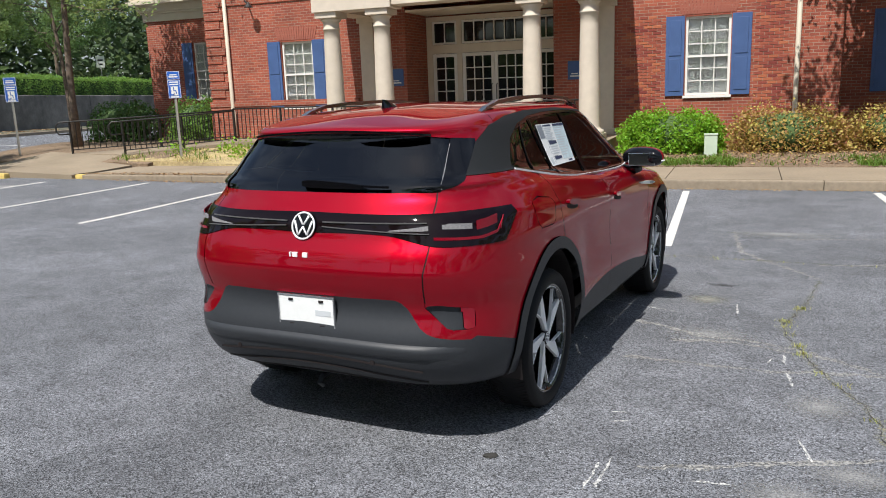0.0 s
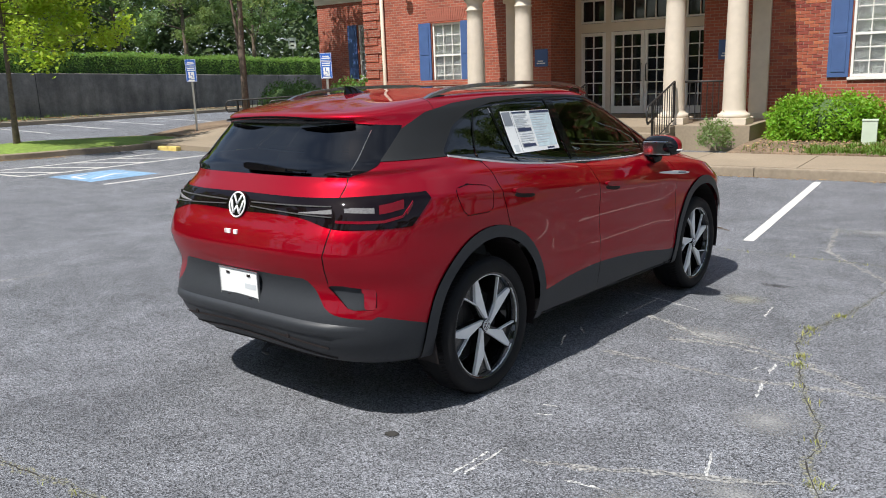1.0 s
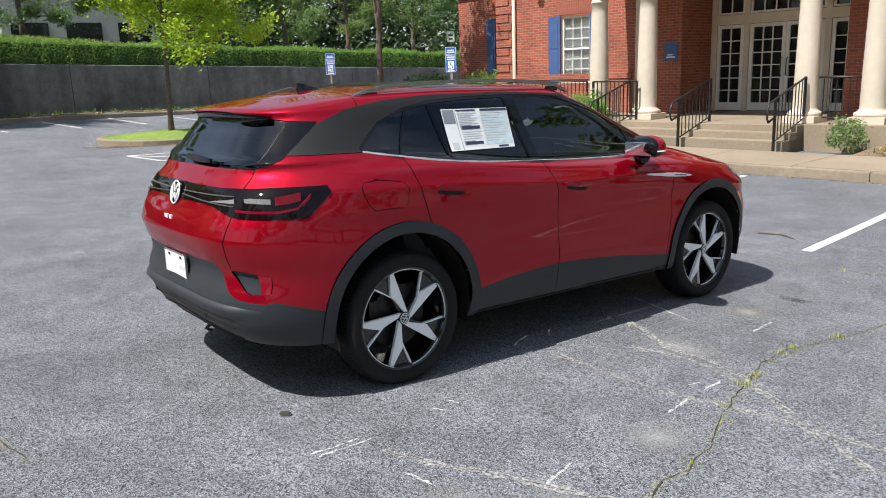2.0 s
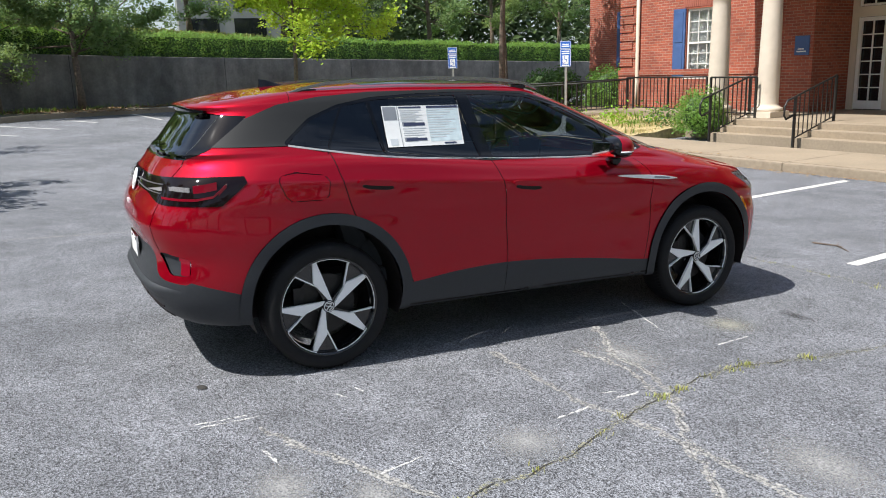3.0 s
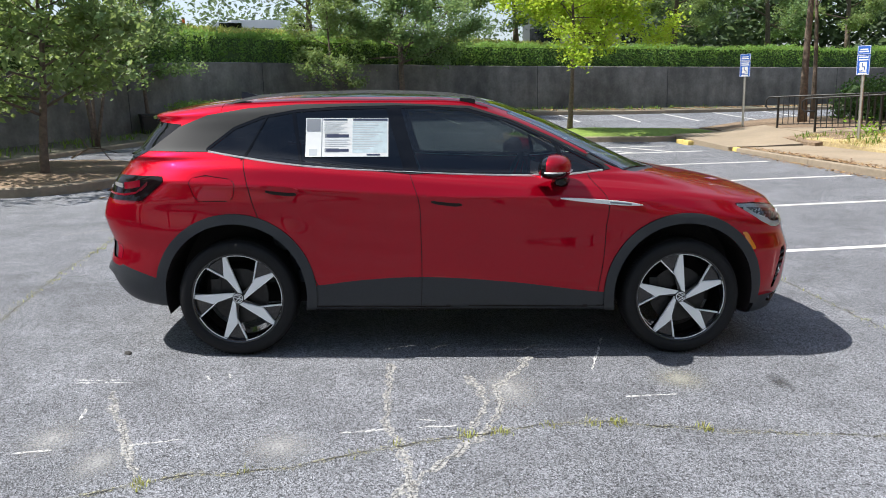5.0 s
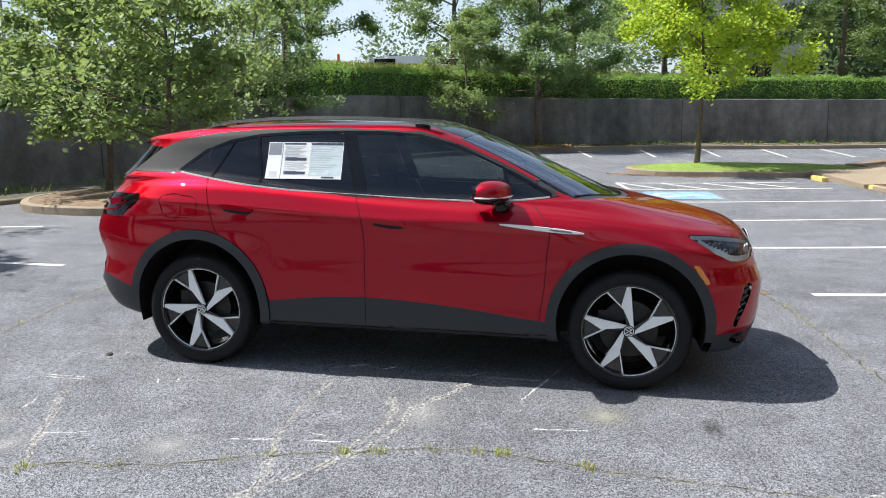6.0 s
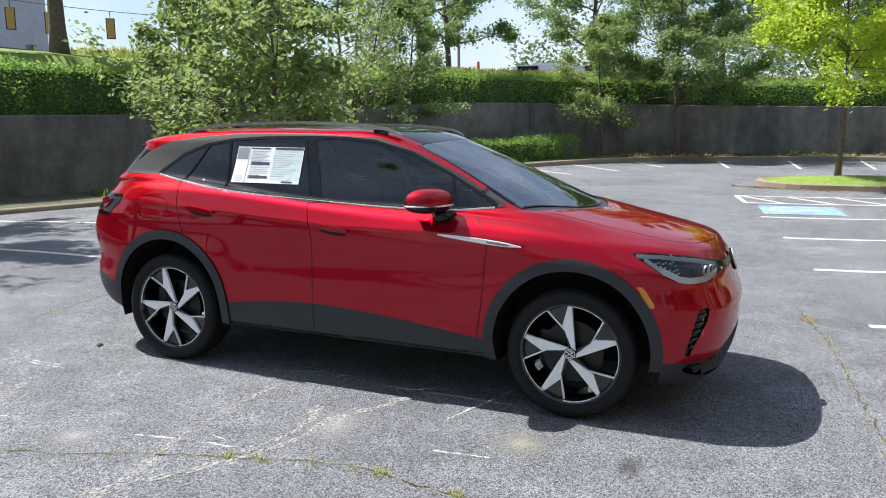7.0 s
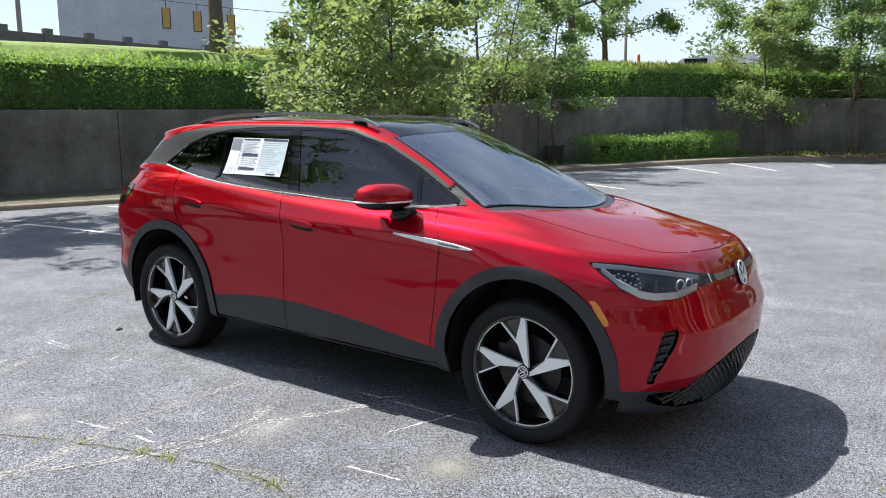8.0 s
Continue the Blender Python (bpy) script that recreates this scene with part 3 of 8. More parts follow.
def column(s, d, z0, z1, r=0.235):
    bm = bmesh.new()
    prof = [(r * 1.42, 0.0), (r * 1.42, 0.001)]
    h = z1 - z0
    prof = [(r * 1.36, 0.14), (r * 1.42, 0.17), (r * 1.38, 0.215), (r * 1.18, 0.235), (r * 1.12, 0.25), (r * 1.02, 0.28)]
    for i in range(11):
        t = i / 10
        prof.append((r * (1.0 - 0.17 * t**1.6), 0.3 + (h - 0.72) * t))
    prof += [(r * 0.92, h - 0.41), (r * 0.92, h - 0.38), (r * 0.84, h - 0.37), (r * 0.84, h - 0.24), (r * 1.05, h - 0.19), (r * 1.12, h - 0.14)]
    lathe(bm, prof, 32, Matrix.Translation((s, d, z0)))
    col = part("column", bm, M_STONE, building, "smooth tapered cream stone column", smooth=True)
    part("plinth", boxes((s - r * 1.42, s + r * 1.42, d - r * 1.42, d + r * 1.42, z0, z0 + 0.139), bevel=0.01), M_STONE, col)
    part("abacus", boxes((s - r * 1.25, s + r * 1.25, d - r * 1.25, d + r * 1.25, z1 - 0.139, z1), bevel=0.008), M_STONE, col)


PORCH = 0.42
ENT = 3.6
for s in (-8.08, -6.70, -2.96, -1.66):
    column(s, 12.55, PORCH, ENT)
for s in (-8.0, -1.6):
    part("pilaster", boxes((s - 0.2, s + 0.2, FD - 0.1, FD - 0.003, PORCH, ENT), (s - 0.26, s + 0.26, FD - 0.14, FD - 0.003, PORCH - 0.05, PORCH + 0.14), (s - 0.26, s + 0.26, FD - 0.14, FD - 0.003, ENT - 0.14, ENT), bevel=0.008), M_STONE, building)
part("entablature", boxes((-8.42, -6.3, 12.2, 12.9, ENT, ENT + 0.9), (-3.46, -1.34, 12.2, 12.9, ENT, ENT + 0.9), (-6.3, -3.46, 12.28, 12.9, ENT + 0.06, ENT + 0.9), (-8.42, -7.8, 12.9, FD - 0.003, ENT, ENT + 0.9), (-1.96, -1.34, 12.9, FD - 0.003, ENT, ENT + 0.9), (-8.7, -1.06, 11.95, FD - 0.004, ENT + 0.9, ENT + 1.1), bevel=0.012), M_STONE, building)
part("porch_ceiling", boxes((-7.8, -1.96, 12.9, FD - 0.003, ENT + 0.5, ENT + 0.58), (-6.88, -2.92, FD, BD + 0.1, 3.66, 3.72)), M_CREAM, building)
part("porch_floor", boxes((-8.6, -1.2, 12.05, BD + 0.3, -0.2, PORCH), bevel=0.01), M_CONCRETE, building)
for i, (d, z) in enumerate(((11.1, 0.15), (11.42, 0.285), (11.74, 0.415))):
    part("step", boxes((-7.05, -2.75, d, 12.045, -0.2, z), bevel=0.012), M_CONCRETE, building)

# entrance: sidelights, double doors, transom
E0, E1 = -6.78, -3.02
part("entrance_frame", boxes((E0 - 0.1, E0 + 0.06, BD, BD + 0.1, PORCH, 3.62), (E1 - 0.06, E1 + 0.1, BD, BD + 0.1, PORCH, 3.62), (E0 + 0.06, E1 - 0.06, BD, BD + 0.1, 3.5, 3.62), (E0 + 0.06, E1 - 0.06, BD - 0.01, BD + 0.1, 2.62, 2.86), (-5.98, -5.84, BD, BD + 0.1, PORCH, 2.62), (-3.96, -3.82, BD, BD + 0.1, PORCH, 2.62), (-5.98, -5.84, BD, BD + 0.1, 2.86, 3.5), (-3.96, -3.82, BD, BD + 0.1, 2.86, 3.5)), M_CREAM, building, "cream painted entrance surround")
part("dark_interior", boxes((E0, E1, BD + 0.095, BD + 0.115, PORCH, 3.6)), M_PANE, building, "dark glass of the entrance")


def glazed(name, s0, s1, z0, z1, cols, rows, low, label, rail=0.09):
    d0, d1 = BD + 0.02, BD + 0.075
    door = part(name, boxes((s0, s0 + rail, d0, d1, z0, z1), (s1 - rail, s1, d0, d1, z0, z1), (s0 + rail, s1 - rail, d0, d1, z1 - rail, z1), (s0 + rail, s1 - rail, d0, d1, z0, z0 + low), bevel=0.003), M_WHITE, building, label)
    bm = bmesh.new()
    for i in range(1, cols):
        x = s0 + rail + (s1 - s0 - 2 * rail) * i / cols
        box(bm, x - 0.013, x + 0.013, d0 + 0.008, d1 - 0.01, z0 + low, z1 - rail)
    for j in range(1, rows):
        z = z0 + low + (z1 - rail - z0 - low) * j / rows
        box(bm, s0 + rail, s1 - rail, d0 + 0.011, d1 - 0.013, z - 0.013, z + 0.013)
    part("glazing_bars", bm, M_WHITE, door)
    return door


lo, hi = PORCH + 0.02, 2.61
glazed("sidelight", E0 + 0.07, -5.99, lo, hi, 2, 6, 0.2, "white sidelight with small panes")
glazed("sidelight", -3.81, E1 - 0.07, lo, hi, 2, 6, 0.2, "white sidelight with small panes")
for s0, s1, hx in ((-5.83, -4.905, -4.97), (-4.895, -3.97, -4.83)):
    dr = glazed("door", s0, s1, lo, hi, 3, 6, 0.2, "white glazed double door with small panes, closed")
    bm = bmesh.new()
    tube(bm, [(hx, BD + 0.02, 1.3), (hx, BD - 0.05, 1.33), (hx, BD - 0.05, 1.72), (hx, BD + 0.02, 1.75)], 0.013, 8)
    part("handle", bm, M_IRON, dr)
for s0, s1, c in ((E0 + 0.07, -5.99, 2), (-5.83, -3.97, 6), (-3.81, E1 - 0.07, 2)):
    glazed("transom", s0, s1, 2.87, 3.49, c, 1, 0.05, "transom light", 0.05)
for s in (-7.18, -2.35):
    sg = part("wall_sign", boxes((s - 0.19, s + 0.19, FD - 0.03, FD - 0.004, 1.77, 2.22), bevel=0.006), M_BLUE, building, "small blue wall sign with pale lines")
    part("lettering", boxes((s - 0.1, s + 0.06, FD - 0.033, FD - 0.031, 1.90, 1.925), (s - 0.13, s + 0.12, FD - 0.033, FD - 0.031, 1.84, 1.87)), M_WHITE, sg)
# ---------- signs, railings, beds, islands ----------
M_SIGN_BLUE = mat("sign_blue", (0.03, 0.12, 0.48), 0.35)


def parking_sign(at, z_top, turn):
    """A steel post with two blue plates, one with the white wheelchair mark."""
    sg = thing("parking_sign", "blue and white accessible parking sign on a steel post", "sign", Matrix.Translation(at) @ Matrix.Rotation(turn, 4, "Z"), "parking signs")
    h = z_top - at[2]
    part("post", boxes((-0.025, 0.025, -0.012, 0.012, -0.2, h - 0.02), (-0.03, -0.025, -0.02, 0.02, -0.2, h - 0.02), (0.025, 0.03, -0.02, 0.02, -0.2, h - 0.02)), M_STEEL, sg)
    for a, b in ((h - 0.2, h), (h - 0.66, h - 0.21)):
        pl = part("plate", boxes((-0.155, 0.155, -0.03, -0.022, a, b), bevel=0.003), M_SIGN_BLUE, sg)
        t = 0.008
        part("border", boxes((-0.148, 0.148, -0.0325, -0.0305, a + 0.006, a + 0.006 + t), (-0.148, 0.148, -0.0325, -0.0305, b - 0.006 - t, b - 0.006), (-0.148, -0.148 + t, -0.0325, -0.0305, a + 0.014, b - 0.014), (0.148 - t, 0.148, -0.0325, -0.0305, a + 0.014, b - 0.014)), M_WHITE, pl)
    for a, b, w in ((0.10, 0.075, 0.09), (0.15, 0.12, 0.11), (0.28, 0.25, 0.11), (0.335, 0.305, 0.11), (0.64, 0.61, 0.1)):
        part("printed_line", boxes((-w, w, -0.0325, -0.0305, h - a, h - b)), M_WHITE, sg)
    part("symbol", boxes((-0.085, 0.085, -0.0325, -0.0306, h - 0.59, h - 0.37)), M_WHITE, sg)
    bm = bmesh.new()
    tube(bm, [(-0.02, -0.034, h - 0.39), (-0.02, -0.034, h - 0.47), (0.03, -0.034, h - 0.47), (0.045, -0.034, h - 0.55)], 0.011, 6)
    tube(bm, [(-0.055 + 0.055 * 0 + 0.05 * math.cos(a), -0.034, h - 0.52 + 0.05 * math.sin(a)) for a in np.linspace(1.9, 5.9, 10)], 0.009, 6)
    part("mark", bm, M_SIGN_BLUE, sg)


parking_sign((-12.65, 9.88, 0.22), 2.33, radians(32))
parking_sign((-18.05, 9.3, 0.32), 2.38, radians(48))


def railing(name, pts, h, gap, label, end_loop=False):
    """Iron railing along 3D points at floor level: posts, top and bottom rail, balusters."""
    r = thing(name, label, "railing")
    pts = [Vector(p) for p in pts]
    up = Vector((0, 0, h))
    bm = bmesh.new()
    top = [p + up for p in pts]
    if end_loop:
        d = (pts[0] - pts[1]).normalized()
        top = [pts[0] + d * 0.02 + Vector((0, 0, h * 0.62)), pts[0] + d * 0.28 + Vector((0, 0, h * 0.62)), pts[0] + d * 0.34 + Vector((0, 0, h * 0.72)), pts[0] + d * 0.34 + Vector((0, 0, h * 0.9)), pts[0] + d * 0.26 + up] + top
    tube(bm, top, 0.021, 8)
    part("top_rail", bm, M_IRON, r, smooth=True)
    bm = bmesh.new()
    tube(bm, [p + Vector((0, 0, 0.1)) for p in pts], 0.014, 6)
    part("bottom_rail", bm, M_IRON, r)
    first = post = None
    for a, b in zip(pts, pts[1:]):
        n = max(1, round((b - a).length / gap))
        for i in range(n + 1):
            p = a.lerp(b, i / n)
            if i in (0, n):
                if post is None:
                    post = part("post", boxes((-0.022, 0.022, -0.022, 0.022, -0.15, h)), M_IRON, r, at=Matrix.Translation(p))
                elif i == n:
                    part("post", post.data, M_IRON, r, at=Matrix.Translation(p))
            else:
                if first is None:
                    first = part("baluster", boxes((-0.008, 0.008, -0.008, 0.008, 0.1, h)), M_IRON, r, at=Matrix.Translation(p))
                else:
                    part("baluster", first.data, M_IRON, r, at=Matrix.Translation(p))
    return r


def S3(s, d, z):
    return sd(s, d, z)


railing("ramp_railing", [S3(-15.3, 10.9, 0.30), S3(-13.6, 12.4, 0.36), S3(-12.2, 13.9, 0.42)], 0.85, 0.14, "black iron railing along the ramp", True)
railing("ramp_railing", [S3(-13.55, 10.95, 0.28), S3(-12.5, 12.0, 0.34), S3(-11.5, 12.95, 0.42)], 0.85, 0.14, "black iron railing along the ramp", True)
railing("ramp_railing", [S3(-11.5, 12.95, 0.42), S3(-10.0, 12.95, 0.42), S3(-8.75, 12.95, 0.42)], 0.9, 0.13, "black iron railing in front of the brick wall")
railing("porch_railing", [S3(-8.0, 12.2, 0.42), S3(-6.75, 12.2, 0.42)], 0.9, 0.12, "short black iron railing between two columns")
railing("porch_railing", [S3(-3.0, 12.6, 0.42), S3(-1.75, 12.6, 0.42)], 0.9, 0.12, "short black iron railing between two columns")
for s in (-6.95, -4.9, -2.85):
    railing("stair_railing", [S3(s, 10.95, 0.05), S3(s, 12.25, 0.42)], 0.92, 0.15, "black iron stair railing beside the steps", True)
ramp = thing("ramp", "tan concrete ramp with a low kerb wall", "ramp", BUILD, kind="structure")
me = bmesh.new()
vs = [me.verts.new(p) for p in ((-15.3, 10.9, 0.30), (-13.55, 10.9, 0.27), (-11.5, 12.9, 0.41), (-8.6, 12.9, 0.415), (-8.6, 14.38, 0.415), (-12.4, 14.38, 0.415))]
me.faces.new(vs)
ex = bmesh.ops.extrude_face_region(me, geom=me.faces[:])
bmesh.ops.translate(me, vec=(0, 0, -0.6), verts=[v for v in ex["geom"] if isinstance(v, bmesh.types.BMVert)])
part("ramp_slab", me, M_CONCRETE, ramp)
part("kerb_wall", boxes((-11.6, -8.6, 12.84, 13.02, -0.2, 0.45), bevel=0.015), M_CONCRETE, ramp)
straw = new("straw_bed", sheet("straw_bed", [-14 + 0.3 * i for i in range(19)], [10.3 + 0.25 * i for i in range(11)], lambda x, y: 0.06 + 0.10 * min(1, max(0, (-8.8 - x) / 3)) + 0.06 * (y - 10.3) + 0.02 * math.sin(x * 9) * math.sin(y * 7), M_STRAW, 0.5))
straw.matrix_world = BUILD
tagged(straw, "pale pine straw bed with small plants before the ramp wall", "planting bed", kind="structure")
walk_l = new("pavement_landing", sheet("pavement_landing", [-16.2 + 0.4 * i for i in range(10)], [8.2 + 0.35 * i for i in range(9)], lambda x, y: 0.05 + 0.055 * max(0, -12.4 - x) * 0.6 + 0.09 * max(0, y - 9.2) * min(1, max(0, (-12.2 - x) / 1.5)), M_CONCRETE, 0.6))
walk_l.matrix_world = BUILD
tagged(walk_l, "tan concrete landing that rises to the ramp", "pavement", kind="structure")
yard = new("leaf_bed", sheet("leaf_bed", [-18.6 + 0.5 * i for i in range(14)], [10.1 + 0.6 * i for i in range(12)], lambda x, y: spline(((10.0, 0.13), (10.7, 0.20), (11.6, 0.29), (18, 0.31)), y) + 0.02 * math.sin(x * 3 + y) + 0.01 * (-13 - x), M_SOIL, 0.6))
yard.matrix_world = BUILD
tagged(yard, "bare brown soil strewn with dry leaves beside the ramp", "planting bed", kind="structure")


def island(name, pts, label, top, h=0.15):
    """A raised parking island: kerb ring and planted top."""
    isl = thing(name, label, "parking island", kind="structure")
    c = Vector((sum(p[0] for p in pts) / len(pts), sum(p[1] for p in pts) / len(pts)))
    ring = []
    k = len(pts)
    for i in range(k):
        for j in range(4):
            t = j / 4
            p0, p1, p2_, p3 = (Vector(pts[(i + q) % k]) for q in (-1, 0, 1, 2))
            ring.append(Vector((catmull(p0.x, p1.x, p2_.x, p3.x, t), catmull(p0.y, p1.y, p2_.y, p3.y, t))))
    v, f = [], []
    for p in ring:
        inn = p + (c - p).normalized() * 0.15
        z = lot(p.x, p.y)
        v += [(p.x, p.y, z - 0.1), (p.x, p.y, z + h - 0.02), (p.x + (inn.x - p.x) * 0.15, p.y + (inn.y - p.y) * 0.15, z + h), (inn.x, inn.y, z + h), (inn.x, inn.y, z - 0.05)]
    n = len(ring)
    for i in range(n):
        for j in range(4):
            f.append((5 * i + j, 5 * ((i + 1) % n) + j, 5 * ((i + 1) % n) + j + 1, 5 * i + j + 1))
    part("kerb", mesh_of("kerb", v, f, M_KERB), M_KERB, isl)
    v = [(p.x + (c.x - p.x) * q, p.y + (c.y - p.y) * q, lot(p.x, p.y) + h - 0.02 + 0.12 * (1 - (1 - q) ** 2)) for q in (0.03, 0.25, 0.5, 0.75) for p in ring] + [(c.x, c.y, lot(c.x, c.y) + h + 0.1)]
    f = [(q * n + i, q * n + (i + 1) % n, (q + 1) * n + (i + 1) % n, (q + 1) * n + i) for q in range(3) for i in range(n)] + [(3 * n + i, 3 * n + (i + 1) % n, 4 * n) for i in range(n)]
    part("planting", mesh_of("planting", v, f, top, True), top, isl)
    return isl


island("parking_island", [(-16.9, 2.85), (-16.6, 4.4), (-16.4, 6.6), (-17.6, 8.4), (-19.6, 8.2), (-20.3, 5.0), (-19.6, 2.75), (-18.2, 2.1)], "grass parking island with a concrete kerb", M_GRASS)
island("parking_island", [(-6.8, -5.9), (-8.6, -5.3), (-10.4, -6.0), (-11.4, -7.6), (-11.2, -9.8), (-9.4, -10.6), (-7.4, -9.4), (-6.5, -7.4)], "shaded parking island with soil, leaves and twigs", M_SOIL)
M_VERGE = mat("mossy_verge", (0.10, 0.097, 0.065), 0.95, vary=0.35, scale=12, vary2=0.3, scale2=0.8, bump=0.8, bump_scale=40)
v, f = swept([w for w in WP if w[1] > 8], lambda p, r: ((-2.4, lot(p.x, p.y) + 0.0), (-2.38, lot(p.x, p.y) + 0.12), (-2.2, lot(p.x, p.y) + 0.14), (-1.0, lot(p.x, p.y) + 0.16), (0.1, lot(p.x, p.y) + 0.2)))
tagged(new("wall_verge", mesh_of("wall_verge", v, f, M_VERGE)), "strip of soil and dry leaves at the foot of the wall", "verge", kind="structure")

v, f = swept([w for w in WP if w[1] > 8], lambda p, r: ((-2.52, lot(p.x, p.y) - 0.1), (-2.52, lot(p.x, p.y) + 0.12), (-2.49, lot(p.x, p.y) + 0.145), (-2.39, lot(p.x, p.y) + 0.145), (-2.39, lot(p.x, p.y) - 0.05)))
tagged(new("verge_kerb", mesh_of("verge_kerb", v, f, M_KERB)), "weathered concrete kerb along the verge of the wall", "kerb", kind="structure")

# utility box, wall lamp
eb = thing("utility_box", "pale green utility box standing in the mulch bed", "utility box", BUILD @ pose(0.97, 12.15, 0.06, 0, 0, 4))
M_PALE_GREEN = mat("pale_green_paint", (0.50, 0.58, 0.46), 0.5, vary=0.06, scale=6)
part("body", boxes((-0.13, 0.13, -0.1, 0.1, -0.05, 0.46), bevel=0.012), M_PALE_GREEN, eb)
part("lid", boxes((-0.14, 0.14, -0.11, 0.11, 0.461, 0.49), bevel=0.008), M_PALE_GREEN, eb)
wl = thing("wall_lamp", "dark bracket lamp on the brick wall", "lamp", BUILD)
bm = bmesh.new()
tube(bm, [(-11.75, 14.38, 4.55), (-11.75, 14.2, 4.5), (-11.62, 14.1, 4.25), (-11.55, 14.1, 4.2)], 0.022, 8)
part("bracket", bm, M_IRON, wl)
bm = bmesh.new()
lathe(bm, [(0.02, 0.14), (0.05, 0.1), (0.12, 0.02), (0.125, 0.0)], 16, Matrix.Translation((-11.52, 14.1, 4.08)))
part("shade", bm, M_IRON, wl)

# ---------- beyond the wall: street, traffic lights, buildings, parked cars ----------
M_RAILGREY = mat("weathered_rail", (0.13, 0.125, 0.12), 0.8, vary=0.2, scale=4)
M_OFFICE = mat("office_wall", (0.40, 0.41, 0.43), 0.8, vary=0.1, scale=0.6, vary2=0.08, scale2=3)
M_OFFICE_PALE = mat("pale_render", (0.27, 0.28, 0.24), 0.8, vary=0.06, scale=1)
M_POLE = mat("timber_pole", (0.24, 0.21, 0.18), 0.9, vary=0.2, scale=8)


def bearing(t_x, t_y, az, dist, z):
    a = radians(az)
    return Vector((t_x + dist * math.cos(a), t_y + dist * math.sin(a), z))


def from8(az, dist, z):
    return bearing(4.17, 3.21, az, dist, z)


guard = thing("guard_rail", "weathered grey roadside guard rail with posts", "guard rail")
ends = [from8(-108, 31, 4.85), from8(-116.5, 33, 4.85), from8(-126, 36, 4.8), from8(-136, 41, 4.72), from8(-142, 46, 4.65)]
for a, b in zip(ends, ends[1:]):
    d = b - a
    m = Matrix.Translation(a) @ Matrix.Rotation(math.atan2(d.y, d.x), 4, "Z") @ Matrix.Rotation(-math.atan2(d.z, d.xy.length), 4, "Y")
    part("beam", boxes((0, d.length, -0.04, 0.04, 0.1, 0.55), bevel=0.02), M_RAILGREY, guard, at=m)
    for i in range(4):
        part("post", boxes((-0.16, 0.16, -0.12, 0.12, -1.0, 0.75), bevel=0.02), M_RAILGREY, guard, at=Matrix.Translation(a.lerp(b, i / 4)))


def block(name, label, at, turn, w, d, h, wall, cols, rows):
    """A far building with rows of windows."""
    b = thing(name, label, "building", Matrix.Translation(at) @ Matrix.Rotation(turn, 4, "Z"), kind="structure")
    part("wall", boxes((-w / 2, w / 2, 0, d, -6, h)), wall, b)
    part("roof", boxes((-w / 2 - 0.2, w / 2 + 0.2, -0.2, d + 0.2, h + 0.004, h + 0.5)), wall, b)
    first = None
    for i in range(cols):
        for j in range(rows):
            at_ = Matrix.Translation((-w / 2 + (i + 0.5) * w / cols, -0.02, (j + 0.35) * h / rows))
            if first is None:
                first = part("window", boxes((-w / cols * 0.34, w / cols * 0.34, -0.03, 0.0, 0, h / rows * 0.5)), M_PANE, b, at=at_)
            else:
                part("window", first.data, M_PANE, b, at=at_)
    return b


block("office_building", "grey flat-roofed office building beyond the street", from8(-125.2, 82, 4.5), radians(-35), 14, 9, 12, M_OFFICE, 7, 4)
block("apartment_building", "grey-green building with large windows behind the trees", (-66, 18.5, 3.5), radians(82), 20, 10, 11, M_OFFICE_PALE, 5, 3)

# traffic signals on a span wire
span = thing("span_wire", "cables across the street", "cable")
a, b = from8(-112, 52, 11.2), from8(-150, 60, 10.2)
for k, (dz, sag) in enumerate(((0.0, 1.25), (0.9, 0.9), (1.7, 0.9))):
    bm = bmesh.new()
    tube(bm, [a.lerp(b, i / 16) + Vector((0, 0, dz - sag * (1 - (i / 8 - 1) ** 2))) for i in range(17)], 0.022, 4)
    part("cable", bm, M_IRON, span)
M_SIGNAL = mat("signal_yellow", (0.38, 0.24, 0.05), 0.6)
M_SIGNAL_LENS = mat("signal_lens", (0.10, 0.03, 0.02), 0.2)


def signal(at, turn):
    s = thing("traffic_light", "yellow and black traffic light hanging from a cable", "traffic light", Matrix.Translation(at) @ Matrix.Rotation(turn, 4, "Z"), "traffic lights")
    part("housing", boxes((-0.2, 0.2, -0.14, 0.14, 0, 1.15), bevel=0.03), M_SIGNAL, s)
    part("backplate", boxes((-0.26, 0.26, -0.17, -0.15, -0.05, 1.2)), M_IRON, s)
    for i in range(3):
        bm = bmesh.new()
        lathe(bm, [(0.13, 0.0), (0.13, 0.04)], 16, Matrix.Translation((0, -0.171, 0.2 + 0.37 * i)) @ Matrix.Rotation(math.pi / 2, 4, "X"))
        part("lens", bm, M_SIGNAL_LENS, s)
    part("hanger", boxes((-0.02, 0.02, -0.02, 0.02, 1.15, 1.6)), M_IRON, s)


for az in (-126.3, -128.3, -130.5, -134.1):
    # where the lowest cable crosses this bearing
    way = Vector((math.cos(radians(az)), math.sin(radians(az))))
    o, e = a.xy - Vector((4.17, 3.21)), b.xy - a.xy
    k = (o.y * way.x - o.x * way.y) / (e.x * way.y - e.y * way.x)
    p = a.lerp(b, k)
    signal(Vector((p.x, p.y, p.z - 1.25 * (1 - (2 * k - 1) ** 2) - 1.58)), radians(az + 90))


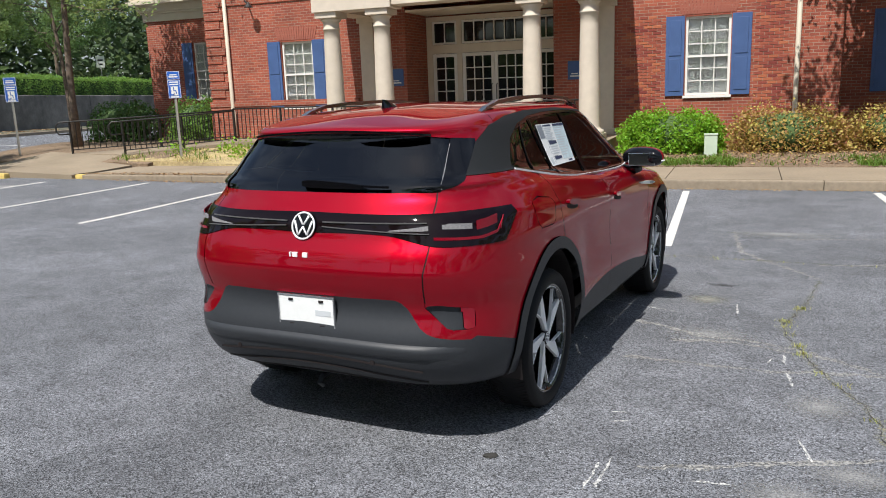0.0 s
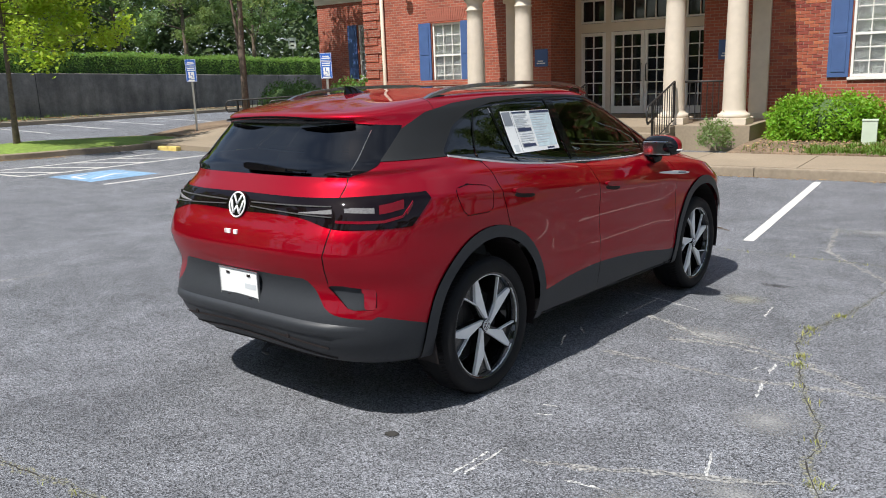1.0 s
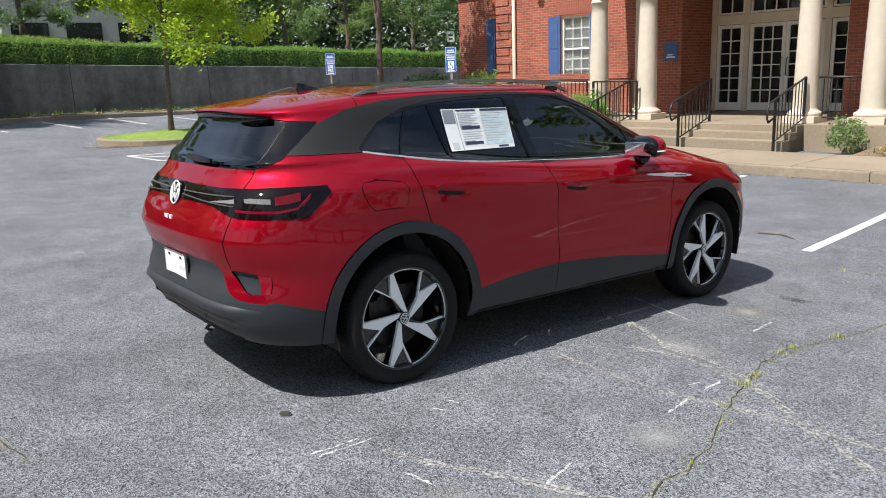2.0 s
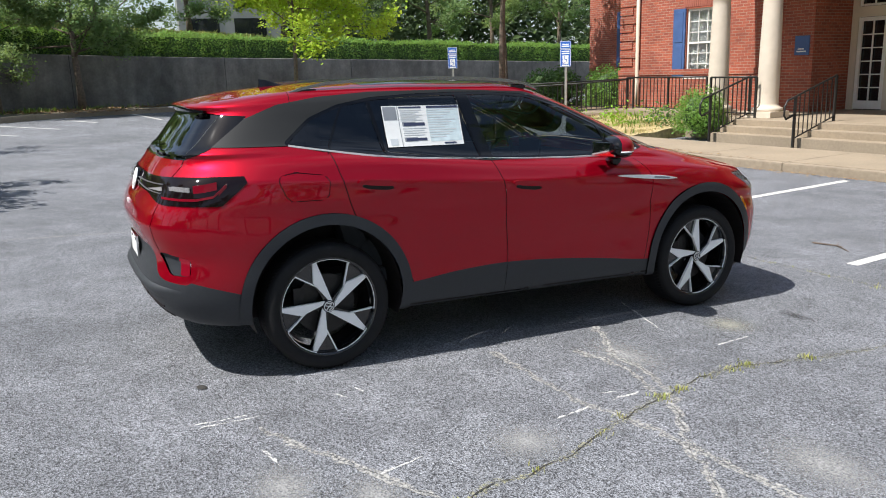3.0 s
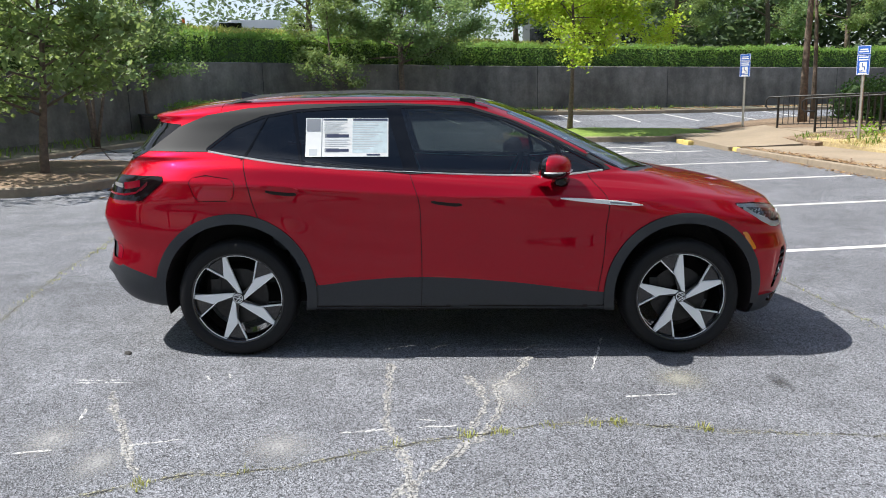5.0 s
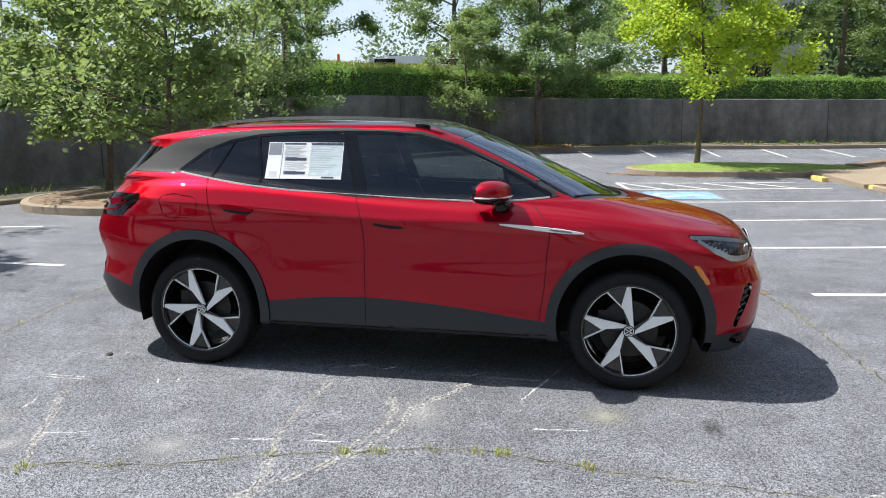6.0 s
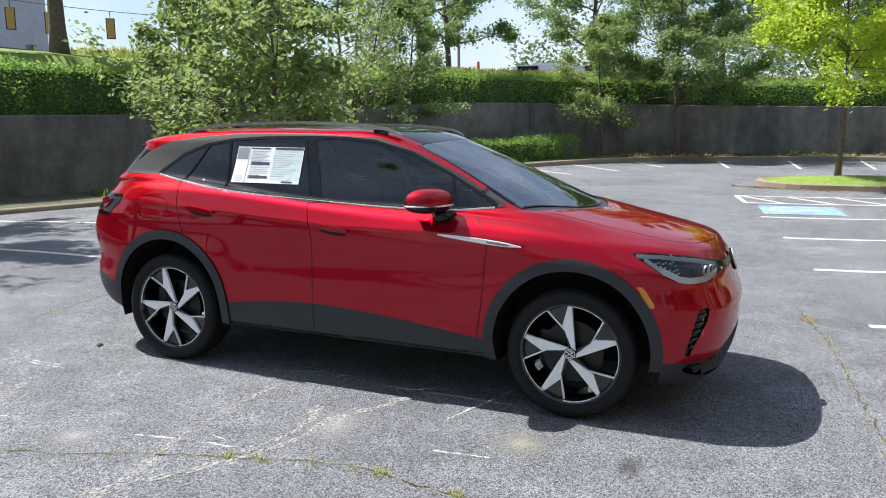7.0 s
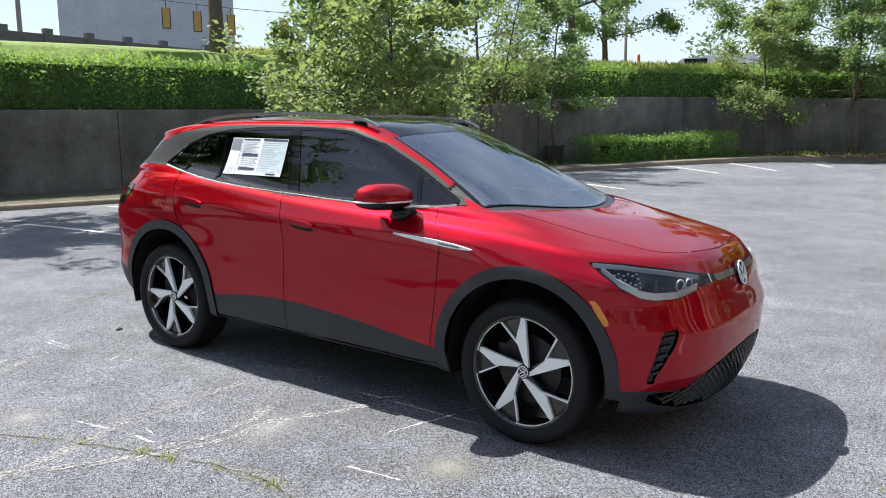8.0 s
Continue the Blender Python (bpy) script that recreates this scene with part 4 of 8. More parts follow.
def pole(at, h, r=0.14, arm=0.0, name="utility_pole", label="weathered timber utility pole"):
    p = thing(name, label, "pole", Matrix.Translation(at))
    bm = bmesh.new()
    tube(bm, [(0, 0, -1), (0, 0, h)], [r, r * 0.7], 10)
    part("shaft", bm, M_POLE, p, smooth=True)
    if arm:
        part("crossarm", boxes((-arm, arm, -0.06, 0.06, h - 0.9, h - 0.75)), M_POLE, p)


pole(from8(-117.5, 48, 4.0), 11, arm=1.1)
pole(from8(-138.5, 62, 4.0), 10, 0.12)
pole(from8(-158.0, 70, 4.2), 9, 0.15)
sgn = thing("street_sign", "green street name sign over the road", "sign", Matrix.Translation(from8(-146.4, 58, 9.6)) @ Matrix.Rotation(radians(-56), 4, "Z"))
part("panel", boxes((-0.9, 0.9, -0.02, 0.02, 0, 0.42), bevel=0.01), mat("sign_green", (0.02, 0.16, 0.10), 0.4), sgn)
part("lettering", boxes((-0.6, 0.6, -0.026, -0.0215, 0.14, 0.28)), M_WHITE, sgn)


def parked_car(at, turn, paint, label, van=False):
    """A simple far car: lower body, cabin, windows, wheels."""
    c = thing("parked_car", label, "car", Matrix.Translation(at) @ Matrix.Rotation(turn, 4, "Z"))
    bm = bmesh.new()
    prof = [(-2.2, 0.3), (-2.25, 0.75), (-1.9, 0.95), (-1.5, 1.0), (-0.9, 1.42), (0.5, 1.46), (1.2, 1.02), (2.0, 0.85), (2.25, 0.6), (2.2, 0.3)] if not van else [(-2.3, 0.3), (-2.35, 1.9), (1.1, 1.95), (1.7, 1.2), (2.3, 1.0), (2.35, 0.3)]
    prism_x(bm, prof, -0.85, 0.85)
    part("body", bm, paint, c)
    part("window", boxes((-0.86, 0.86, -0.85, 0.55, 1.02, 1.36)), M_GLOSS_BLACK, c)
    for y in (-1.35, 1.35):
        for s in (-0.8, 0.8):
            bm = bmesh.new()
            lathe(bm, [(0.31, -0.1), (0.31, 0.1)], 16, Matrix.Translation((s, y, 0.31)) @ Matrix.Rotation(math.pi / 2, 4, "Y"))
            part("wheel", bm, M_RUBBER, c)


def prism_x(bm, outline, x0, x1):
    a = [bm.verts.new((x0, y, z)) for y, z in outline]
    b = [bm.verts.new((x1 * 1.0, y, z)) for y, z in outline]
    k = len(outline)
    for i in range(k):
        bm.faces.new((a[i], a[(i + 1) % k], b[(i + 1) % k], b[i]))
    bm.faces.new(a[::-1])
    bm.faces.new(b)


M_CAR_WHITE = mat("white_car_paint", (0.7, 0.7, 0.7), 0.3, coat=0.8)

# white notice on the bank
wsg = thing("notice_sign", "small white notice on a thin steel post", "sign", Matrix.Translation((-47.0, 37.5, 2.85)) @ Matrix.Rotation(radians(50), 4, "Z"))
part("post", boxes((-0.03, 0.03, -0.02, 0.02, -0.6, 1.95)), M_STEEL, wsg)
part("plate", boxes((-0.3, 0.3, -0.03, -0.021, 1.15, 2.0), bevel=0.005), M_WHITE, wsg)
part("printed_line", boxes((-0.18, 0.18, -0.034, -0.0305, 1.62, 1.75)), M_IRON, wsg)
part("printed_line", boxes((-0.14, 0.14, -0.034, -0.0305, 1.32, 1.45)), M_IRON, wsg)
# ---------- the car ----------
CAR = LEVEL @ pose(0.015, 0, 0)


def loop_level(rear, front, w, zs, count):
    """Half an outline in plan, from the rear centre round the side to the front centre, evenly spaced, with its heights.
    rear and front: the end, where the rounding begins, its squareness, and how far the face bows."""
    yr, ar, nr, br = rear
    yf, af, nf, bf = front
    pts = []
    for i in range(301):
        a = math.pi / 2 * i / 300
        x, c = math.sin(a) ** (2 / nr), math.cos(a) ** (2 / nr)
        pts.append((w * x * (1 - 0.012 * c), ar - (ar - yr) * c + br * x * x * c))
    for i in range(1, 40):
        pts.append((w, ar + (af - ar) * i / 40))
    for i in range(301):
        a = math.pi / 2 * i / 300
        x, c = math.cos(a) ** (2 / nf), math.sin(a) ** (2 / nf)
        pts.append((w * x, af + (yf - af) * c - bf * x * x * c))
    pts = np.array(pts)
    run = np.concatenate(([0], np.cumsum(np.hypot(*np.diff(pts, axis=0).T))))
    at = np.linspace(0, run[-1], count)
    x, y = np.interp(at, run, pts[:, 0]), np.interp(at, run, pts[:, 1])
    x[0] = x[-1] = 0.0
    knots = list(zip((0, 0.14, 0.29, 0.5, 0.71, 0.86, 1.0), zs))
    z = np.array([spline(knots, s / run[-1]) for s in at])
    return np.stack((x, y, z), 1)


# rear, front: (end, start of the rounding, squareness, bow); half width; heights from the rear centre round to the front centre
LEVELS = (
    ((-1.95, -1.0, 4.4, 0.05), (1.93, 1.0, 3.6, 0.08), 0.80, (0.27, 0.27, 0.28, 0.285, 0.27, 0.21, 0.19)),
    ((-2.17, -1.0, 5.1, 0.05), (2.13, 1.0, 4.6, 0.12), 0.88, (0.32, 0.31, 0.305, 0.30, 0.285, 0.23, 0.205)),
    ((-2.28, -1.0, 5.1, 0.05), (2.187, 1.0, 4.8, 0.13), 0.905, (0.43, 0.41, 0.38, 0.36, 0.34, 0.31, 0.29)),
    ((-2.31, -1.0, 5.1, 0.05), (2.222, 1.0, 5.0, 0.13), 0.92, (0.56, 0.54, 0.51, 0.47, 0.45, 0.42, 0.40)),
    ((-2.278, -1.0, 5.1, 0.05), (2.232, 1.0, 5.1, 0.13), 0.926, (0.68, 0.68, 0.64, 0.60, 0.57, 0.54, 0.52)),
    ((-2.312, -1.0, 5.1, 0.05), (2.227, 1.0, 5.2, 0.13), 0.928, (0.80, 0.80, 0.77, 0.73, 0.69, 0.65, 0.64)),
    ((-2.312, -1.0, 5.1, 0.05), (2.197, 1.0, 5.2, 0.13), 0.922, (0.91, 0.91, 0.89, 0.85, 0.80, 0.75, 0.74)),
    ((-2.272, -1.0, 5.0, 0.05), (2.167, 1.0, 5.2, 0.12), 0.922, (1.00, 1.00, 0.985, 0.95, 0.90, 0.84, 0.83)),
    ((-2.235, -1.0, 4.6, 0.05), (2.122, 1.0, 4.2, 0.11), 0.901, (1.09, 1.09, 1.085, 1.03, 0.98, 0.915, 0.905)),
    ((-2.19, -1.0, 4.1, 0.05), (2.06, 1.0, 4.0, 0.08), 0.872, (1.155, 1.16, 1.165, 1.09, 1.035, 0.965, 0.965)),
    ((-2.165, -1.0, 4.6, 0.05), (1.93, 0.9, 4.0, 0.08), 0.825, (1.19, 1.20, 1.21, 1.125, 1.075, 1.005, 1.015)),
    ((-2.145, -1.0, 5.6, 0.05), (1.66, 0.8, 4.0, 0.06), 0.800, (1.215, 1.225, 1.235, 1.14, 1.10, 1.06, 1.075)),
    ((-2.13, -1.0, 5.6, 0.05), (1.38, 0.6, 4.2, 0.06), 0.785, (1.235, 1.245, 1.25, 1.15, 1.125, 1.12, 1.115)),
    ((-2.10, -1.0, 5.6, 0.05), (1.24, 0.5, 4.2, 0.06), 0.758, (1.265, 1.275, 1.28, 1.19, 1.16, 1.15, 1.155)),
    ((-2.04, -1.0, 5.6, 0.05), (0.95, 0.3, 4.0, 0.06), 0.705, (1.345, 1.36, 1.375, 1.33, 1.29, 1.275, 1.29)),
    ((-1.985, -0.95, 5.6, 0.05), (0.66, 0.1, 3.8, 0.06), 0.668, (1.43, 1.435, 1.455, 1.44, 1.41, 1.40, 1.42)),
    ((-2.00, -0.95, 5.6, 0.05), (0.38, -0.1, 3.8, 0.06), 0.635, (1.475, 1.475, 1.505, 1.52, 1.51, 1.51, 1.53)),
    ((-1.93, -0.9, 4.8, 0.05), (0.20, -0.2, 3.6, 0.06), 0.58, (1.505, 1.505, 1.545, 1.57, 1.57, 1.57, 1.58)),
    ((-1.65, -0.8, 3.2, 0.04), (-0.02, -0.3, 3.4, 0.04), 0.43, (1.56, 1.56, 1.58, 1.60, 1.60, 1.60, 1.605)),
    ((-1.25, -0.7, 3.0, 0.02), (-0.25, -0.4, 3, 0.02), 0.22, (1.595, 1.60, 1.605, 1.61, 1.61, 1.61, 1.612)),
    ((-0.90, -0.65, 2.0, 0.0), (-0.45, -0.6, 2, 0.0), 0.01, (1.61, 1.61, 1.612, 1.613, 1.613, 1.613, 1.613)),
)
COUNT, SUB = 200, 6
WHEEL_R, HUB_Z = 0.368, 0.364
AXLES = (-1.383, 1.383)
ARCH_UP = 0.042      # the arches are centred above the hubs
CLAD = ((-1.6, 0.44), (-0.89, 0.457), (-0.594, 0.491), (-0.247, 0.508), (0.304, 0.475), (0.847, 0.411), (1.6, 0.38))
SHOULDER = ((-2.0, 1.10), (-1.09, 1.062), (-0.095, 1.004), (0.6, 1.002), (1.1, 0.978), (1.4, 0.96))


def body_grid():
    base = [loop_level(*lv, COUNT) for lv in LEVELS]
    rows = []
    for k in range(len(base) - 1):
        a, b = base[max(k - 1, 0)], base[k]
        c, d = base[k + 1], base[min(k + 2, len(base) - 1)]
        for j in range(SUB):
            rows.append(catmull(a, b, c, d, j / SUB))
    rows.append(base[-1])
    g = np.array(rows)
    x, y, z = g[..., 0], g[..., 1], g[..., 2]

    def fade(v, a, b):
        t = np.clip((v - a) / (b - a), 0, 1)
        return t * t * (3 - 2 * t)

    flank = fade(x, 0.74, 0.86)
    # shoulder crease through the door handles, hollow doors, and a crease over the cladding
    shoulder = np.interp(y, [k[0] for k in SHOULDER], [k[1] for k in SHOULDER])
    dx = 0.016 * np.exp(-np.abs(z - shoulder) / 0.042) * fade(y, -1.95, -1.7) * fade(y, 1.35, 1.0)
    doors = fade(y, -1.05, -0.75) * fade(y, 1.0, 0.7)
    dx -= 0.011 * np.exp(-((z - 0.76) / 0.12) ** 2) * doors
    low = np.interp(y, [k[0] for k in CLAD], [k[1] for k in CLAD]) + 0.045
    dx += 0.006 * np.exp(-np.abs(z - low) / 0.05) * doors
    # haunches over the wheels
    for axle in AXLES:
        r = np.hypot(y - axle, z - HUB_Z - ARCH_UP)
        dx += 0.008 * np.exp(-((r - 0.46) / 0.16) ** 2) * fade(z, 0.30, 0.45)
    # creases across the tail and the nose
    tail = fade(y, -2.05, -2.2) * fade(x, 0.86, 0.70)
    dy = -0.014 * np.exp(-np.abs(z - 0.855) / 0.035) * tail
    nose = fade(y, 1.95, 2.1) * fade(x, 0.80, 0.55)
    dy += 0.012 * np.exp(-np.abs(z - 0.635) / 0.04) * nose
    g[..., 0] += dx * flank
    g[..., 1] += dy
    return g


# --- end of form
M_RED = mat("red_metallic_paint", (0.355, 0.002, 0.0138), 0.36, metal=0.6, coat=1.0, vary=0.05, scale=400, spec=0.0)
M_RED.node_tree.nodes["Principled BSDF"].inputs["Specular Tint"].default_value = (0.6, 0.01, 0.03, 1)
M_RED.node_tree.nodes["Principled BSDF"].inputs["Coat IOR"].default_value = 1.42
M_RED.node_tree.nodes["Principled BSDF"].inputs["Coat Roughness"].default_value = 0.006
M_PLASTIC = mat("black_moulded_plastic", (0.030, 0.033, 0.038), 0.48, spec=0.38, vary=0.08, scale=60, bump=0.06, bump_scale=600)
M_GLOSS_BLACK = mat("gloss_black", (0.004, 0.004, 0.005), 0.04, spec=0.4)
M_MESH = mat("grille_bar", (0.035, 0.036, 0.038), 0.25, spec=0.6)
M_GAP = mat("panel_gap", (0.008, 0.004, 0.004), 0.7)
M_SILVER = mat("satin_silver_trim", (0.30, 0.29, 0.285), 0.32, metal=0.75)
M_GREY_TRIM = mat("satin_grey_pillar", (0.016, 0.017, 0.018), 0.62, metal=0.0, spec=0.25)
M_RAIL = mat("polished_rail", (0.32, 0.315, 0.31), 0.22, metal=0.95)
M_CHROME = mat("chrome", (0.75, 0.75, 0.74), 0.08, metal=1.0)
M_LAMP_RED = mat("red_lamp_lens", (0.24, 0.004, 0.016), 0.05)
M_LAMP_DARK = mat("smoked_lamp_lens", (0.006, 0.003, 0.004), 0.03, spec=0.25)
M_LAMP_CLEAR = mat("lamp_reflector", (0.80, 0.82, 0.83), 0.2, metal=0.15, coat=1.0)
M_LAMP_SMOKE = mat("smoked_clear_lens", (0.27, 0.265, 0.27), 0.12, vary=0.35, scale=160)
M_LAMP_GREY = mat("lamp_inner", (0.055, 0.058, 0.063), 0.2, metal=0.3)
M_AMBER = mat("amber_marker", (0.75, 0.22, 0.015), 0.12, coat=1.0)
M_RUBBER = mat("tyre_rubber", (0.010, 0.010, 0.011), 0.7, spec=0.28, vary=0.12, scale=30, bump=0.1, bump_scale=200)
M_RIM_BLACK = mat("gloss_black_rim", (0.008, 0.008, 0.009), 0.12, coat=0.7)
M_RIM_SILVER = mat("machined_alloy", (0.92, 0.92, 0.92), 0.4, metal=0.15)
M_BRAKE = mat("brake_iron", (0.035, 0.034, 0.034), 0.4, metal=0.8, vary=0.15, scale=40)
M_PAPER = mat("white_paper", (0.78, 0.79, 0.78), 0.6, vary=0.03, scale=30)
M_PRINT = mat("grey_print", (0.22, 0.24, 0.27), 0.7)
M_PRINT_PALE = mat("pale_print", (0.55, 0.58, 0.60), 0.7)
M_PRINT_TINT = mat("tinted_print", (0.58, 0.69, 0.72), 0.7, vary=0.12, scale=26)
M_PRINT_DARK = mat("dark_print", (0.03, 0.04, 0.09), 0.7)
M_SEAT = mat("dark_seat_cloth", (0.05, 0.055, 0.062), 0.8, vary=0.1, scale=20)


def tinted(name, tint, ior=1.6):
    """Thin tinted glass: what shows through is dimmed, the gloss follows Fresnel."""
    m = bpy.data.materials.new(name)
    m.use_nodes = True
    nt = m.node_tree
    n, link = nt.nodes, nt.links.new
    n.remove(n["Principled BSDF"])
    see = n.new("ShaderNodeBsdfTransparent")
    see.inputs["Color"].default_value = (*tint, 1)
    gloss = n.new("ShaderNodeBsdfGlossy")
    gloss.inputs["Roughness"].default_value = 0.01
    gloss.inputs["Color"].default_value = (0.95, 0.97, 1.0, 1)
    fr = n.new("ShaderNodeFresnel")
    fr.inputs["IOR"].default_value = ior
    mix = n.new("ShaderNodeMixShader")
    link(fr.outputs[0], mix.inputs[0])
    link(see.outputs[0], mix.inputs[1])
    link(gloss.outputs[0], mix.inputs[2])
    link(mix.outputs[0], n["Material Output"].inputs["Surface"])
    return m


M_GLASS_FRONT = tinted("tinted_glass", (0.30, 0.34, 0.33), 1.65)
M_GLASS_REAR = tinted("privacy_glass", (0.045, 0.05, 0.055))
M_LENS = tinted("clear_lamp_lens", (0.95, 0.96, 0.97), 1.4)
M_GLASS_SHIELD = tinted("windscreen_glass", (0.42, 0.47, 0.46), 3.7)

car = thing("car", "red electric SUV with black cladding, parked on asphalt", "car", CAR)

# ---- cutting the form into panels ----
def table(knots, v):
    at = np.linspace(knots[0][0], knots[-1][0], 240)
    return np.interp(v, at, [spline(knots, float(x)) for x in at])


def sd_poly(poly, a, b):
    """Signed distance to a polygon in the plane of (a, b); negative inside."""
    best = np.full(len(a), 9.0)
    inside = np.zeros(len(a), bool)
    k = len(poly)
    for i in range(k):
        (x0, y0), (x1, y1) = poly[i], poly[(i + 1) % k]
        ex, ey = x1 - x0, y1 - y0
        t = np.clip(((a - x0) * ex + (b - y0) * ey) / (ex * ex + ey * ey), 0, 1)
        best = np.minimum(best, np.hypot(a - x0 - t * ex, b - y0 - t * ey))
        if y0 != y1:
            inside ^= ((y0 > b) != (y1 > b)) & (a < x0 + (b - y0) * ex / ey)
    return np.where(inside, -best, best)


WINDOW = ((-1.545, 1.275), (-1.324, 1.240), (-0.989, 1.196), (-0.30, 1.150), (0.30, 1.130), (0.62, 1.132), (0.885, 1.158), (0.559, 1.322), (0.304, 1.435), (0.047, 1.505), (-0.20, 1.521), (-0.422, 1.523), (-0.75, 1.516), (-1.018, 1.498), (-1.225, 1.460), (-1.395, 1.394))
ARCHLINE = ((-1.945, 1.262), (-1.755, 1.405), (-1.569, 1.480), (-1.328, 1.520), (-1.018, 1.545), (-0.449, 1.555), (0.062, 1.536), (0.35, 1.444), (0.61, 1.332), (0.885, 1.192), (0.945, 1.152), (0.885, 1.145), (-0.3, 1.13), (-1.35, 1.225), (-1.54, 1.262))
FUEL = ((-1.640, 1.085), (-1.625, 1.115), (-1.54, 1.128), (-1.385, 1.108), (-1.362, 1.075), (-1.372, 1.0), (-1.40, 0.978), (-1.57, 0.978), (-1.605, 1.0))
HEADLAMP = ((0.835, 0.952), (1.055, 0.948), (1.35, 0.924), (1.646, 0.888), (1.83, 0.868), (1.83, 0.845), (1.62, 0.832), (1.40, 0.795), (1.20, 0.792), (1.128, 0.802), (1.01, 0.838), (0.915, 0.895))
FOG = ((1.275, 0.655), (1.39, 0.665), (1.37, 0.593), (1.215, 0.395), (1.185, 0.42))
MARKER = ((1.734, 0.775), (1.768, 0.776), (1.835, 0.674), (1.800, 0.664))
HOOD = ((-0.68, 1.10), (-0.655, 1.339), (-0.63, 1.605), (-0.585, 1.86), (-0.54, 1.93), (-0.46, 1.985), (-0.33, 2.028), (-0.2, 2.052), (-0.1, 2.062), (0.0, 2.065), (0.1, 2.062), (0.2, 2.052), (0.33, 2.028), (0.46, 1.985), (0.54, 1.93), (0.585, 1.86), (0.63, 1.605), (0.655, 1.339), (0.68, 1.10), (0.3, 1.25), (-0.3, 1.25))
REFLECTOR = ((0.592, 0.712), (0.66, 0.716), (0.785, 0.694), (0.79, 0.60), (0.70, 0.603))
REF_LAMP = ((0.742, 0.70), (0.783, 0.692), (0.787, 0.602), (0.752, 0.604))
REAR_CUT = ((0.45, -0.875), (0.509, -0.906), (0.637, -1.04), (0.832, -1.202), (1.089, -1.291), (1.26, -1.335))
B_CUT = ((0.25, -0.247), (0.51, -0.24), (0.75, -0.245), (0.972, -0.258), (1.163, -0.322), (1.2, -0.33))
F_CUT = ((0.25, 0.84), (0.403, 0.848), (0.626, 0.875), (0.809, 0.885), (0.989, 0.888), (1.10, 0.80), (1.18, 0.76))
REAR_BLACK = ((0, 0.738), (0.15, 0.738), (0.30, 0.738), (0.44, 0.738), (0.49, 0.732), (0.53, 0.690), (0.575, 0.622), (0.62, 0.587), (0.70, 0.566), (0.783, 0.554), (1.0, 0.50))
LAMP_LO = ((0, 1.022), (0.32, 1.026), (0.46, 1.018), (0.64, 0.978), (0.78, 0.973), (1.0, 0.973))
LAMP_HI = ((0, 1.112), (0.45, 1.108), (0.61, 1.111), (0.78, 1.118), (1.0, 1.124))
SHIELD = ((1.10, 0.72), (1.14, 0.695), (1.25, 0.635), (1.354, 0.585), (1.495, 0.535), (1.6, 0.50))

FAR = 9.0


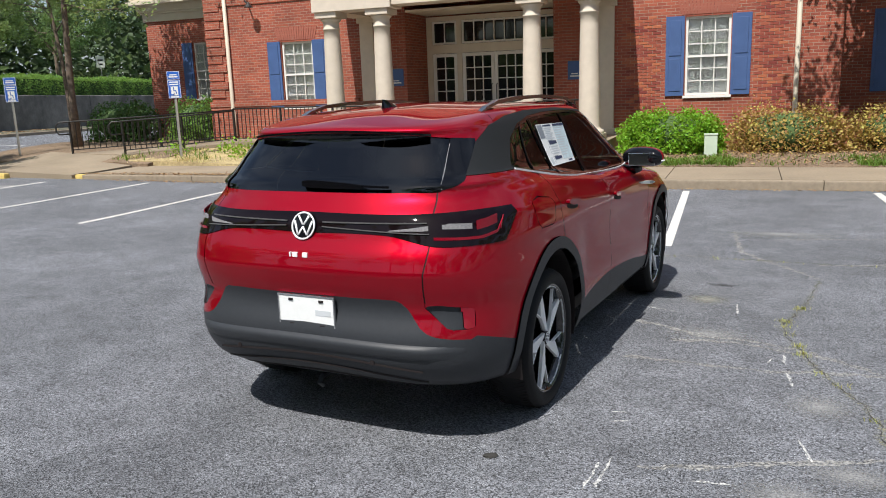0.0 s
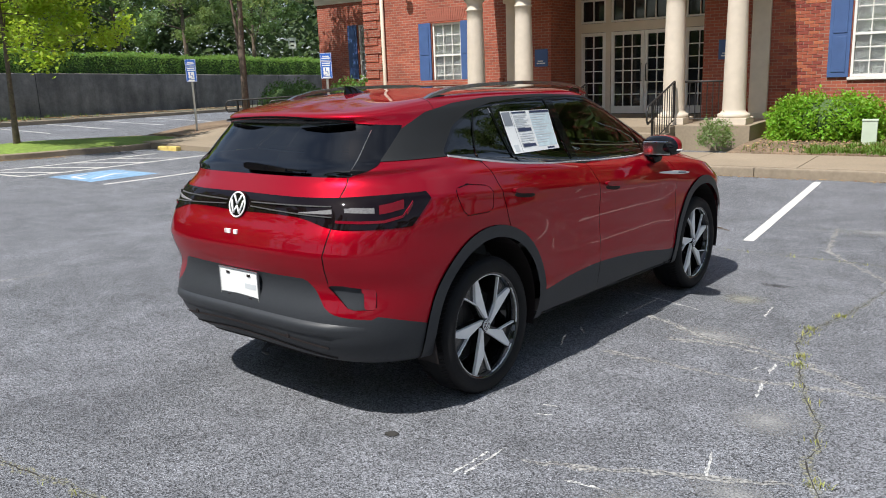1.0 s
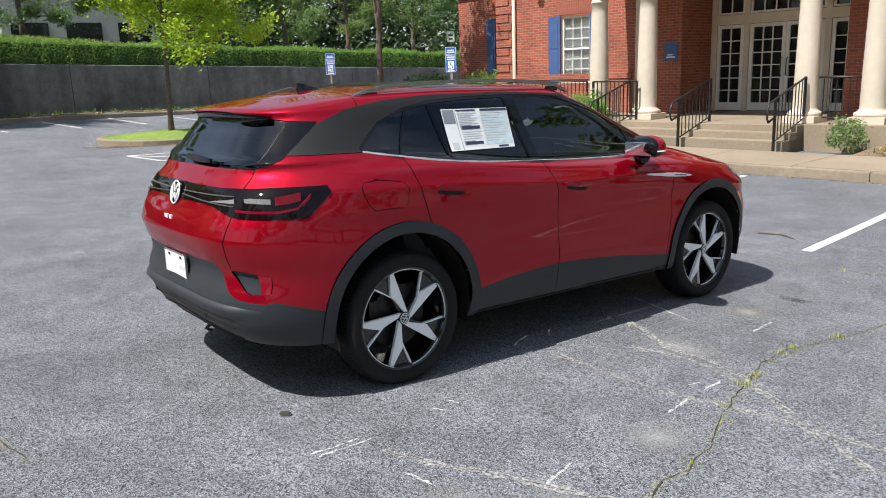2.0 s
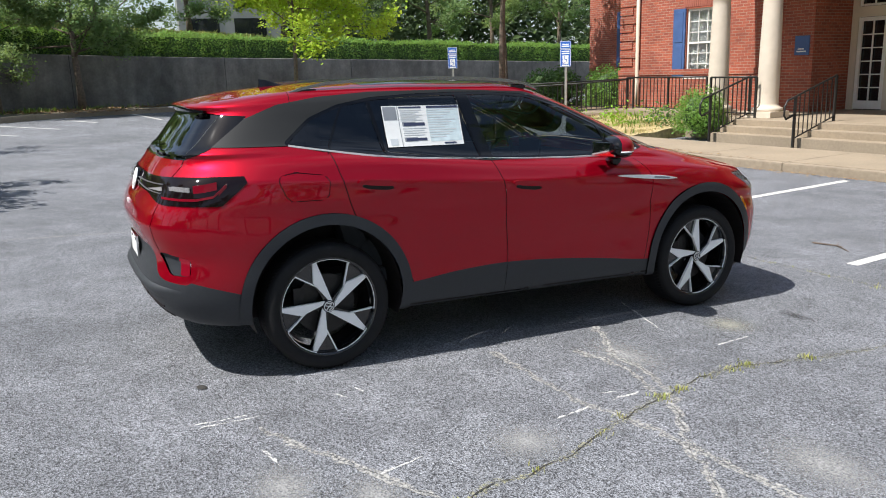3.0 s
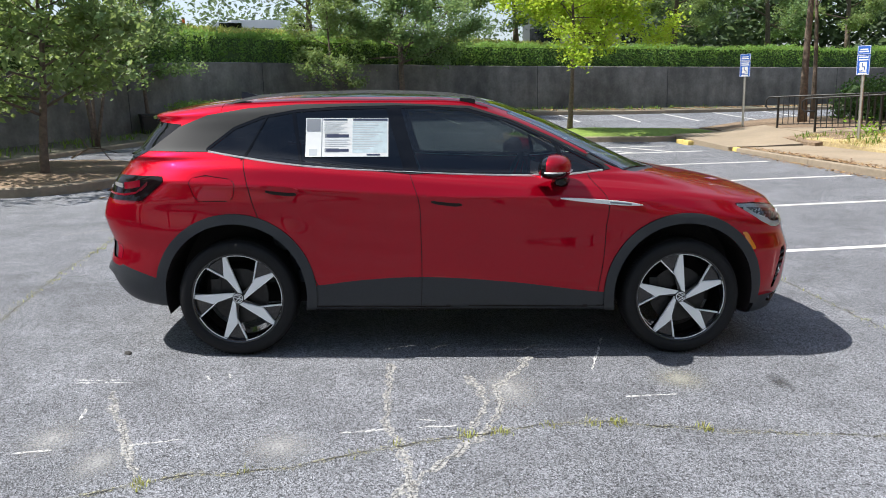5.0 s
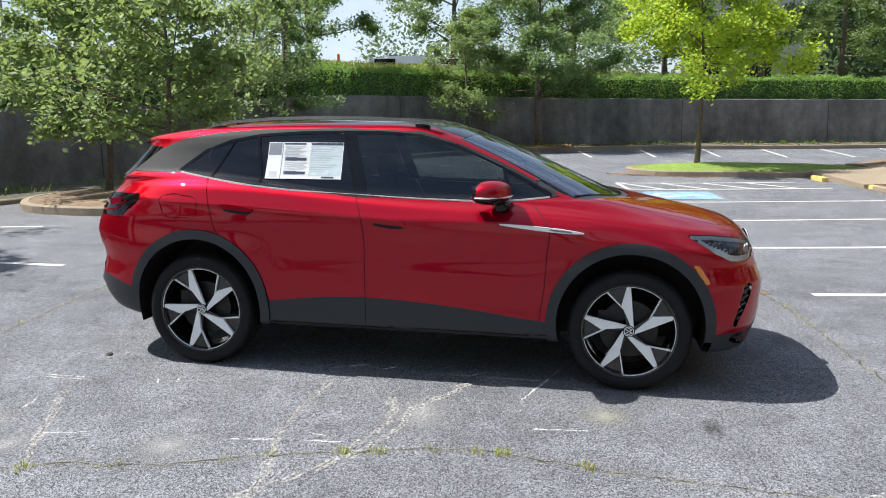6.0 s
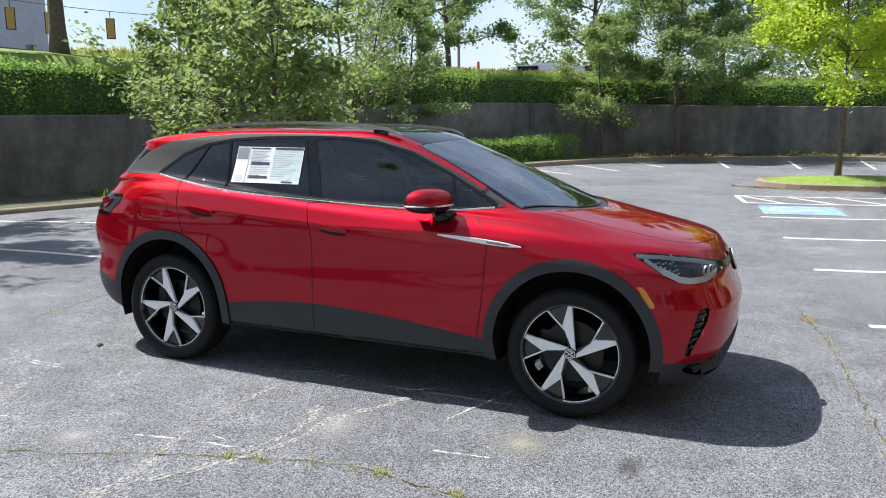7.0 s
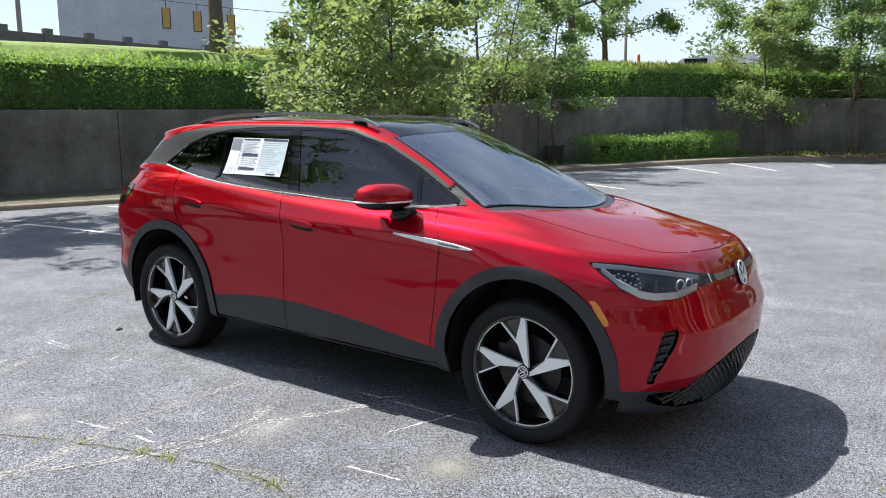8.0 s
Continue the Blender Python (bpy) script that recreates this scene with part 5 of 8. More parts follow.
def fields(p, nrm):
    """All the cutting fields at the points p, as a dictionary."""
    x, y, z = p.T
    f = {}
    side = (x > 0.42)
    r0, r1 = np.hypot(y - AXLES[0], z - HUB_Z - ARCH_UP), np.hypot(y - AXLES[1], z - HUB_Z - ARCH_UP)
    r = np.where(side, np.minimum(r0, r1), FAR)
    f["arch_in"] = r - 0.434
    f["arch_out"] = r - 0.496
    side_z = 0.554 - (y + 2.06) * 0.29
    rear = np.where(x < 0.783, table(REAR_BLACK, x), side_z)
    f["black"] = z - np.where(y < -1.6, np.where(y > -2.06, np.where(x > 0.783, side_z, rear), rear), np.where(y > 1.6, 0.36, table(CLAD, y)))
    f["sill"] = np.where(np.abs(y) < 1.7, z - 0.315, FAR)
    side_top = (x > 0.35) & (z > 1.06)
    win = np.where(side_top, sd_poly(WINDOW, y, z), FAR)
    f["window"] = win
    f["seal"] = win - 0.016
    f["pillar"] = np.where(side_top, sd_poly(ARCHLINE, y, z), FAR)
    for k, (a, w) in {"b_pillar": (((1.1, -0.292), (1.55, -0.425)), 0.045), "rear_bar": (((1.18, -0.975), (1.52, -1.04)), 0.012), "quarter_bar": (((1.2, -1.338), (1.50, -1.185)), 0.008), "sail_bar": (((1.1, 0.66), (1.34, 0.59)), 0.012)}.items():
        (z0, y0), (z1, y1) = a
        f[k] = np.where(win < 0.03, (y - y0 - (z - z0) * (y1 - y0) / (z1 - z0)), FAR)
        f[k + "_w"] = w
    back = y < -1.6
    f["rear_glass"] = np.where(back & (y < -1.80), np.maximum(np.maximum(z - (1.464 - 0.1 * x * x), 1.197 - z), x - (0.565 + 0.2 * (1.445 - z))), FAR)
    f["fin"] = np.where(back & (z > 1.15), np.maximum(np.maximum(z - (1.464 - 0.1 * x * x), 1.197 + np.maximum(0, y + 2.08) * 0.42 - z), y + 1.752 + (1.405 - z) * 1.3), FAR)
    lamp = np.maximum(table(LAMP_LO, x) - z, z - table(LAMP_HI, x))
    end = np.where(z > 1.085, -1.802 - (z - 1.1) * 0.2, -1.802 - (1.085 - z) * 1.2)
    f["lamp"] = np.where(y < -1.6, np.maximum(lamp, y - end), FAR)
    f["reflector"] = np.where(y < -1.8, sd_poly(REFLECTOR, x, z), FAR)
    f["ref_lamp"] = np.where(y < -1.8, sd_poly(REF_LAMP, x, z), FAR)
    f["tailgate"] = np.where((y < -1.7) & (z > 0.68) & (z < 1.21), x - table(((0.7, 0.602), (0.85, 0.614), (0.97, 0.627), (1.19, 0.60)), z), FAR)
    f["tail_low"] = np.where((y < -1.9) & (x < 0.602), z - 0.737, FAR)
    f["fuel"] = np.where(side & (y < -1.2) & (z > 0.9), sd_poly(FUEL, y, z), FAR)
    door = side & (z < 1.25)
    f["rear_cut"] = np.where(door & (y < -0.6) & (y > -1.6) & (r > 0.48), (y - table(REAR_CUT, z)) * 0.8, FAR)
    f["b_cut"] = np.where(door & (np.abs(y) < 0.6), y - table(B_CUT, z), FAR)
    f["f_cut"] = np.where(door & (y > 0.5) & (y < 1.3), y - table(F_CUT, z), FAR)
    q = y - x
    nose = (y > 1.5)
    f["headlamp"] = np.where(nose & (z > 0.7), sd_poly(HEADLAMP, q, z), FAR)
    f["light_bar"] = np.where(nose & (q > 1.80), np.abs(z - 0.853) - 0.015, FAR)
    f["fog"] = np.where(nose, sd_poly(FOG, q, z), FAR)
    up = table(((0, 0.50), (0.25, 0.485), (0.49, 0.434), (0.646, 0.362), (0.76, 0.352)), x)
    lo = table(((0, 0.232), (0.4, 0.24), (0.71, 0.285), (0.76, 0.31)), x)
    f["grille"] = np.where(nose & (y > 1.9), np.maximum(np.maximum(z - up, lo - z), x - 0.765), FAR)
    f["marker"] = np.where(nose, sd_poly(MARKER, y, z), FAR)
    f["hood"] = np.where((y > 0.95) & (z > 0.85), sd_poly(HOOD, x, y), FAR)
    f["shield"] = np.where((y > 0.1) & (z > 1.08), np.maximum(np.maximum(x - table(SHIELD, z), (0.315 + 0.075 * (1 - (x / 0.55) ** 2)) - y), 0.0 + y - (1.325 - 0.24 * (x / 0.62) ** 2)), FAR)
    f["cowl"] = np.where((y > 0.8) & (z > 1.05), np.maximum(x - 0.70, y - (1.385 - 0.22 * (x / 0.62) ** 2)), FAR)
    f["roof_glass"] = np.where(z > 1.44, np.maximum(np.maximum(x - 0.505, (-1.02) - y), y - (0.303 + 0.075 * (1 - (x / 0.55) ** 2))), FAR)
    f["roof_cut"] = np.where((z > 1.44), y + 1.45 + 0.1 * x * x, FAR)
    return f


BANDS = {"rear_cut": 0.0024, "b_cut": 0.0024, "f_cut": 0.0024, "tailgate": 0.003, "fuel": 0.0024, "hood": 0.0026, "tail_low": 0.004, "roof_cut": 0.002}


def classify(f):
    """The panel to which each point belongs."""
    k = len(f["black"])
    out = np.full(k, "body", object)
    near = lambda n, w: np.abs(f[n]) < w
    yv = f["_y"]
    out[:] = "quarter_panel"
    out[(f["rear_cut"] > 0) & (yv > -1.4)] = "rear_door"
    out[(yv > -0.5) & (f["b_cut"] > 0) & (f["b_cut"] < FAR)] = "front_door"
    out[(yv >= 0.6)] = "front_door"
    out[(yv > 0.5) & (f["f_cut"] > 0)] = "front_wing"
    out[(yv > 1.9) | ((yv > 1.4) & (f["_z"] < 0.95) & (yv - f["_x"] > 0.93))] = "front_bumper"
    out[(yv < -1.95) | ((yv < -1.7) & (f["_z"] < 0.96) & (f["_x"] < 0.83))] = "rear_bumper"
    out[(f["_z"] > 1.44) | ((f["_z"] > 1.17) & (yv > 0.2))] = "roof"
    out[(f["tailgate"] < 0)] = "tailgate"
    out[(f["hood"] < 0)] = "hood"
    for n in ("rear_cut", "b_cut", "f_cut", "hood"):
        out[near(n, BANDS[n])] = "panel_gap"
    out[near("fuel", BANDS["fuel"])] = "panel_gap"
    out[f["fuel"] < -BANDS["fuel"]] = "fuel_flap"
    out[near("tailgate", BANDS["tailgate"]) & (f["_z"] > 0.72)] = "panel_gap"
    out[(f["tail_low"] < 0) & (yv < -2.0)] = "rear_bumper"
    low = (f["black"] < 0)
    out[low & (yv < -1.6)] = "rear_bumper_lower"
    out[low & (yv > 1.6)] = "front_lip"
    mid = low & (np.abs(yv) <= 1.6)
    out[mid] = "sill"
    out[mid & (f["sill"] > 0) & (f["b_cut"] < 0)] = "rear_door_cladding"
    out[mid & (f["sill"] > 0) & (f["b_cut"] > 0)] = "front_door_cladding"
    out[mid & (near("b_cut", 0.0024) | near("sill", 0.004))] = "panel_gap"
    out[f["reflector"] < 0] = "reflector_recess"
    out[f["ref_lamp"] < 0] = "reflector"
    out[near("roof_cut", BANDS["roof_cut"])] = "panel_gap"
    out[f["pillar"] < 0] = "pillar_trim"
    out[f["fin"] < 0] = "side_fin"
    out[f["rear_glass"] < 0] = "rear_window"
    out[f["seal"] < 0] = "window_seal"
    w = f["window"] < 0
    out[w & (f["b_pillar"] >= 0)] = "front_window"
    out[w & (f["sail_bar"] > 0)] = "sail_window"
    out[w & (f["b_pillar"] < 0)] = "rear_side_window"
    out[w & (f["rear_bar"] < 0)] = "quarter_window"
    for n in ("b_pillar", "rear_bar", "quarter_bar", "sail_bar"):
        out[w & (np.abs(f[n]) < f[n + "_w"])] = "window_bar"
    out[f["lamp"] < 0] = "tail_lamp"
    out[f["cowl"] < 0] = "cowl"
    out[f["shield"] < 0.012] = "windscreen_surround"
    out[f["shield"] < 0] = "windscreen"
    out[f["roof_glass"] < 0] = "roof_glass"
    out[f["headlamp"] < 0] = "headlamp"
    out[f["light_bar"] < 0] = "light_bar"
    out[f["fog"] < 0] = "fog_grille"
    out[f["grille"] < 0] = "lower_grille"
    out[f["marker"] < 0] = "side_marker"
    out[f["arch_out"] < 0] = "arch_trim"
    out[(f["arch_out"] < 0) & (f["_z"] < 0.315) & (np.abs(yv) > 1.7)] = "none"
    out[f["arch_in"] < 0] = "none"
    return out


def cut_form():
    g = body_grid()
    du, dv = np.gradient(g, axis=1), np.gradient(g, axis=0)
    nr = np.cross(du, dv)
    nr /= np.linalg.norm(nr, axis=2, keepdims=True) + 1e-9
    mid = nr[60:110, COUNT // 2]
    if mid[:, 0].mean() < 0:
        nr = -nr
    nr[:, 0, 0] = nr[:, -1, 0] = 0.0
    R, K = g.shape[:2]
    P, N = g.reshape(-1, 3), nr.reshape(-1, 3)
    polys = [(i * K + j, (i + 1) * K + j, (i + 1) * K + j + 1, i * K + j + 1) for i in range(R - 1) for j in range(K - 1)]
    levels = []
    for name in ("arch_in", "arch_out", "black", "sill", "window", "seal", "pillar", "rear_glass", "fin", "lamp", "reflector", "ref_lamp", "headlamp", "light_bar", "fog", "grille", "marker", "shield", "cowl", "roof_glass"):
        levels.append((name, 0.0))
    for name, w in BANDS.items():
        levels += [(name, w), (name, -w)]
    for n in ("b_pillar", "rear_bar", "quarter_bar", "sail_bar"):
        w = {"b_pillar": 0.045, "rear_bar": 0.012, "quarter_bar": 0.008, "sail_bar": 0.012}[n]
        levels += [(n, w), (n, -w)]
    levels.append(("shield", 0.012))
    for name, at in levels:
        val = fields(P, N)[name] - at
        sign = (val > 0).tolist()
        newP, newN, cache, out = [], [], {}, []
        base = len(P)
        for poly in polys:
            count = sum([sign[i] for i in poly])
            if count == 0 or count == len(poly):
                out.append(poly)
                continue
            a, b = [], []
            k = len(poly)
            for t in range(k):
                i, j = poly[t], poly[(t + 1) % k]
                (a if sign[i] else b).append(i)
                if sign[i] != sign[j]:
                    key = (i, j) if i < j else (j, i)
                    if key not in cache:
                        u = val[key[0]] / (val[key[0]] - val[key[1]])
                        if abs(val[key[0]]) > 5 or abs(val[key[1]]) > 5:
                            u = 0.5
                        u = min(max(u, 0.002), 0.998)
                        cache[key] = base + len(newP)
                        newP.append(P[key[0]] * (1 - u) + P[key[1]] * u)
                        newN.append(N[key[0]] * (1 - u) + N[key[1]] * u)
                    a.append(cache[key])
                    b.append(cache[key])
            out += [tuple(q) for q in (a, b) if len(q) > 2]
        polys = out
        if newP:
            P, N = np.vstack((P, np.array(newP))), np.vstack((N, np.array(newN)))
    mids = np.array([P[list(q)].mean(0) for q in polys])
    f = fields(mids, mids)
    f["_x"], f["_y"], f["_z"] = mids.T
    names = classify(f)
    return P, N, polys, names


FORM = cut_form()


def panel(name, wanted, material, parent, halves, offset=0.0, label="", only=None):
    """One panel of the form as a mesh. halves: 1 the right, -1 the left, 0 both in one."""
    P, N, polys, names = FORM
    verts, norms, faces = [], [], []
    for sx in ((1, -1) if halves == 0 else (halves,)):
        used = {}
        for q, nm in zip(polys, names):
            if nm not in wanted or (only and P[q[0]][1] * only < 0):
                continue
            idx = []
            for i in q:
                if i not in used:
                    used[i] = len(verts)
                    c = P[i] + N[i] * offset
                    verts.append((sx * c[0], c[1], c[2]))
                    norms.append((sx * N[i][0], N[i][1], N[i][2]))
                idx.append(used[i])
            a, b, c = (np.array(verts[i]) for i in idx[:3])
            if np.dot(np.cross(b - a, c - a), norms[idx[0]]) < 0:
                idx = idx[::-1]
            faces.append(tuple(idx))
    me = mesh_of(name, verts, faces, material, True)
    me.normals_split_custom_set_from_vertices(norms)
    return part(name, me, material, parent, label)


panel("roof", {"roof"}, M_RED, car, 0)
panel("hood", {"hood"}, M_RED, car, 0)
tailgate = panel("tailgate", {"tailgate"}, M_RED, car, 0)
fb = panel("front_bumper", {"front_bumper"}, M_RED, car, 0)
rb = panel("rear_bumper", {"rear_bumper"}, M_RED, car, 1)
panel("rear_bumper", {"rear_bumper"}, M_RED, car, -1)
panel("bumper_cladding", {"rear_bumper_lower"}, M_PLASTIC, rb, 0, label="matt black lower bumper")
panel("front_lip", {"front_lip"}, M_PLASTIC, fb, 0, label="matt black lower lip")
panel("lower_grille", {"lower_grille"}, M_GLOSS_BLACK, fb, 0, -0.03, label="black honeycomb grille")
panel("light_bar", {"light_bar"}, M_SILVER, fb, 0, 0.002, label="thin bright bar between the headlamps")
panel("rear_window", {"rear_window"}, M_GLASS_REAR, tailgate, 0, -0.006, label="dark rear window")
panel("windscreen", {"windscreen"}, M_GLASS_SHIELD, car, 0, 0.0, label="clear windscreen")
panel("windscreen_surround", {"windscreen_surround"}, M_GLOSS_BLACK, car, 0)
panel("cowl", {"cowl"}, M_PLASTIC, car, 0, -0.006)
panel("roof_glass", {"roof_glass"}, M_GLOSS_BLACK, car, 0, 0.001, label="black glass roof panel")
tagged(panel("panel_gap", {"panel_gap"}, M_GAP, car, 0, -0.004), kind="stuff")
for sx in (1, -1):
    panel("front_wing", {"front_wing"}, M_RED, car, sx)
    fd = panel("front_door", {"front_door"}, M_RED, car, sx)
    rd = panel("rear_door", {"rear_door"}, M_RED, car, sx)
    qp = panel("quarter_panel", {"quarter_panel"}, M_RED, car, sx)
    panel("fuel_flap", {"fuel_flap"}, M_RED, qp, sx)
    panel("door_cladding", {"front_door_cladding"}, M_PLASTIC, fd, sx, label="matt black door cladding")
    panel("door_cladding", {"rear_door_cladding"}, M_PLASTIC, rd, sx, label="matt black door cladding")
    panel("sill", {"sill"}, M_PLASTIC, car, sx, 0.002)
    for end in (1, -1):
        panel("arch_trim", {"arch_trim"}, M_PLASTIC, car, sx, 0.010, label="matt black wheel arch trim", only=end)
    panel("pillar_trim", {"pillar_trim"}, M_GREY_TRIM, car, sx, 0.003, label="satin grey roof arch and rear pillar")
    panel("side_fin", {"side_fin"}, M_GLOSS_BLACK, tailgate, sx, 0.002)
    panel("window_seal", {"window_seal", "window_bar"}, M_GLOSS_BLACK, car, sx, 0.001)
    panel("front_window", {"front_window"}, M_GLASS_FRONT, fd, sx, -0.003, label="tinted front door window")
    panel("sail_window", {"sail_window"}, M_GLASS_FRONT, fd, sx, -0.003)
    panel("rear_window_pane", {"rear_side_window"}, M_GLASS_REAR, rd, sx, -0.003, label="dark rear door window")
    panel("quarter_window", {"quarter_window"}, M_GLASS_REAR, qp, sx, -0.003)
    panel("tail_lamp", {"tail_lamp"}, M_LAMP_DARK, car, sx, 0.004, label="smoked tail lamp joined by a dark band")
    lamp_body = panel("headlamp", {"headlamp"}, M_LAMP_GREY, car, sx, -0.030, label="slim headlamp with a dark housing")
    panel("lens", {"headlamp"}, M_LENS, lamp_body, sx, 0.002, label="clear headlamp lens")
    panel("fog_grille", {"fog_grille"}, M_GLOSS_BLACK, fb, sx, -0.012)
    panel("side_marker", {"side_marker"}, M_AMBER, fb, sx, 0.003, label="amber side marker")
    panel("reflector_recess", {"reflector_recess"}, M_PLASTIC, rb, sx, -0.012)
    panel("reflector", {"reflector"}, M_LAMP_RED, rb, sx, 0.001, label="red rear reflector")


# ---- wheels ----
def ring_arc(bm, r0, r1, a0, a1, x0, x1, n=16):
    """A flat curved bar between two radii, from angle a0 to a1 (radians), thick from x0 to x1."""
    prev = None
    for i in range(n + 1):
        a = a0 + (a1 - a0) * i / n
        row = [bm.verts.new((x, r * math.cos(a), r * math.sin(a))) for x, r in ((x0, r0), (x0, r1), (x1, r1), (x1, r0))]
        if prev:
            for j in range(4):
                bm.faces.new((prev[j], prev[(j + 1) % 4], row[(j + 1) % 4], row[j]))
        else:
            bm.faces.new(row)
        prev = row
    bm.faces.new(prev[::-1])


def prism(bm, outline, x0, x1, ridge=0.0):
    """Extrude an outline of (y, z) points along x, with the middle raised by ridge."""
    a = [bm.verts.new((x0, y, z)) for y, z in outline]
    b = [bm.verts.new((x1, y, z)) for y, z in outline]
    k = len(outline)
    for i in range(k):
        bm.faces.new((a[i], a[(i + 1) % k], b[(i + 1) % k], b[i]))
    bm.faces.new(a[::-1])
    bm.faces.new(b)


def polar(r, a):
    return (r * math.cos(a), r * math.sin(a))


def make_wheel():
    """A wheel that faces +x with its middle at the origin."""
    w = bpy.data.objects.new("wheel", None)
    scene.collection.objects.link(w)
    turn = Matrix.Rotation(math.pi / 2, 4, "Y")
    bm = bmesh.new()
    prof = [(0.283, -0.105), (0.297, -0.116), (0.33, -0.124), (0.352, -0.112), (0.364, -0.085)]
    for x in (-0.055, -0.05, -0.012, -0.008, 0.008, 0.012, 0.05, 0.055):
        prof.append((WHEEL_R, x))
    prof += [(0.364, 0.085), (0.352, 0.112), (0.347, 0.116), (0.335, 0.122), (0.315, 0.1235), (0.300, 0.120), (0.288, 0.113), (0.283, 0.105)]
    lathe(bm, prof, 72, turn, True)
    tyre = part("tyre", bm, M_RUBBER, w, "black road tyre", smooth=True)
    tread = bmesh.new()
    for i in range(96):
        a = 2 * math.pi * i / 96
        for s in (-1, 1):
            m = Matrix.Rotation(a, 4, "X") @ Matrix.Translation((s * 0.062, 0, WHEEL_R - 0.0005)) @ Matrix.Rotation(s * 0.4, 4, "Z")
            made = bmesh.ops.create_cube(tread, size=1.0, matrix=m @ Matrix.Diagonal((0.062, 0.0045, 0.003, 1)))
    tagged(part("tread", tread, M_GAP, tyre), kind="stuff")
    bm = bmesh.new()
    lathe(bm, [(0.255, -0.10), (0.262, 0.03), (0.273, 0.088), (0.283, 0.103), (0.2875, 0.106), (0.2875, 0.108), (0.280, 0.108), (0.271, 0.098), (0.259, 0.06), (0.245, -0.095)], 72, turn, True)
    rim = part("rim", bm, M_RIM_BLACK, w, "black and silver five-spoke alloy rim", smooth=True)
    step, R = 2 * math.pi / 5, 0.278
    for k in range(5):
        a = k * step
        deg = lambda d: a + radians(d)
        # solid black spoke that carries the silver blade on its edge
        web = [polar(0.028, deg(-75)), polar(0.115, deg(-10)), polar(0.19, deg(-4)), polar(R - 0.004, deg(-4)), polar(R - 0.004, deg(6)), polar(R - 0.004, deg(14)), polar(R - 0.004, deg(21)), polar(R - 0.004, deg(29)), polar(0.140, deg(16)), polar(0.10, deg(15)), polar(0.035, deg(20))]
        bm = bmesh.new()
        prism(bm, web, 0.030, 0.070)
        part("spoke", bm, M_RIM_BLACK, rim, "gloss black spoke")
        bm = bmesh.new()
        prism(bm, [polar(0.036, deg(-54)), polar(R - 0.003, deg(-2)), polar(R - 0.003, deg(2.2)), polar(0.165, deg(15)), polar(0.034, deg(-16))], 0.0702, 0.088)
        part("blade", bm, M_RIM_SILVER, rim, "machined silver spoke blade")
        bm = bmesh.new()
        ring_arc(bm, R - 0.0085, R, deg(-44), deg(2), 0.074, 0.1005)
        prism(bm, [polar(R - 0.002, deg(-44)), polar(R - 0.002, deg(-42)), polar(0.140, deg(-57)), polar(0.138, deg(-60.3))], 0.0704, 0.086)
        part("edge_line", bm, M_RIM_SILVER, rim, "thin machined silver edge")
        bm = bmesh.new()
        ring_arc(bm, R - 0.005, R, deg(-67), deg(-47), 0.074, 0.1005)
        part("edge_line", bm, M_RIM_SILVER, rim, "thin machined silver edge")
    bm = bmesh.new()
    lathe(bm, [(0.001, 0.03), (0.036, 0.03), (0.036, 0.09), (0.032, 0.094), (0.001, 0.094)], 28, turn)
    cap = part("hub_cap", bm, M_RIM_BLACK, rim, smooth=False)
    bm = bmesh.new()
    ring_arc(bm, 0.026, 0.030, 0, 2 * math.pi, 0.0935, 0.0955, 28)
    for y0, z0, y1, z1 in ((-0.013, 0.02, -0.001, 0.001), (0.013, 0.02, 0.001, 0.001), (-0.021, 0.008, -0.010, -0.019), (0.021, 0.008, 0.010, -0.019), (-0.010, -0.019, 0.0, -0.001), (0.010, -0.019, 0.0, -0.001)):
        d = Vector((y1 - y0, z1 - z0)).normalized() * 0.0022
        prism(bm, [(y0 - d.y, z0 + d.x), (y0 + d.y, z0 - d.x), (y1 + d.y, z1 - d.x), (y1 - d.y, z1 + d.x)], 0.0937, 0.0953)
    part("emblem", bm, M_RIM_SILVER, rim)
    bm = bmesh.new()
    lathe(bm, [(0.06, 0.0), (0.175, 0.0), (0.175, 0.022), (0.06, 0.022)], 40, turn, True)
    part("brake_disc", bm, M_BRAKE, w)
    part("caliper", boxes((-0.03, 0.028, -0.185, -0.115, -0.04, 0.11), bevel=0.012), M_BRAKE, w)
    return w


wheel = make_wheel()
for i, (sx, y, turn) in enumerate(((1, AXLES[0], 106), (1, AXLES[1], 92), (-1, AXLES[0], 40), (-1, AXLES[1], 75))):
    m = Matrix.Translation((sx * 0.783, y, HUB_Z)) @ Matrix.Rotation(0 if sx > 0 else math.pi, 4, "Z") @ Matrix.Rotation(radians(turn), 4, "X")
    w = wheel if i == 0 else copy_thing(wheel, m)
    w.matrix_basis = m
    w.parent = car
    for c in w.children:
        if c.name.startswith("caliper"):
            c.matrix_basis = Matrix.Rotation(radians(-turn), 4, "X")
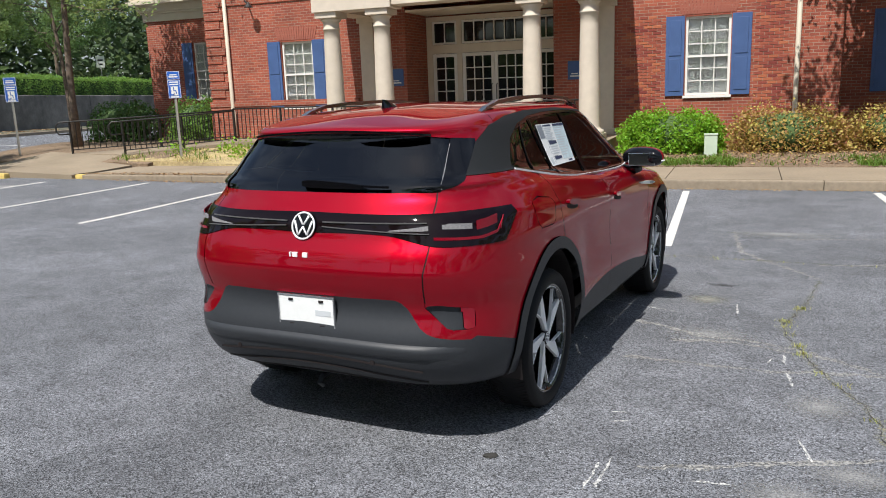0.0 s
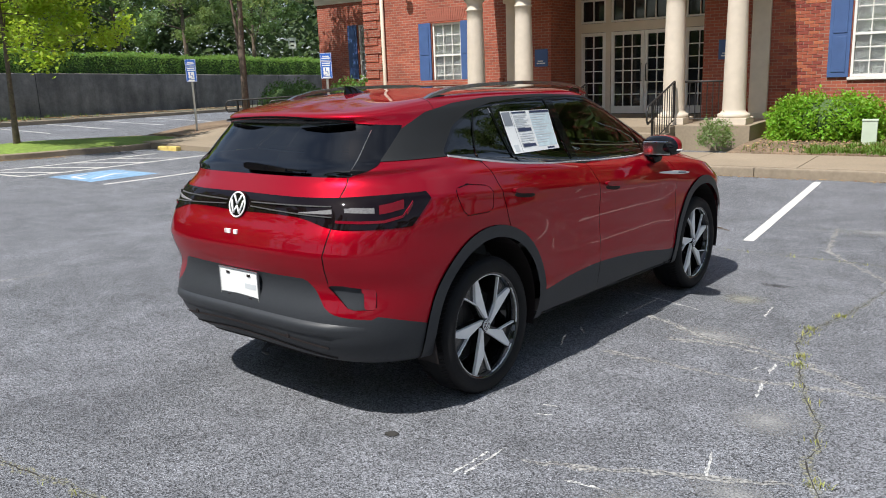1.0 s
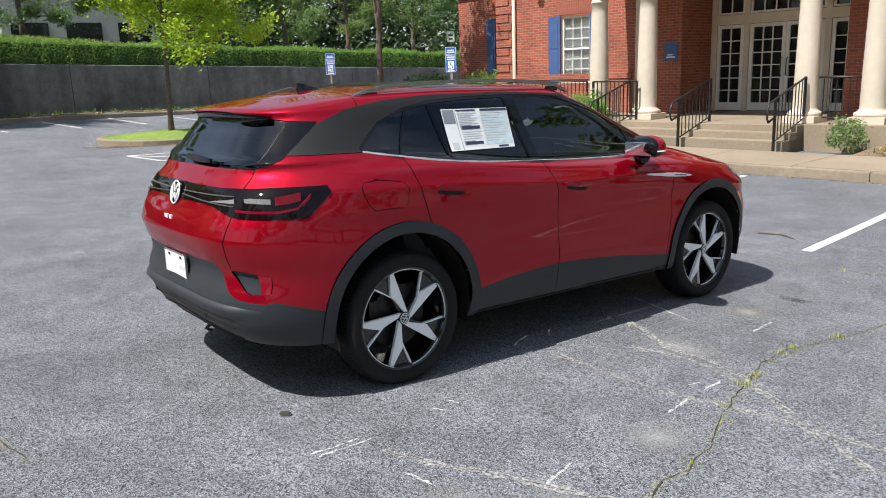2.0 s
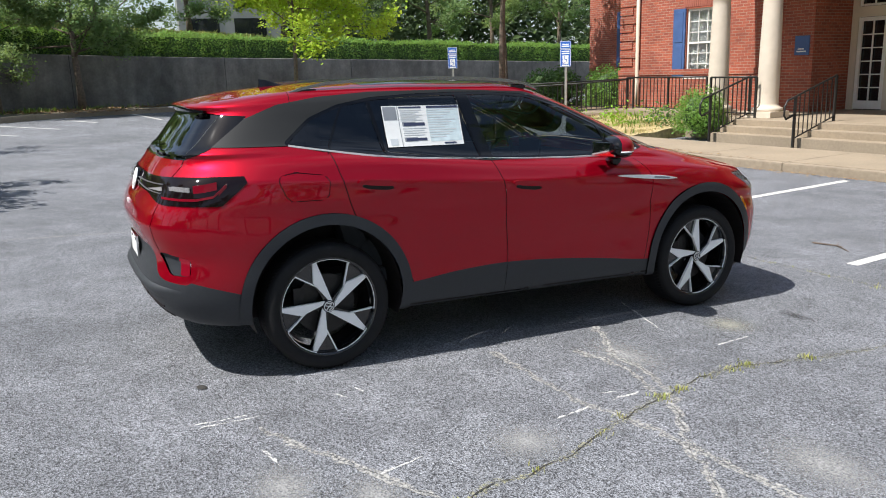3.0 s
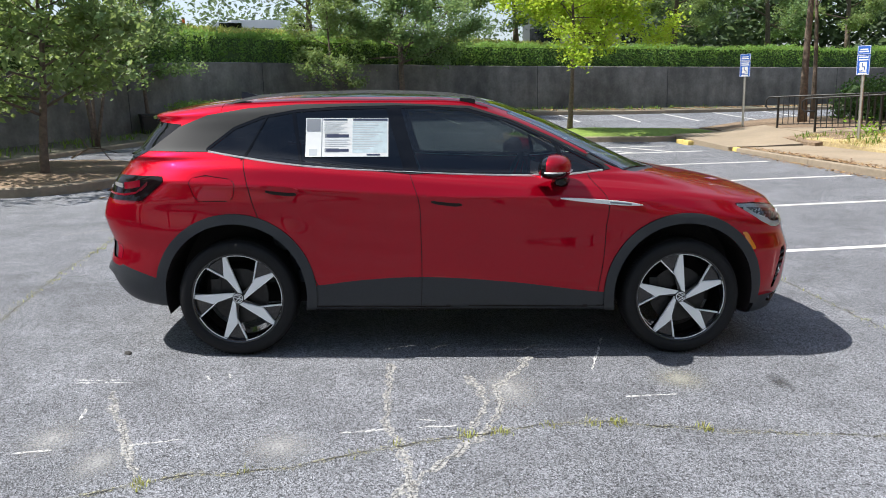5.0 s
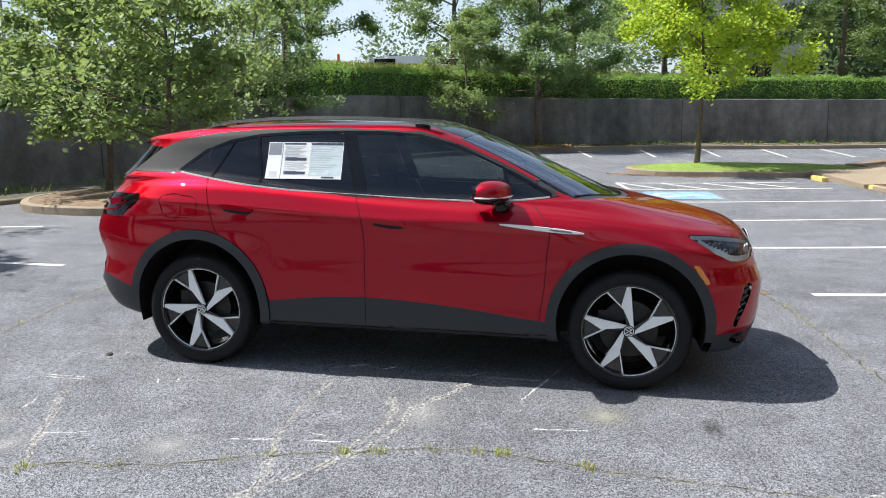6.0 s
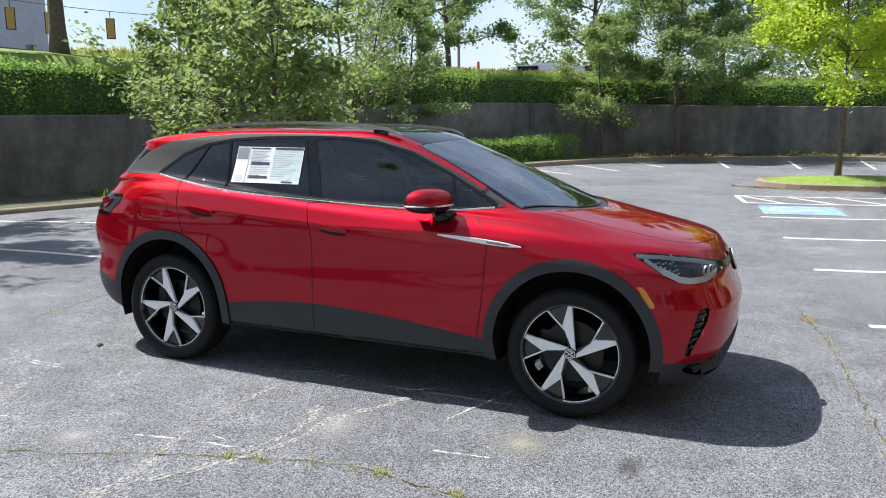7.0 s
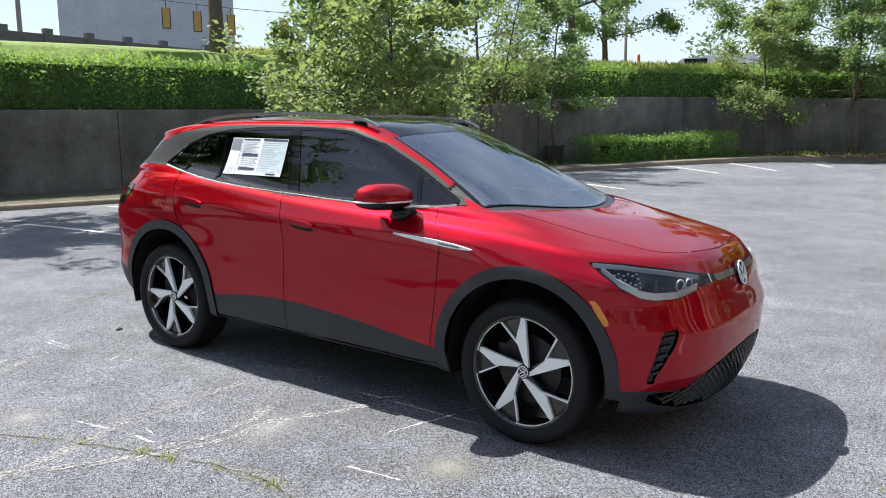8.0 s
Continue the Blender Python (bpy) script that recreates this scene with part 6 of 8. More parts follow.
# wheel houses and floor
for sx in (1, -1):
    for y in AXLES:
        bm = bmesh.new()
        prev = None
        for j in range(25):
            a = math.pi * (-0.1 + 1.2 * j / 24)
            row = [bm.verts.new((sx * x, y + r * math.cos(a), HUB_Z + ARCH_UP + r * math.sin(a))) for x, r in ((0.895, 0.438), (0.50, 0.438), (0.50, 0.05))]
            if prev:
                for t in range(2):
                    bm.faces.new((prev[t], prev[t + 1], row[t + 1], row[t]))
            prev = row
        part("wheel_house", bm, M_GAP, car)
part("floor_pan", boxes((-0.70, 0.70, -0.92, 0.92, 0.235, 0.32), (-0.5, 0.5, -1.95, 1.95, 0.24, 0.36), bevel=0.02), M_GAP, car)


# ---- lamps, trim, mirrors, interior ----
N_ = FORM[1]


GRID = body_grid()
GP = GRID.reshape(-1, 3)
GN = N_[:len(GP)]


def lie(a, b, barred, u, v):
    """The place and the normal of the form where its coordinates a, b take the values u, v."""
    d2 = (a - u) ** 2 + (b - v) ** 2 + np.where(barred, 9, 0)
    k = np.argpartition(d2, 14)[:14]
    w = 1.0 / (d2[k] + 1e-4)
    m = np.stack((np.ones(14), a[k] - u, b[k] - v), 1)
    s = np.linalg.lstsq(m * w[:, None], np.hstack((GP[k], GN[k])) * w[:, None], rcond=None)[0][0]
    return s[:3], s[3:] / np.linalg.norm(s[3:])


def side_x(y, z):
    """Half width of the form at a place on its side or end, with the outward normal."""
    return lie(GP[:, 1], GP[:, 2], GP[:, 0] < 0.3, y, z)


def end_at(x, z, front):
    return lie(GP[:, 0], GP[:, 2], (GP[:, 1] < 1.2) if front else (GP[:, 1] > -1.2), abs(x), z)


def on_side(points, sx, lift):
    """Points of the side view (y, z) laid on the flank."""
    out = []
    for y, z in points:
        p, n = side_x(y, z)
        out.append(Vector((sx * (p[0] + n[0] * lift), y, z)))
    return out


def on_end(points, front, lift):
    """Points of the end view (x, z) laid on the nose or the tail."""
    out = []
    for x, z in points:
        p, n = end_at(x, z, front)
        sg = 1 if x >= 0 else -1
        out.append(Vector((x + sg * n[0] * lift * 0.0, p[1] + (lift if front else -lift), z)))
    return out


def ribbon(bm, centre, width, thick, up=None):
    """A flat bar along a line of points; width along up (z by default), thick across."""
    up = up or Vector((0, 0, 1))
    rows = []
    k = len(centre)
    for i, p in enumerate(centre):
        d = (centre[min(i + 1, k - 1)] - centre[max(i - 1, 0)]).normalized()
        o = d.cross(up).normalized()
        w = width[i] if isinstance(width, (list, tuple)) else width
        rows.append([bm.verts.new(p + up * (w / 2 * a) + o * (thick / 2 * b)) for a, b in ((-1, -1), (1, -1), (1, 1), (-1, 1))])
    for a, b in zip(rows, rows[1:]):
        for j in range(4):
            bm.faces.new((a[j], a[(j + 1) % 4], b[(j + 1) % 4], b[j]))
    bm.faces.new(rows[0][::-1])
    bm.faces.new(rows[-1])


def line_pts(a, b, n):
    return [(a[0] + (b[0] - a[0]) * i / n, a[1] + (b[1] - a[1]) * i / n) for i in range(n + 1)]


def poly_line(knots, n=24):
    """Evenly spaced points of a smooth line through (y, z) knots given in rising y."""
    y0, y1 = knots[0][0], knots[-1][0]
    return [(y0 + (y1 - y0) * i / n, spline(knots, y0 + (y1 - y0) * i / n)) for i in range(n + 1)]


BELT = [k for k in WINDOW[:7]]
for sx in (1, -1):
    # bright line under the windows and satin line above
    bm = bmesh.new()
    ribbon(bm, on_side([(y, z - 0.010) for y, z in poly_line(BELT, 40)], sx, 0.004), 0.010, 0.008)
    part("belt_strip", bm, M_RIM_SILVER, car, "bright strip under the side windows")
    for a, b in (((-1.338, 1.215), (-1.192, 1.475)), ((-0.978, 1.205), (-1.032, 1.495)), ((-0.345, 1.165), (-0.445, 1.515))):
        bm = bmesh.new()
        ribbon(bm, on_side(line_pts(a, b, 8), sx, 0.002), 0.004, 0.004, Vector((0, 1, 0)))
        part("pillar_strip", bm, M_GLOSS_BLACK, car)
    # handles: a near-black strip drawn as the recess's shade, a red bar across it
    for y, z in ((-1.09, 1.034), (-0.095, 0.970)):
        pts = on_side(line_pts((y - 0.088, z + 0.003), (y + 0.098, z - 0.016), 8), sx, -0.002)
        bm = bmesh.new()
        ribbon(bm, pts, [0.010, 0.022, 0.027, 0.029, 0.030, 0.030, 0.029, 0.023, 0.010], 0.008)
        rec = part("handle_recess", bm, M_GAP, car)
        bm = bmesh.new()
        pts = on_side(line_pts((y - 0.112, z + 0.030), (y + 0.112, z + 0.008), 8), sx, 0.014)
        ribbon(bm, pts, [0.012, 0.026, 0.031, 0.032, 0.032, 0.032, 0.031, 0.026, 0.012], 0.020)
        part("door_handle", bm, M_RED, rec, "body-coloured door handle", smooth=False)
    # bright blade with small lettering behind the front wheel
    bm = bmesh.new()
    pts = on_side(line_pts((0.60, 0.993), (1.10, 0.952), 14), sx, 0.006)
    ribbon(bm, pts, [0.006, 0.012, 0.015, 0.018, 0.020, 0.022, 0.024, 0.025, 0.026, 0.026, 0.025, 0.023, 0.019, 0.013, 0.004], 0.012)
    blade = part("side_blade", bm, M_RIM_SILVER, car, "bright blade-shaped badge on the front wing")
    bm = bmesh.new()
    ribbon(bm, on_side(line_pts((0.90, 0.969), (1.03, 0.958), 6), sx, 0.014), 0.010, 0.003)
    part("lettering", bm, M_PRINT, blade)
    # roof rail with feet
    bm = bmesh.new()
    rail = [(-1.47, 1.545), (-1.40, 1.568), (-1.25, 1.598), (-1.0, 1.617), (-0.6, 1.628), (-0.3, 1.625), (-0.05, 1.612), (0.08, 1.594), (0.16, 1.568), (0.19, 1.553)]
    pts = [Vector((sx * (0.565 - 0.018 * abs(y + 0.6)), y, z - 0.003)) for y, z in rail]
    ribbon(bm, pts, [0.008, 0.016, 0.019, 0.020, 0.020, 0.020, 0.020, 0.019, 0.016, 0.008], 0.03)
    rr = part("roof_rail", bm, M_RAIL, car, "polished metal roof rail")
    for y, h in ((-1.36, 1.545), (0.05, 1.565)):
        part("rail_foot", boxes((sx * 0.545, sx * 0.563, y - 0.05, y + 0.05, h - 0.01, h + 0.02), bevel=0.006), M_GLOSS_BLACK, rr)
    # mirror: black base and arm, red cap with a bright line
    m = thing("mirror", "", "", None)
    m.parent = car
    bm = bmesh.new()
    bmesh.ops.create_uvsphere(bm, u_segments=28, v_segments=16, radius=1.0)
    for v in bm.verts:
        x, y, z = v.co
        q = 1 if z > 0 else 0.8
        v.co = Vector((sx * (0.952 + 0.155 * (abs(x) ** 0.8) * (1 if x > 0 else -1)), 0.555 + 0.100 * (abs(y) ** 0.85) * (1 if y > 0 else -1) - 0.045 * x, 1.178 + 0.080 * (abs(z) ** 0.8) * (1 if z > 0 else -1) * q))
    cap, low = bm, bmesh.new()
    whole = cap.copy()
    bmesh.ops.bisect_plane(cap, geom=cap.verts[:] + cap.edges[:] + cap.faces[:], plane_co=(0, 0, 1.166), plane_no=(0, 0, 1), clear_inner=True)
    bmesh.ops.bisect_plane(whole, geom=whole.verts[:] + whole.edges[:] + whole.faces[:], plane_co=(0, 0, 1.166), plane_no=(0, 0, 1), clear_outer=True)
    low.free()
    back = cap.copy()
    bmesh.ops.bisect_plane(cap, geom=cap.verts[:] + cap.edges[:] + cap.faces[:], plane_co=(sx * 0.945, 0.525, 0), plane_no=(sx * 0.30, 1, 0), clear_inner=True)
    bmesh.ops.bisect_plane(back, geom=back.verts[:] + back.edges[:] + back.faces[:], plane_co=(sx * 0.945, 0.525, 0), plane_no=(sx * 0.30, 1, 0), clear_outer=True)
    part("mirror_cap", cap, M_RED, m, "red mirror cap", smooth=True)
    part("mirror_frame", back, M_GLOSS_BLACK, m, smooth=True)
    tube(whole, [(sx * 0.80, 0.64, 1.085), (sx * 0.86, 0.62, 1.085), (sx * 0.91, 0.58, 1.11)], [0.04, 0.036, 0.04], 10)
    part("mirror_base", whole, M_GLOSS_BLACK, m, smooth=True)
    bm = bmesh.new()
    tube(bm, [(sx * (0.952 + 0.157 * math.sin(a)), 0.556 + 0.101 * math.cos(a) - 0.045 * math.sin(a), 1.163) for a in np.linspace(-0.8, 2.0, 16)], 0.005, 6)
    part("mirror_strip", bm, M_RIM_SILVER, m)
    part("mirror_glass", boxes((-0.092, 0.092, -0.005, 0.005, -0.044, 0.044), bevel=0.004), M_CHROME, m, at=Matrix.Translation((sx * 0.965, 0.442, 1.175)) @ Matrix.Rotation(sx * 0.22, 4, "Z"))
    # headlamp innards: bright outline, lens blocks
    def nose_pts(pairs, lift):
        out = []
        for q, z in pairs:
            p, n = lie(GP[:, 1] - GP[:, 0], GP[:, 2], GP[:, 1] < 1.4, q, z)
            p = p + n * lift
            out.append(Vector((sx * p[0], p[1], p[2])))
        return out

    def along(pairs, n):
        out = []
        for a, b in zip(pairs, pairs[1:]):
            out += line_pts(a, b, n)[:-1]
        return out + [pairs[-1]]
    bm = bmesh.new()
    ribbon(bm, nose_pts(along([(0.87, 0.940), (1.055, 0.934), (1.35, 0.909), (1.62, 0.876)], 7), -0.008), 0.022, 0.008)
    lampo = part("running_light", bm, M_LAMP_CLEAR, car, "bright outline strip of the headlamp")
    bm = bmesh.new()
    ribbon(bm, nose_pts(along([(0.92, 0.925), (1.01, 0.868), (1.13, 0.822), (1.22, 0.812), (1.40, 0.814), (1.58, 0.838)], 5), -0.008), [0.022] * 5 + [0.034] * 16 + [0.030] * 5, 0.010)
    part("light_guide", bm, M_LAMP_CLEAR, lampo, "bright lower strip of the headlamp")
    bm = bmesh.new()
    for q0, q1, z0, z1 in ((1.06, 1.12, 0.845, 0.905), (1.17, 1.24, 0.825, 0.895), (1.27, 1.34, 0.822, 0.886)):
        ribbon(bm, nose_pts(line_pts((q0, (z0 + z1) / 2), (q1, (z0 + z1) / 2), 3), -0.02), z1 - z0, 0.004)
    part("lamp_block", bm, M_LAMP_GREY, lampo)
    bm = bmesh.new()
    for i in range(6):
        for j in range(4):
            q, z = 0.985 + 0.03 * i, 0.852 + 0.018 * j + 0.006 * (i % 2)
            if z > 0.83 + (1.05 - q) * 0.5:
                ribbon(bm, nose_pts(line_pts((q, z), (q + 0.016, z), 2), -0.016), 0.008, 0.004)
    tagged(part("lamp_facet", bm, M_LAMP_CLEAR, lampo), kind="stuff")
    for q in (1.44, 1.52):
        bm = bmesh.new()
        c = nose_pts([(q, 0.856)], -0.012)[0]
        d = nose_pts([(q + 0.05, 0.856)], -0.012)[0]
        u = (d - c).normalized()
        tube(bm, [c + u * 0.026 * math.cos(a) + Vector((0, 0, 0.026 * math.sin(a))) for a in np.linspace(0, 2 * math.pi, 18)[:-1]], 0.0045, 5, True)
        part("projector_ring", bm, M_LAMP_CLEAR, lampo)
    # fog grille slats
    for i in range(5):
        bm = bmesh.new()
        t = (i + 0.5) / 5
        z = 0.64 - 0.21 * t
        q = 1.30 - 0.08 * t
        ribbon(bm, nose_pts(line_pts((q - 0.02 + 0.02 * t, z), (q + 0.07 - 0.04 * t, z + 0.01), 3), -0.004), 0.012, 0.01)
        part("fog_slat", bm, M_PLASTIC, fb)
    # tail lamp: lit-looking lens pieces
    def tail_pts(pairs, lift):
        out = []
        for q, z in pairs:
            p, n = lie(-GP[:, 1] - GP[:, 0], GP[:, 2], GP[:, 1] > -1.5, q, z)
            p = p + n * lift
            out.append(Vector((sx * p[0], p[1], p[2])))
        return out
    bm = bmesh.new()
    ribbon(bm, tail_pts(along([(1.50, 1.055), (1.40, 1.052), (1.31, 1.05)], 5), 0.007), [0.02] * 2 + [0.030] * 9, 0.004)
    ribbon(bm, tail_pts(along([(1.80, 1.040), (1.58, 1.050)], 6), 0.007), [0.003, 0.006, 0.009, 0.012, 0.016, 0.020, 0.024], 0.004)
    tl = part("reversing_lens", bm, M_LAMP_SMOKE, car, "clear reversing lens in the tail lamp")
    bm = bmesh.new()
    ribbon(bm, tail_pts(along([(1.56, 1.008), (1.40, 1.004), (1.25, 1.004), (1.13, 1.02), (1.08, 1.06)], 5), 0.007), 0.012, 0.004)
    ribbon(bm, tail_pts(along([(1.28, 1.045), (1.20, 1.052), (1.12, 1.064)], 5), 0.007), 0.062, 0.004)
    ribbon(bm, tail_pts(along([(1.10, 1.035), (1.06, 1.075)], 5), 0.007), 0.02, 0.004)
    part("tail_lens", bm, M_LAMP_RED, tl, "red tail lens")

# thin red line across the tail band
bm = bmesh.new()
for sx in (1, -1):
    ribbon(bm, on_end(line_pts((sx * 0.10, 1.072), (sx * 0.60, 1.076), 16), False, 0.010), 0.005, 0.006)
    ribbon(bm, on_end(line_pts((sx * 0.10, 1.052), (sx * 0.62, 1.030), 16), False, 0.010), 0.004, 0.006)
part("tail_light_bar", bm, M_SILVER, tailgate, "thin pale line in the tail band")


def emblem(at, m, radius, parent):
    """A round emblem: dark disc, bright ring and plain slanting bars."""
    bm = bmesh.new()
    lathe(bm, [(0.001, -0.012), (radius * 1.02, -0.012), (radius * 1.02, 0.002), (0.001, 0.004)], 36, m)
    e = part("emblem", bm, M_GLOSS_BLACK, parent, "round silver and black emblem")
    bm = bmesh.new()
    tube(bm, [m @ Vector((radius * 0.93 * math.cos(a), radius * 0.93 * math.sin(a), 0.003)) for a in np.linspace(0, 2 * math.pi, 37)[:-1]], radius * 0.07, 6, True)
    k = radius / 0.03
    for y0, z0, y1, z1 in ((-0.013, 0.021, -0.001, 0.002), (0.013, 0.021, 0.001, 0.002), (-0.022, 0.010, -0.011, -0.020), (0.022, 0.010, 0.011, -0.020), (-0.011, -0.020, 0.0, -0.002), (0.011, -0.020, 0.0, -0.002)):
        tube(bm, [m @ Vector((y0 * k, z0 * k, 0.004)), m @ Vector((y1 * k, z1 * k, 0.004))], radius * 0.075, 5)
    part("emblem_ring", bm, M_RIM_SILVER, e, smooth=True)


q, n = end_at(0, 1.052, False)
emblem(None, Matrix.Translation((0, q[1] - 0.012, 1.052)) @ Matrix.Rotation(math.pi / 2 - 0.25, 4, "X"), 0.066, tailgate)
q, n = end_at(0, 0.835, True)
emblem(None, Matrix.Translation((0, q[1] + 0.012, 0.835)) @ Matrix.Rotation(math.pi, 4, "Z") @ Matrix.Rotation(math.pi / 2 - 0.3, 4, "X"), 0.066, fb)
# model badge as plain bars
q, n = end_at(0, 0.925, False)
for x0, x1 in ((-0.052, -0.044), (-0.036, -0.008), (0.020, 0.048)):
    part("badge_bar", boxes((x0, x1, q[1] - 0.008, q[1] + 0.004, 0.914, 0.936), bevel=0.002), M_RIM_SILVER, tailgate, "small silver badge bar")
# number plate
q, n = end_at(0.1, 0.655, False)
m = Matrix.Translation((0.015, q[1] - 0.016, 0.652)) @ Matrix.Rotation(0.02, 4, "X")
plate = part("number_plate", boxes((-0.152, 0.152, -0.003, 0.003, -0.076, 0.076), bevel=0.002), M_PAPER, rb, "white blank number plate in a thin frame", at=m)
part("plate_frame", boxes((-0.158, 0.158, -0.007, 0.004, 0.0755, 0.083), (-0.158, 0.158, -0.007, 0.004, -0.083, -0.0755), (-0.158, -0.1515, -0.007, 0.004, -0.0755, 0.0755), (0.1515, 0.158, -0.007, 0.004, -0.0755, 0.0755)), M_CHROME, plate)
part("faint_bar", boxes((0.05, 0.135, -0.0045, -0.0032, -0.012, 0.014)), M_PRINT_PALE, plate)
for x in (-0.085, 0.085):
    for z in (0.056, -0.062):
        part("plate_screw", boxes((x - 0.013, x + 0.013, -0.0075, -0.0032, z - 0.006, z + 0.006), bevel=0.002), M_GAP, plate)
# tow eye, diffuser grooves, sensors
bm = bmesh.new()
tube(bm, [(-0.06, -1.98, 0.27), (-0.06, -2.10, 0.265), (-0.06, -2.13, 0.24), (-0.06, -2.10, 0.22)], 0.013, 8)
part("tow_hook", bm, M_PLASTIC, car)
for z0, k in ((0.452, 0.14), (0.398, 0.16), (0.345, 0.14)):
    bm = bmesh.new()
    ribbon(bm, on_end([(x, z0 - k * x * x) for x in np.linspace(-0.58, 0.58, 30)], False, 0.003), 0.009, 0.006)
    part("diffuser_groove", bm, M_GAP, rb)
# ledge across the lower bumper
rows, bm = [], bmesh.new()
for x in np.linspace(-0.76, 0.76, 41):
    z0 = 0.552 - 0.02 * (x / 0.76) ** 2
    k = min(1.0, (0.765 - abs(x)) / 0.16)
    rows.append([bm.verts.new(on_end([(x, z0 - dz)], False, lf)[0]) for dz, lf in ((0.0, -0.004), (0.012, 0.016 * k), (0.034, 0.024 * k), (0.085, -0.004))])
for a, b in zip(rows, rows[1:]):
    for j in range(3):
        bm.faces.new((a[j], a[j + 1], b[j + 1], b[j]))
part("bumper_ledge", bm, M_PLASTIC, rb, smooth=True)
for x in (-0.42, 0.35):
    q, n = end_at(x, 0.44, False)
    bm = bmesh.new()
    lathe(bm, [(0.012, 0.0), (0.012, 0.006)], 12, Matrix.Translation((x, q[1] - 0.001, 0.44)) @ Matrix.Rotation(math.pi / 2, 4, "X"))
    part("parking_sensor", bm, M_GAP, rb)
# wiper
bm = bmesh.new()
pts = on_end(line_pts((-0.075, 1.236), (0.26, 1.226), 10), False, 0.018)
ribbon(bm, pts, [0.022, 0.034, 0.036, 0.035, 0.034, 0.032, 0.030, 0.028, 0.024, 0.020, 0.014], 0.022)
pts = on_end(line_pts((0.26, 1.228), (0.39, 1.224), 5), False, 0.018)
ribbon(bm, pts, 0.010, 0.012)
part("rear_wiper", bm, M_GLOSS_BLACK, tailgate, "black rear wiper")
# spoiler lip under the roof edge
bm = bmesh.new()
ribbon(bm, [Vector((x, -2.005 + 0.20 * abs(x / 0.62) ** 4.2, 1.472 - 0.10 * x * x)) for x in np.linspace(-0.5, 0.5, 31)], 0.010, 0.03)
part("spoiler_lip", bm, M_GLOSS_BLACK, tailgate)
# bright edges beside the rear window
for sx in (1, -1):
    bm = bmesh.new()
    ribbon(bm, on_end([(sx * (0.568 + 0.2 * (1.445 - z)), z) for z in np.linspace(1.21, 1.405, 9)], False, 0.002), 0.005, 0.004, Vector((1, 0, 0)))
    part("window_edge", bm, M_SILVER, tailgate)
# shark fin
bm = bmesh.new()
vs = {}
for i, (y, h, w) in enumerate(((-1.50, 0.044, 0.004), (-1.46, 0.040, 0.012), (-1.42, 0.028, 0.020), (-1.37, 0.013, 0.022), (-1.31, 0.002, 0.014))):
    vs[i] = [bm.verts.new((-w - 0.006, y, 1.575)), bm.verts.new((-w * 0.3, y, 1.58 + h)), bm.verts.new((w * 0.3, y, 1.58 + h)), bm.verts.new((w + 0.006, y, 1.575))]
for i in range(4):
    for j in range(3):
        bm.faces.new((vs[i][j], vs[i + 1][j], vs[i + 1][j + 1], vs[i][j + 1]))
bm.faces.new(vs[0])
part("antenna_fin", bm, M_GLOSS_BLACK, car)
# front grille mesh of crossing bars
bm = bmesh.new()
for i in range(-22, 23):
    for dirn in (-1, 1):
        x0 = i * 0.052
        pts = []
        for t in np.linspace(0, 1, 14):
            x, z = x0 + dirn * 0.42 * (t - 0.5), 0.225 + 0.28 * t
            up = spline(((0, 0.495), (0.25, 0.48), (0.49, 0.43), (0.646, 0.358), (0.76, 0.35)), abs(x))
            lo = spline(((0, 0.236), (0.4, 0.245), (0.71, 0.288), (0.76, 0.312)), abs(x))
            if lo < z < up and abs(x) < 0.75:
                pts.append((x, z))
        if len(pts) > 1:
            ribbon(bm, on_end(pts, True, -0.006), 0.006, 0.010, Vector((1, 0, 0)))
part("grille_mesh", bm, M_MESH, fb, "dark honeycomb mesh")

# window sticker on the rear door glass
st = thing("window_sticker", "", "", None)
st.parent = car
corners = [Vector((0.664, -0.956, 1.463)), Vector((0.654, -0.447, 1.463)), Vector((0.739, -0.447, 1.231)), Vector((0.738, -0.956, 1.231))]


def on_sheet(u, v, lift=0.0):
    p = corners[0].lerp(corners[1], u).lerp(corners[3].lerp(corners[2], u), v)
    q, n = side_x(p.y, p.z)
    return Vector((q[0] + 0.004 + lift, p.y, p.z))


def patch(u0, u1, v0, v1, lift, material, name, n=6):
    v, f = [], []
    for i in range(n + 1):
        for j in range(n + 1):
            v.append(tuple(on_sheet(u0 + (u1 - u0) * i / n, v0 + (v1 - v0) * j / n, lift)))
    for i in range(n):
        for j in range(n):
            a = i * (n + 1) + j
            f.append((a, a + 1, a + n + 2, a + n + 1))
    return part(name, mesh_of(name, v, f, material), material, st)


patch(0, 1, 0, 1, 0.0, M_PAPER, "paper", 10)
patch(0.01, 0.175, 0.02, 0.34, 0.0015, M_PRINT, "photo")
patch(0.045, 0.14, 0.80, 0.96, 0.0015, M_PRINT_PALE, "printed_mark", 3)
patch(0.19, 0.196, 0.0, 1.0, 0.0015, M_PRINT, "column_rule", 6)
patch(0.565, 0.985, 0.085, 0.90, 0.0008, M_PRINT_TINT, "tinted_field")
patch(0.57, 0.99, 0.01, 0.065, 0.0020, M_PRINT_DARK, "printed_bar", 3)
patch(0.23, 0.40, 0.40, 0.51, 0.0012, M_PRINT, "picture_strip", 3)
patch(0.23, 0.40, 0.78, 0.88, 0.0012, M_PRINT, "picture_strip", 3)
